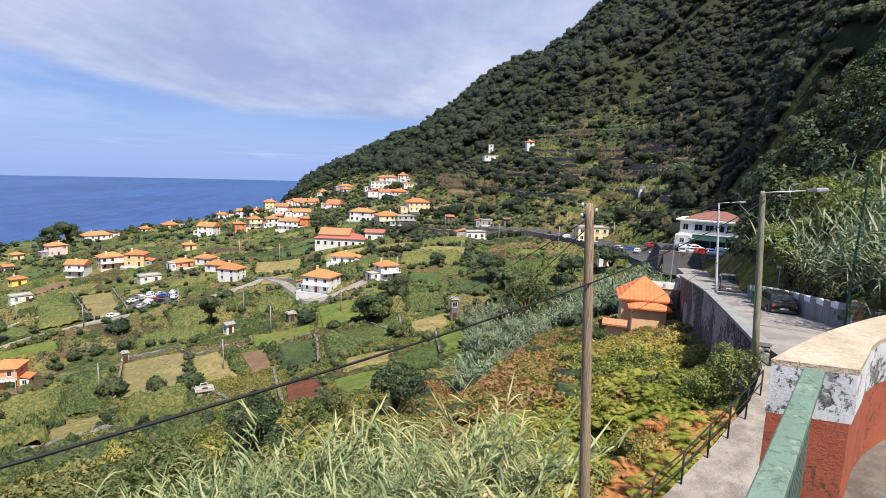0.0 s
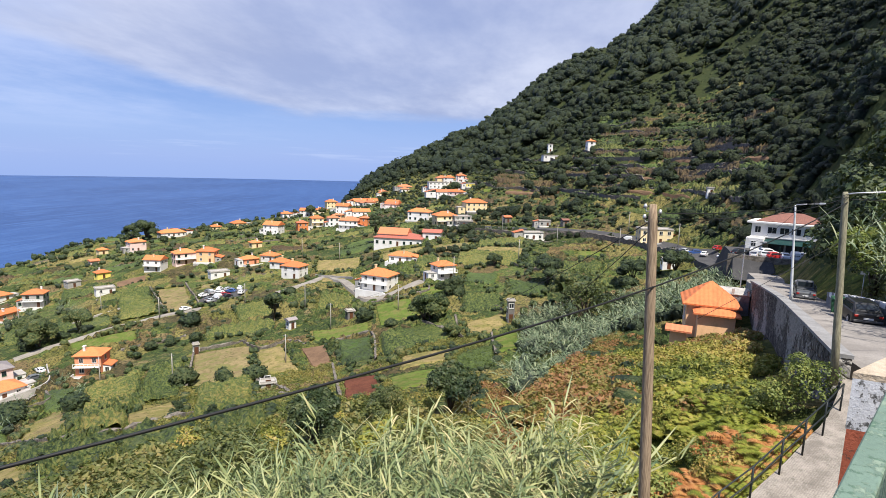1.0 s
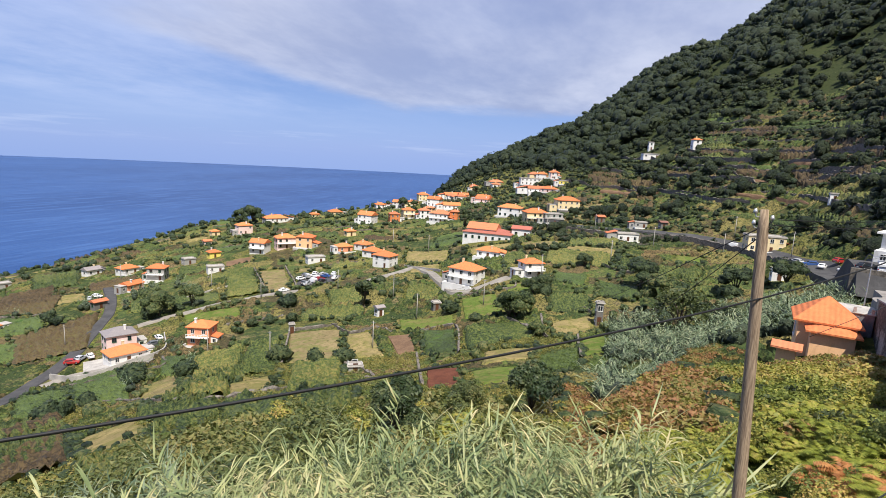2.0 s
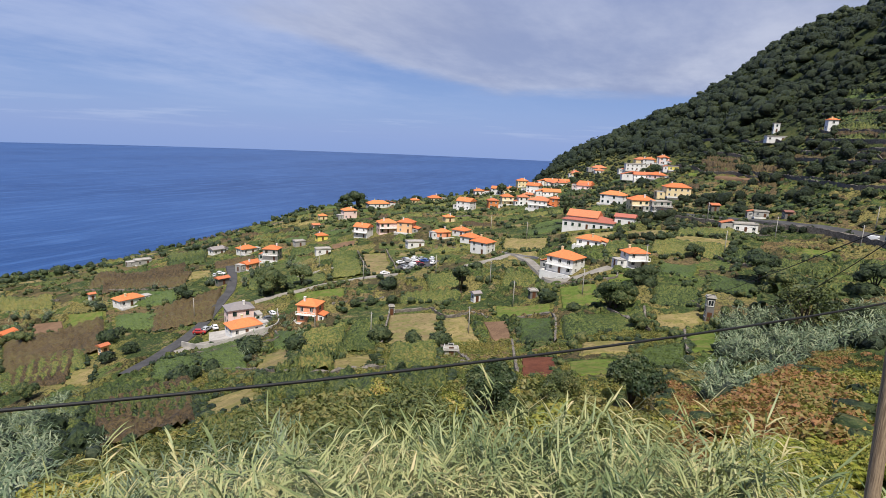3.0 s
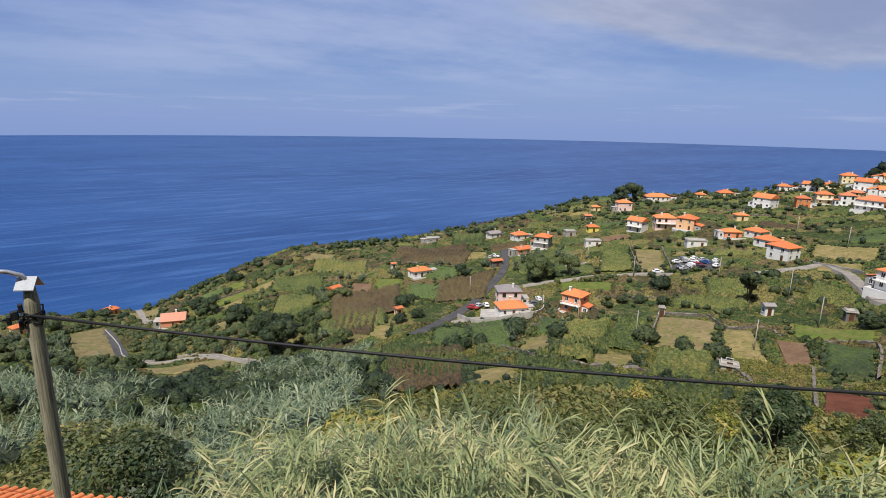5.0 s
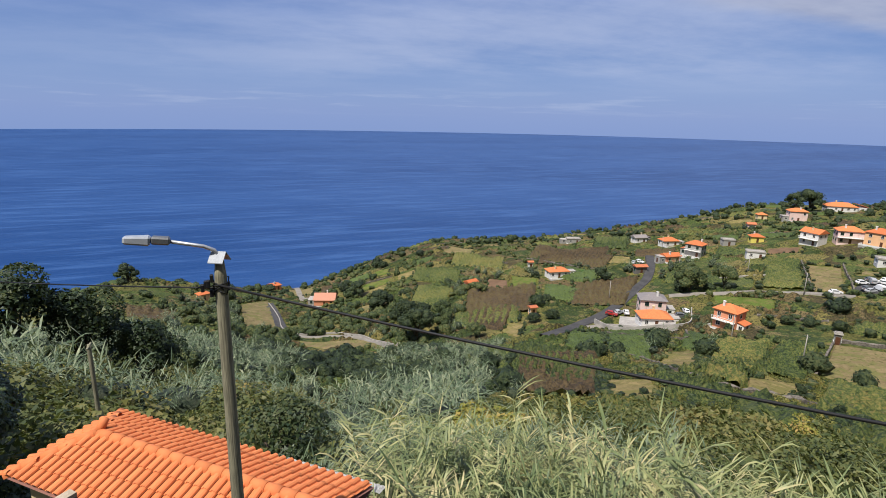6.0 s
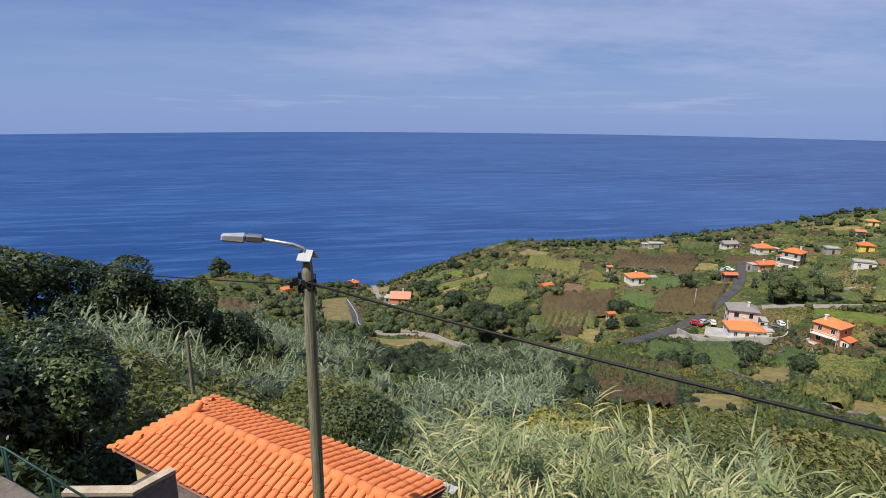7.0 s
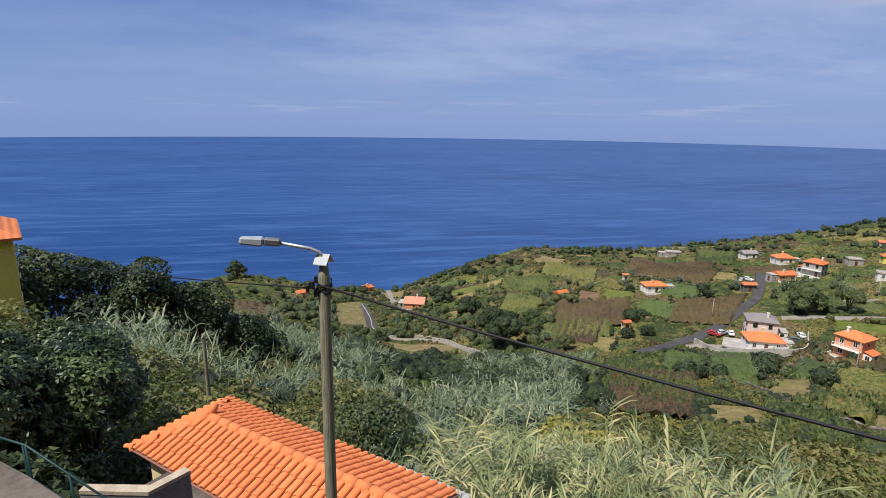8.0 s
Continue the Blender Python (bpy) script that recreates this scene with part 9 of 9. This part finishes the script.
def tree(x, y, height, radius, kind, label, leaves=700, leaf=0.0):
    """A tapered trunk with limbs and a lobed crown of many small leaves."""
    rng = np.random.default_rng(int(abs(x) * 13 + abs(y) * 7))
    z = float(ground(x, y))
    ob = thing("tree", (x, y, z), label, "tree")
    height = max(height, radius * 1.4)
    fork = max(0.12 * height, height - 2.3 * radius)
    r0 = 0.05 * radius + 0.05
    bm = tube(bmesh.new(), [(0, 0, -0.6), (0.02 * height, 0, fork * 0.5), (0, 0.03 * height, fork), (0, 0, height * 0.8)], (r0 * 1.3, r0, r0 * 0.8, r0 * 0.25), 7)
    lobes = []
    for i in range(7):
        a, h = i * 2.4 + rng.uniform(0, 0.8), rng.uniform(0.0, 1.0)
        reach = radius * (0.62 - 0.3 * h)
        c = np.array([math.cos(a) * reach, math.sin(a) * reach, fork + (height - fork) * (0.3 + 0.45 * h)])
        lobes.append(c)
        tube(bm, [(0, 0, fork * 0.85), tuple(c * (0.5, 0.5, 0.8)), tuple(c)], (r0 * 0.6, r0 * 0.4, r0 * 0.12), 5)
    lobes.append(np.array([0, 0, fork + (height - fork) * 0.62]))
    part("trunk", bm, BARK, ob)
    vs, fs, base = [], [], 0
    size = leaf or max(0.15, radius * 0.07)
    for c in lobes:
        rr = radius * rng.uniform(0.36, 0.6)
        if kind == "loquat":
            v, f = rosettes(rng, leaves // len(lobes), size / rr)
        else:
            v, f = leaf_cards(rng, leaves // len(lobes), size / rr, 0.75, 0.85, 1.4, 0.3, corners=3)
            if leaves < 1500:
                sv, sf = lump(rng, 9, 5, 0, 0.2, 0.6)
                sv = sv * 0.86
                v, f = np.concatenate([sv, v]), np.concatenate([sf, f + len(sv)])
        vs.append(v * rr + c)
        fs.append(f + base)
        base += len(v)
    crown = np_mesh("crown", np.concatenate(vs), np.concatenate(fs), NEAR_TREE_LEAVES.get(kind, TREE_LEAVES[kind]) if leaves > 1500 else TREE_LEAVES[kind], kind != "loquat")
    crown.parent = ob
    return ob


# ---- single trees ----
tree(-9.8, 28.0, 5.4, 1.9, "dark", "dense dark green tree on the slope below", 6000)
tree(-69.1, 159.5, 10.4, 4.7, "dark", "dark round evergreen tree standing among the fields", 900)
tree(19.9, 118.6, 11.1, 6.2, "green", "broad green tree beside the reed bank", 2600)
tree(-60.4, 262.0, 17.0, 4.5, "dark", "tall dark cypress-like tree beside the hall", 900)
tree(-14.8, 161.4, 5.2, 4.2, "dark", "dark round evergreen tree standing among the fields", 900)
tree(-18.5, 138.3, 5.2, 4.7, "green", "bright green leafy tree among the fields", 900)
tree(-9.9, 124.5, 3.8, 2.7, "green", "bright green leafy tree among the fields", 900)
tree(-0.6, 193.9, 5.3, 3.5, "dark", "dark round evergreen tree standing among the fields", 900)
tree(-224.4, 323.5, 12.4, 9.1, "dark", "dark tree on the edge above the sea", 900)
tree(-244.6, 338.4, 8.8, 7.5, "dark", "dark tree on the edge above the sea", 900)
tree(-147.0, 412.8, 9.2, 5.5, "dark", "dark round evergreen tree standing among the fields", 900)
tree(-103.0, 478.7, 7.2, 4.6, "dark", "dark round evergreen tree standing among the fields", 900)
tree(49.7, 155.0, 6.9, 5.2, "dark", "dark tree below the road", 900)
tree(36.9, 148.9, 8.2, 4.9, "dark", "dark tree below the road", 900)
tree(-17.0, 138.9, 5.8, 6.1, "green", "bright green leafy tree among the fields", 900)
tree(-12.6, 162.5, 5.9, 4.2, "dark", "dark round evergreen tree standing among the fields", 900)
tree(-146.3, 154.4, 6.5, 6.9, "green", "bright green leafy tree among the fields", 900)
tree(-178.0, 56.8, 12.6, 8.4, "dark", "dark round evergreen tree standing among the fields", 900)
tree(-168.1, 101.9, 4.8, 2.6, "dark", "dark round evergreen tree standing among the fields", 900)
tree(-4.3, 56.0, 5.9, 3.6, "dark", "dark leafy tree on the slope below", 5000)
tree(-14.0, 40.2, 4.8, 2.0, "dark", "dark leafy tree on the slope below", 5000)
tree(-10.8, 52.8, 3.8, 2.5, "green", "green bush-like tree on the slope", 4000)
tree(-178.5, 68.9, 8.6, 5.4, "green", "bright green leafy tree among the fields", 900)
tree(-201.4, 94.9, 5.4, 3.7, "green", "bright green leafy tree among the fields", 900)
tree(-50.3, 77.9, 2.8, 1.3, "dark", "dark round evergreen tree standing among the fields", 900)
tree(-37.5, 66.0, 2.1, 1.2, "dark", "dark round evergreen tree standing among the fields", 900)
tree(15.9, 167.1, 8.9, 6.3, "dark", "dark round evergreen tree standing among the fields", 900)
tree(19.0, 136.2, 10.3, 6.6, "green", "bright green leafy tree among the fields", 900)
tree(-163.6, 53.7, 13.3, 7.8, "dark", "broad dark tree in the ravine", 1200)
tree(-181.2, 142.0, 4.5, 4.5, "dark", "dark round evergreen tree standing among the fields", 900)
tree(-149.7, 69.8, 5.6, 3.7, "green", "bright green leafy tree among the fields", 900)
tree(-171.1, 66.6, 5.8, 3.7, "green", "bright green leafy tree among the fields", 900)
tree(-266.7, -48.5, 9.4, 5.9, "dark", "dark tree on the coastal knoll", 900)
tree(-153.8, 160.5, 6.3, 7.2, "green", "bright green leafy tree among the fields", 900)
tree(-141.2, 165.6, 5.2, 5.9, "green", "bright green leafy tree among the fields", 900)
tree(-216.9, 55.1, 9.0, 6.2, "dark", "dark round evergreen tree standing among the fields", 900)
tree(-258.0, 53.5, 8.7, 5.8, "dark", "dark round evergreen tree standing among the fields", 900)
for tx, ty, th, tr in ((-55.3, -28.4, 10.5, 5.2), (-57.0, -24.4, 11.5, 5.4), (-58.4, -20.6, 12.0, 5.0), (-51.0, -29.5, 9.0, 4.0), (-62.0, -16.5, 12.5, 4.6), (-64.0, -11.0, 10.0, 4.5)):
    tree(tx, ty, th, tr, "dark", "dark leafy tree beside the yellow house", 6000, 0.3)
tree(-14.2, -8.7, 4.9, 3.1, "loquat", "large-leaved dark loquat tree beside the tiled house", 4200, 0.21)
tree(-15.0, -6.9, 4.2, 2.0, "loquat", "dark glossy loquat tree behind the tiled house", 2200, 0.21)
tree(-18.0, 0.9, 4.2, 2.0, "dark", "ivy-covered dense bush behind the tiled house", 3000, 0.13)
tree(28.6, 43.4, 7.5, 3.3, "bright", "yellow-green tree leaning over the road", 7000, 0.19)
tree(31.0, 40.0, 7.0, 3.2, "bright", "green tree above the road wall", 6000, 0.19)
tree(33.5, 47.5, 8.0, 3.6, "bright", "leafy green tree above the road", 6000, 0.2)
tree(35.0, 42.0, 7.4, 3.4, "bright", "yellow-green tree above the road wall", 5000, 0.22)


# bright bushes at the wall end and beside the path
BUSH_SPOTS = ((10.4, 20.9, 0.5, 0.8), (11.0, 20.6, 0.6, 0.85), (11.7, 20.2, 0.9, 0.8), (10.6, 20.6, 1.2, 0.7), (11.3, 20.3, 1.5, 0.75), (11.9, 19.9, 1.6, 0.65), (9.6, 21.4, 0.3, 0.7), (11.6, 21.0, 1.6, 0.6),
              (7.6, 18.0, 0.3, 0.9), (5.6, 16.6, 0.4, 1.0), (4.8, 15.6, 0.3, 0.8), (9.0, 18.8, 0.3, 0.7))
scatter("bright_bushes", DENSE, [(bx, by, float(ground(bx, by)) + lift) for bx, by, lift, r in BUSH_SPOTS], [r for bx, by, lift, r in BUSH_SPOTS], BRIGHT_LEAF,
        "bright green climbing bushes on the bank and wall end", "bushes")
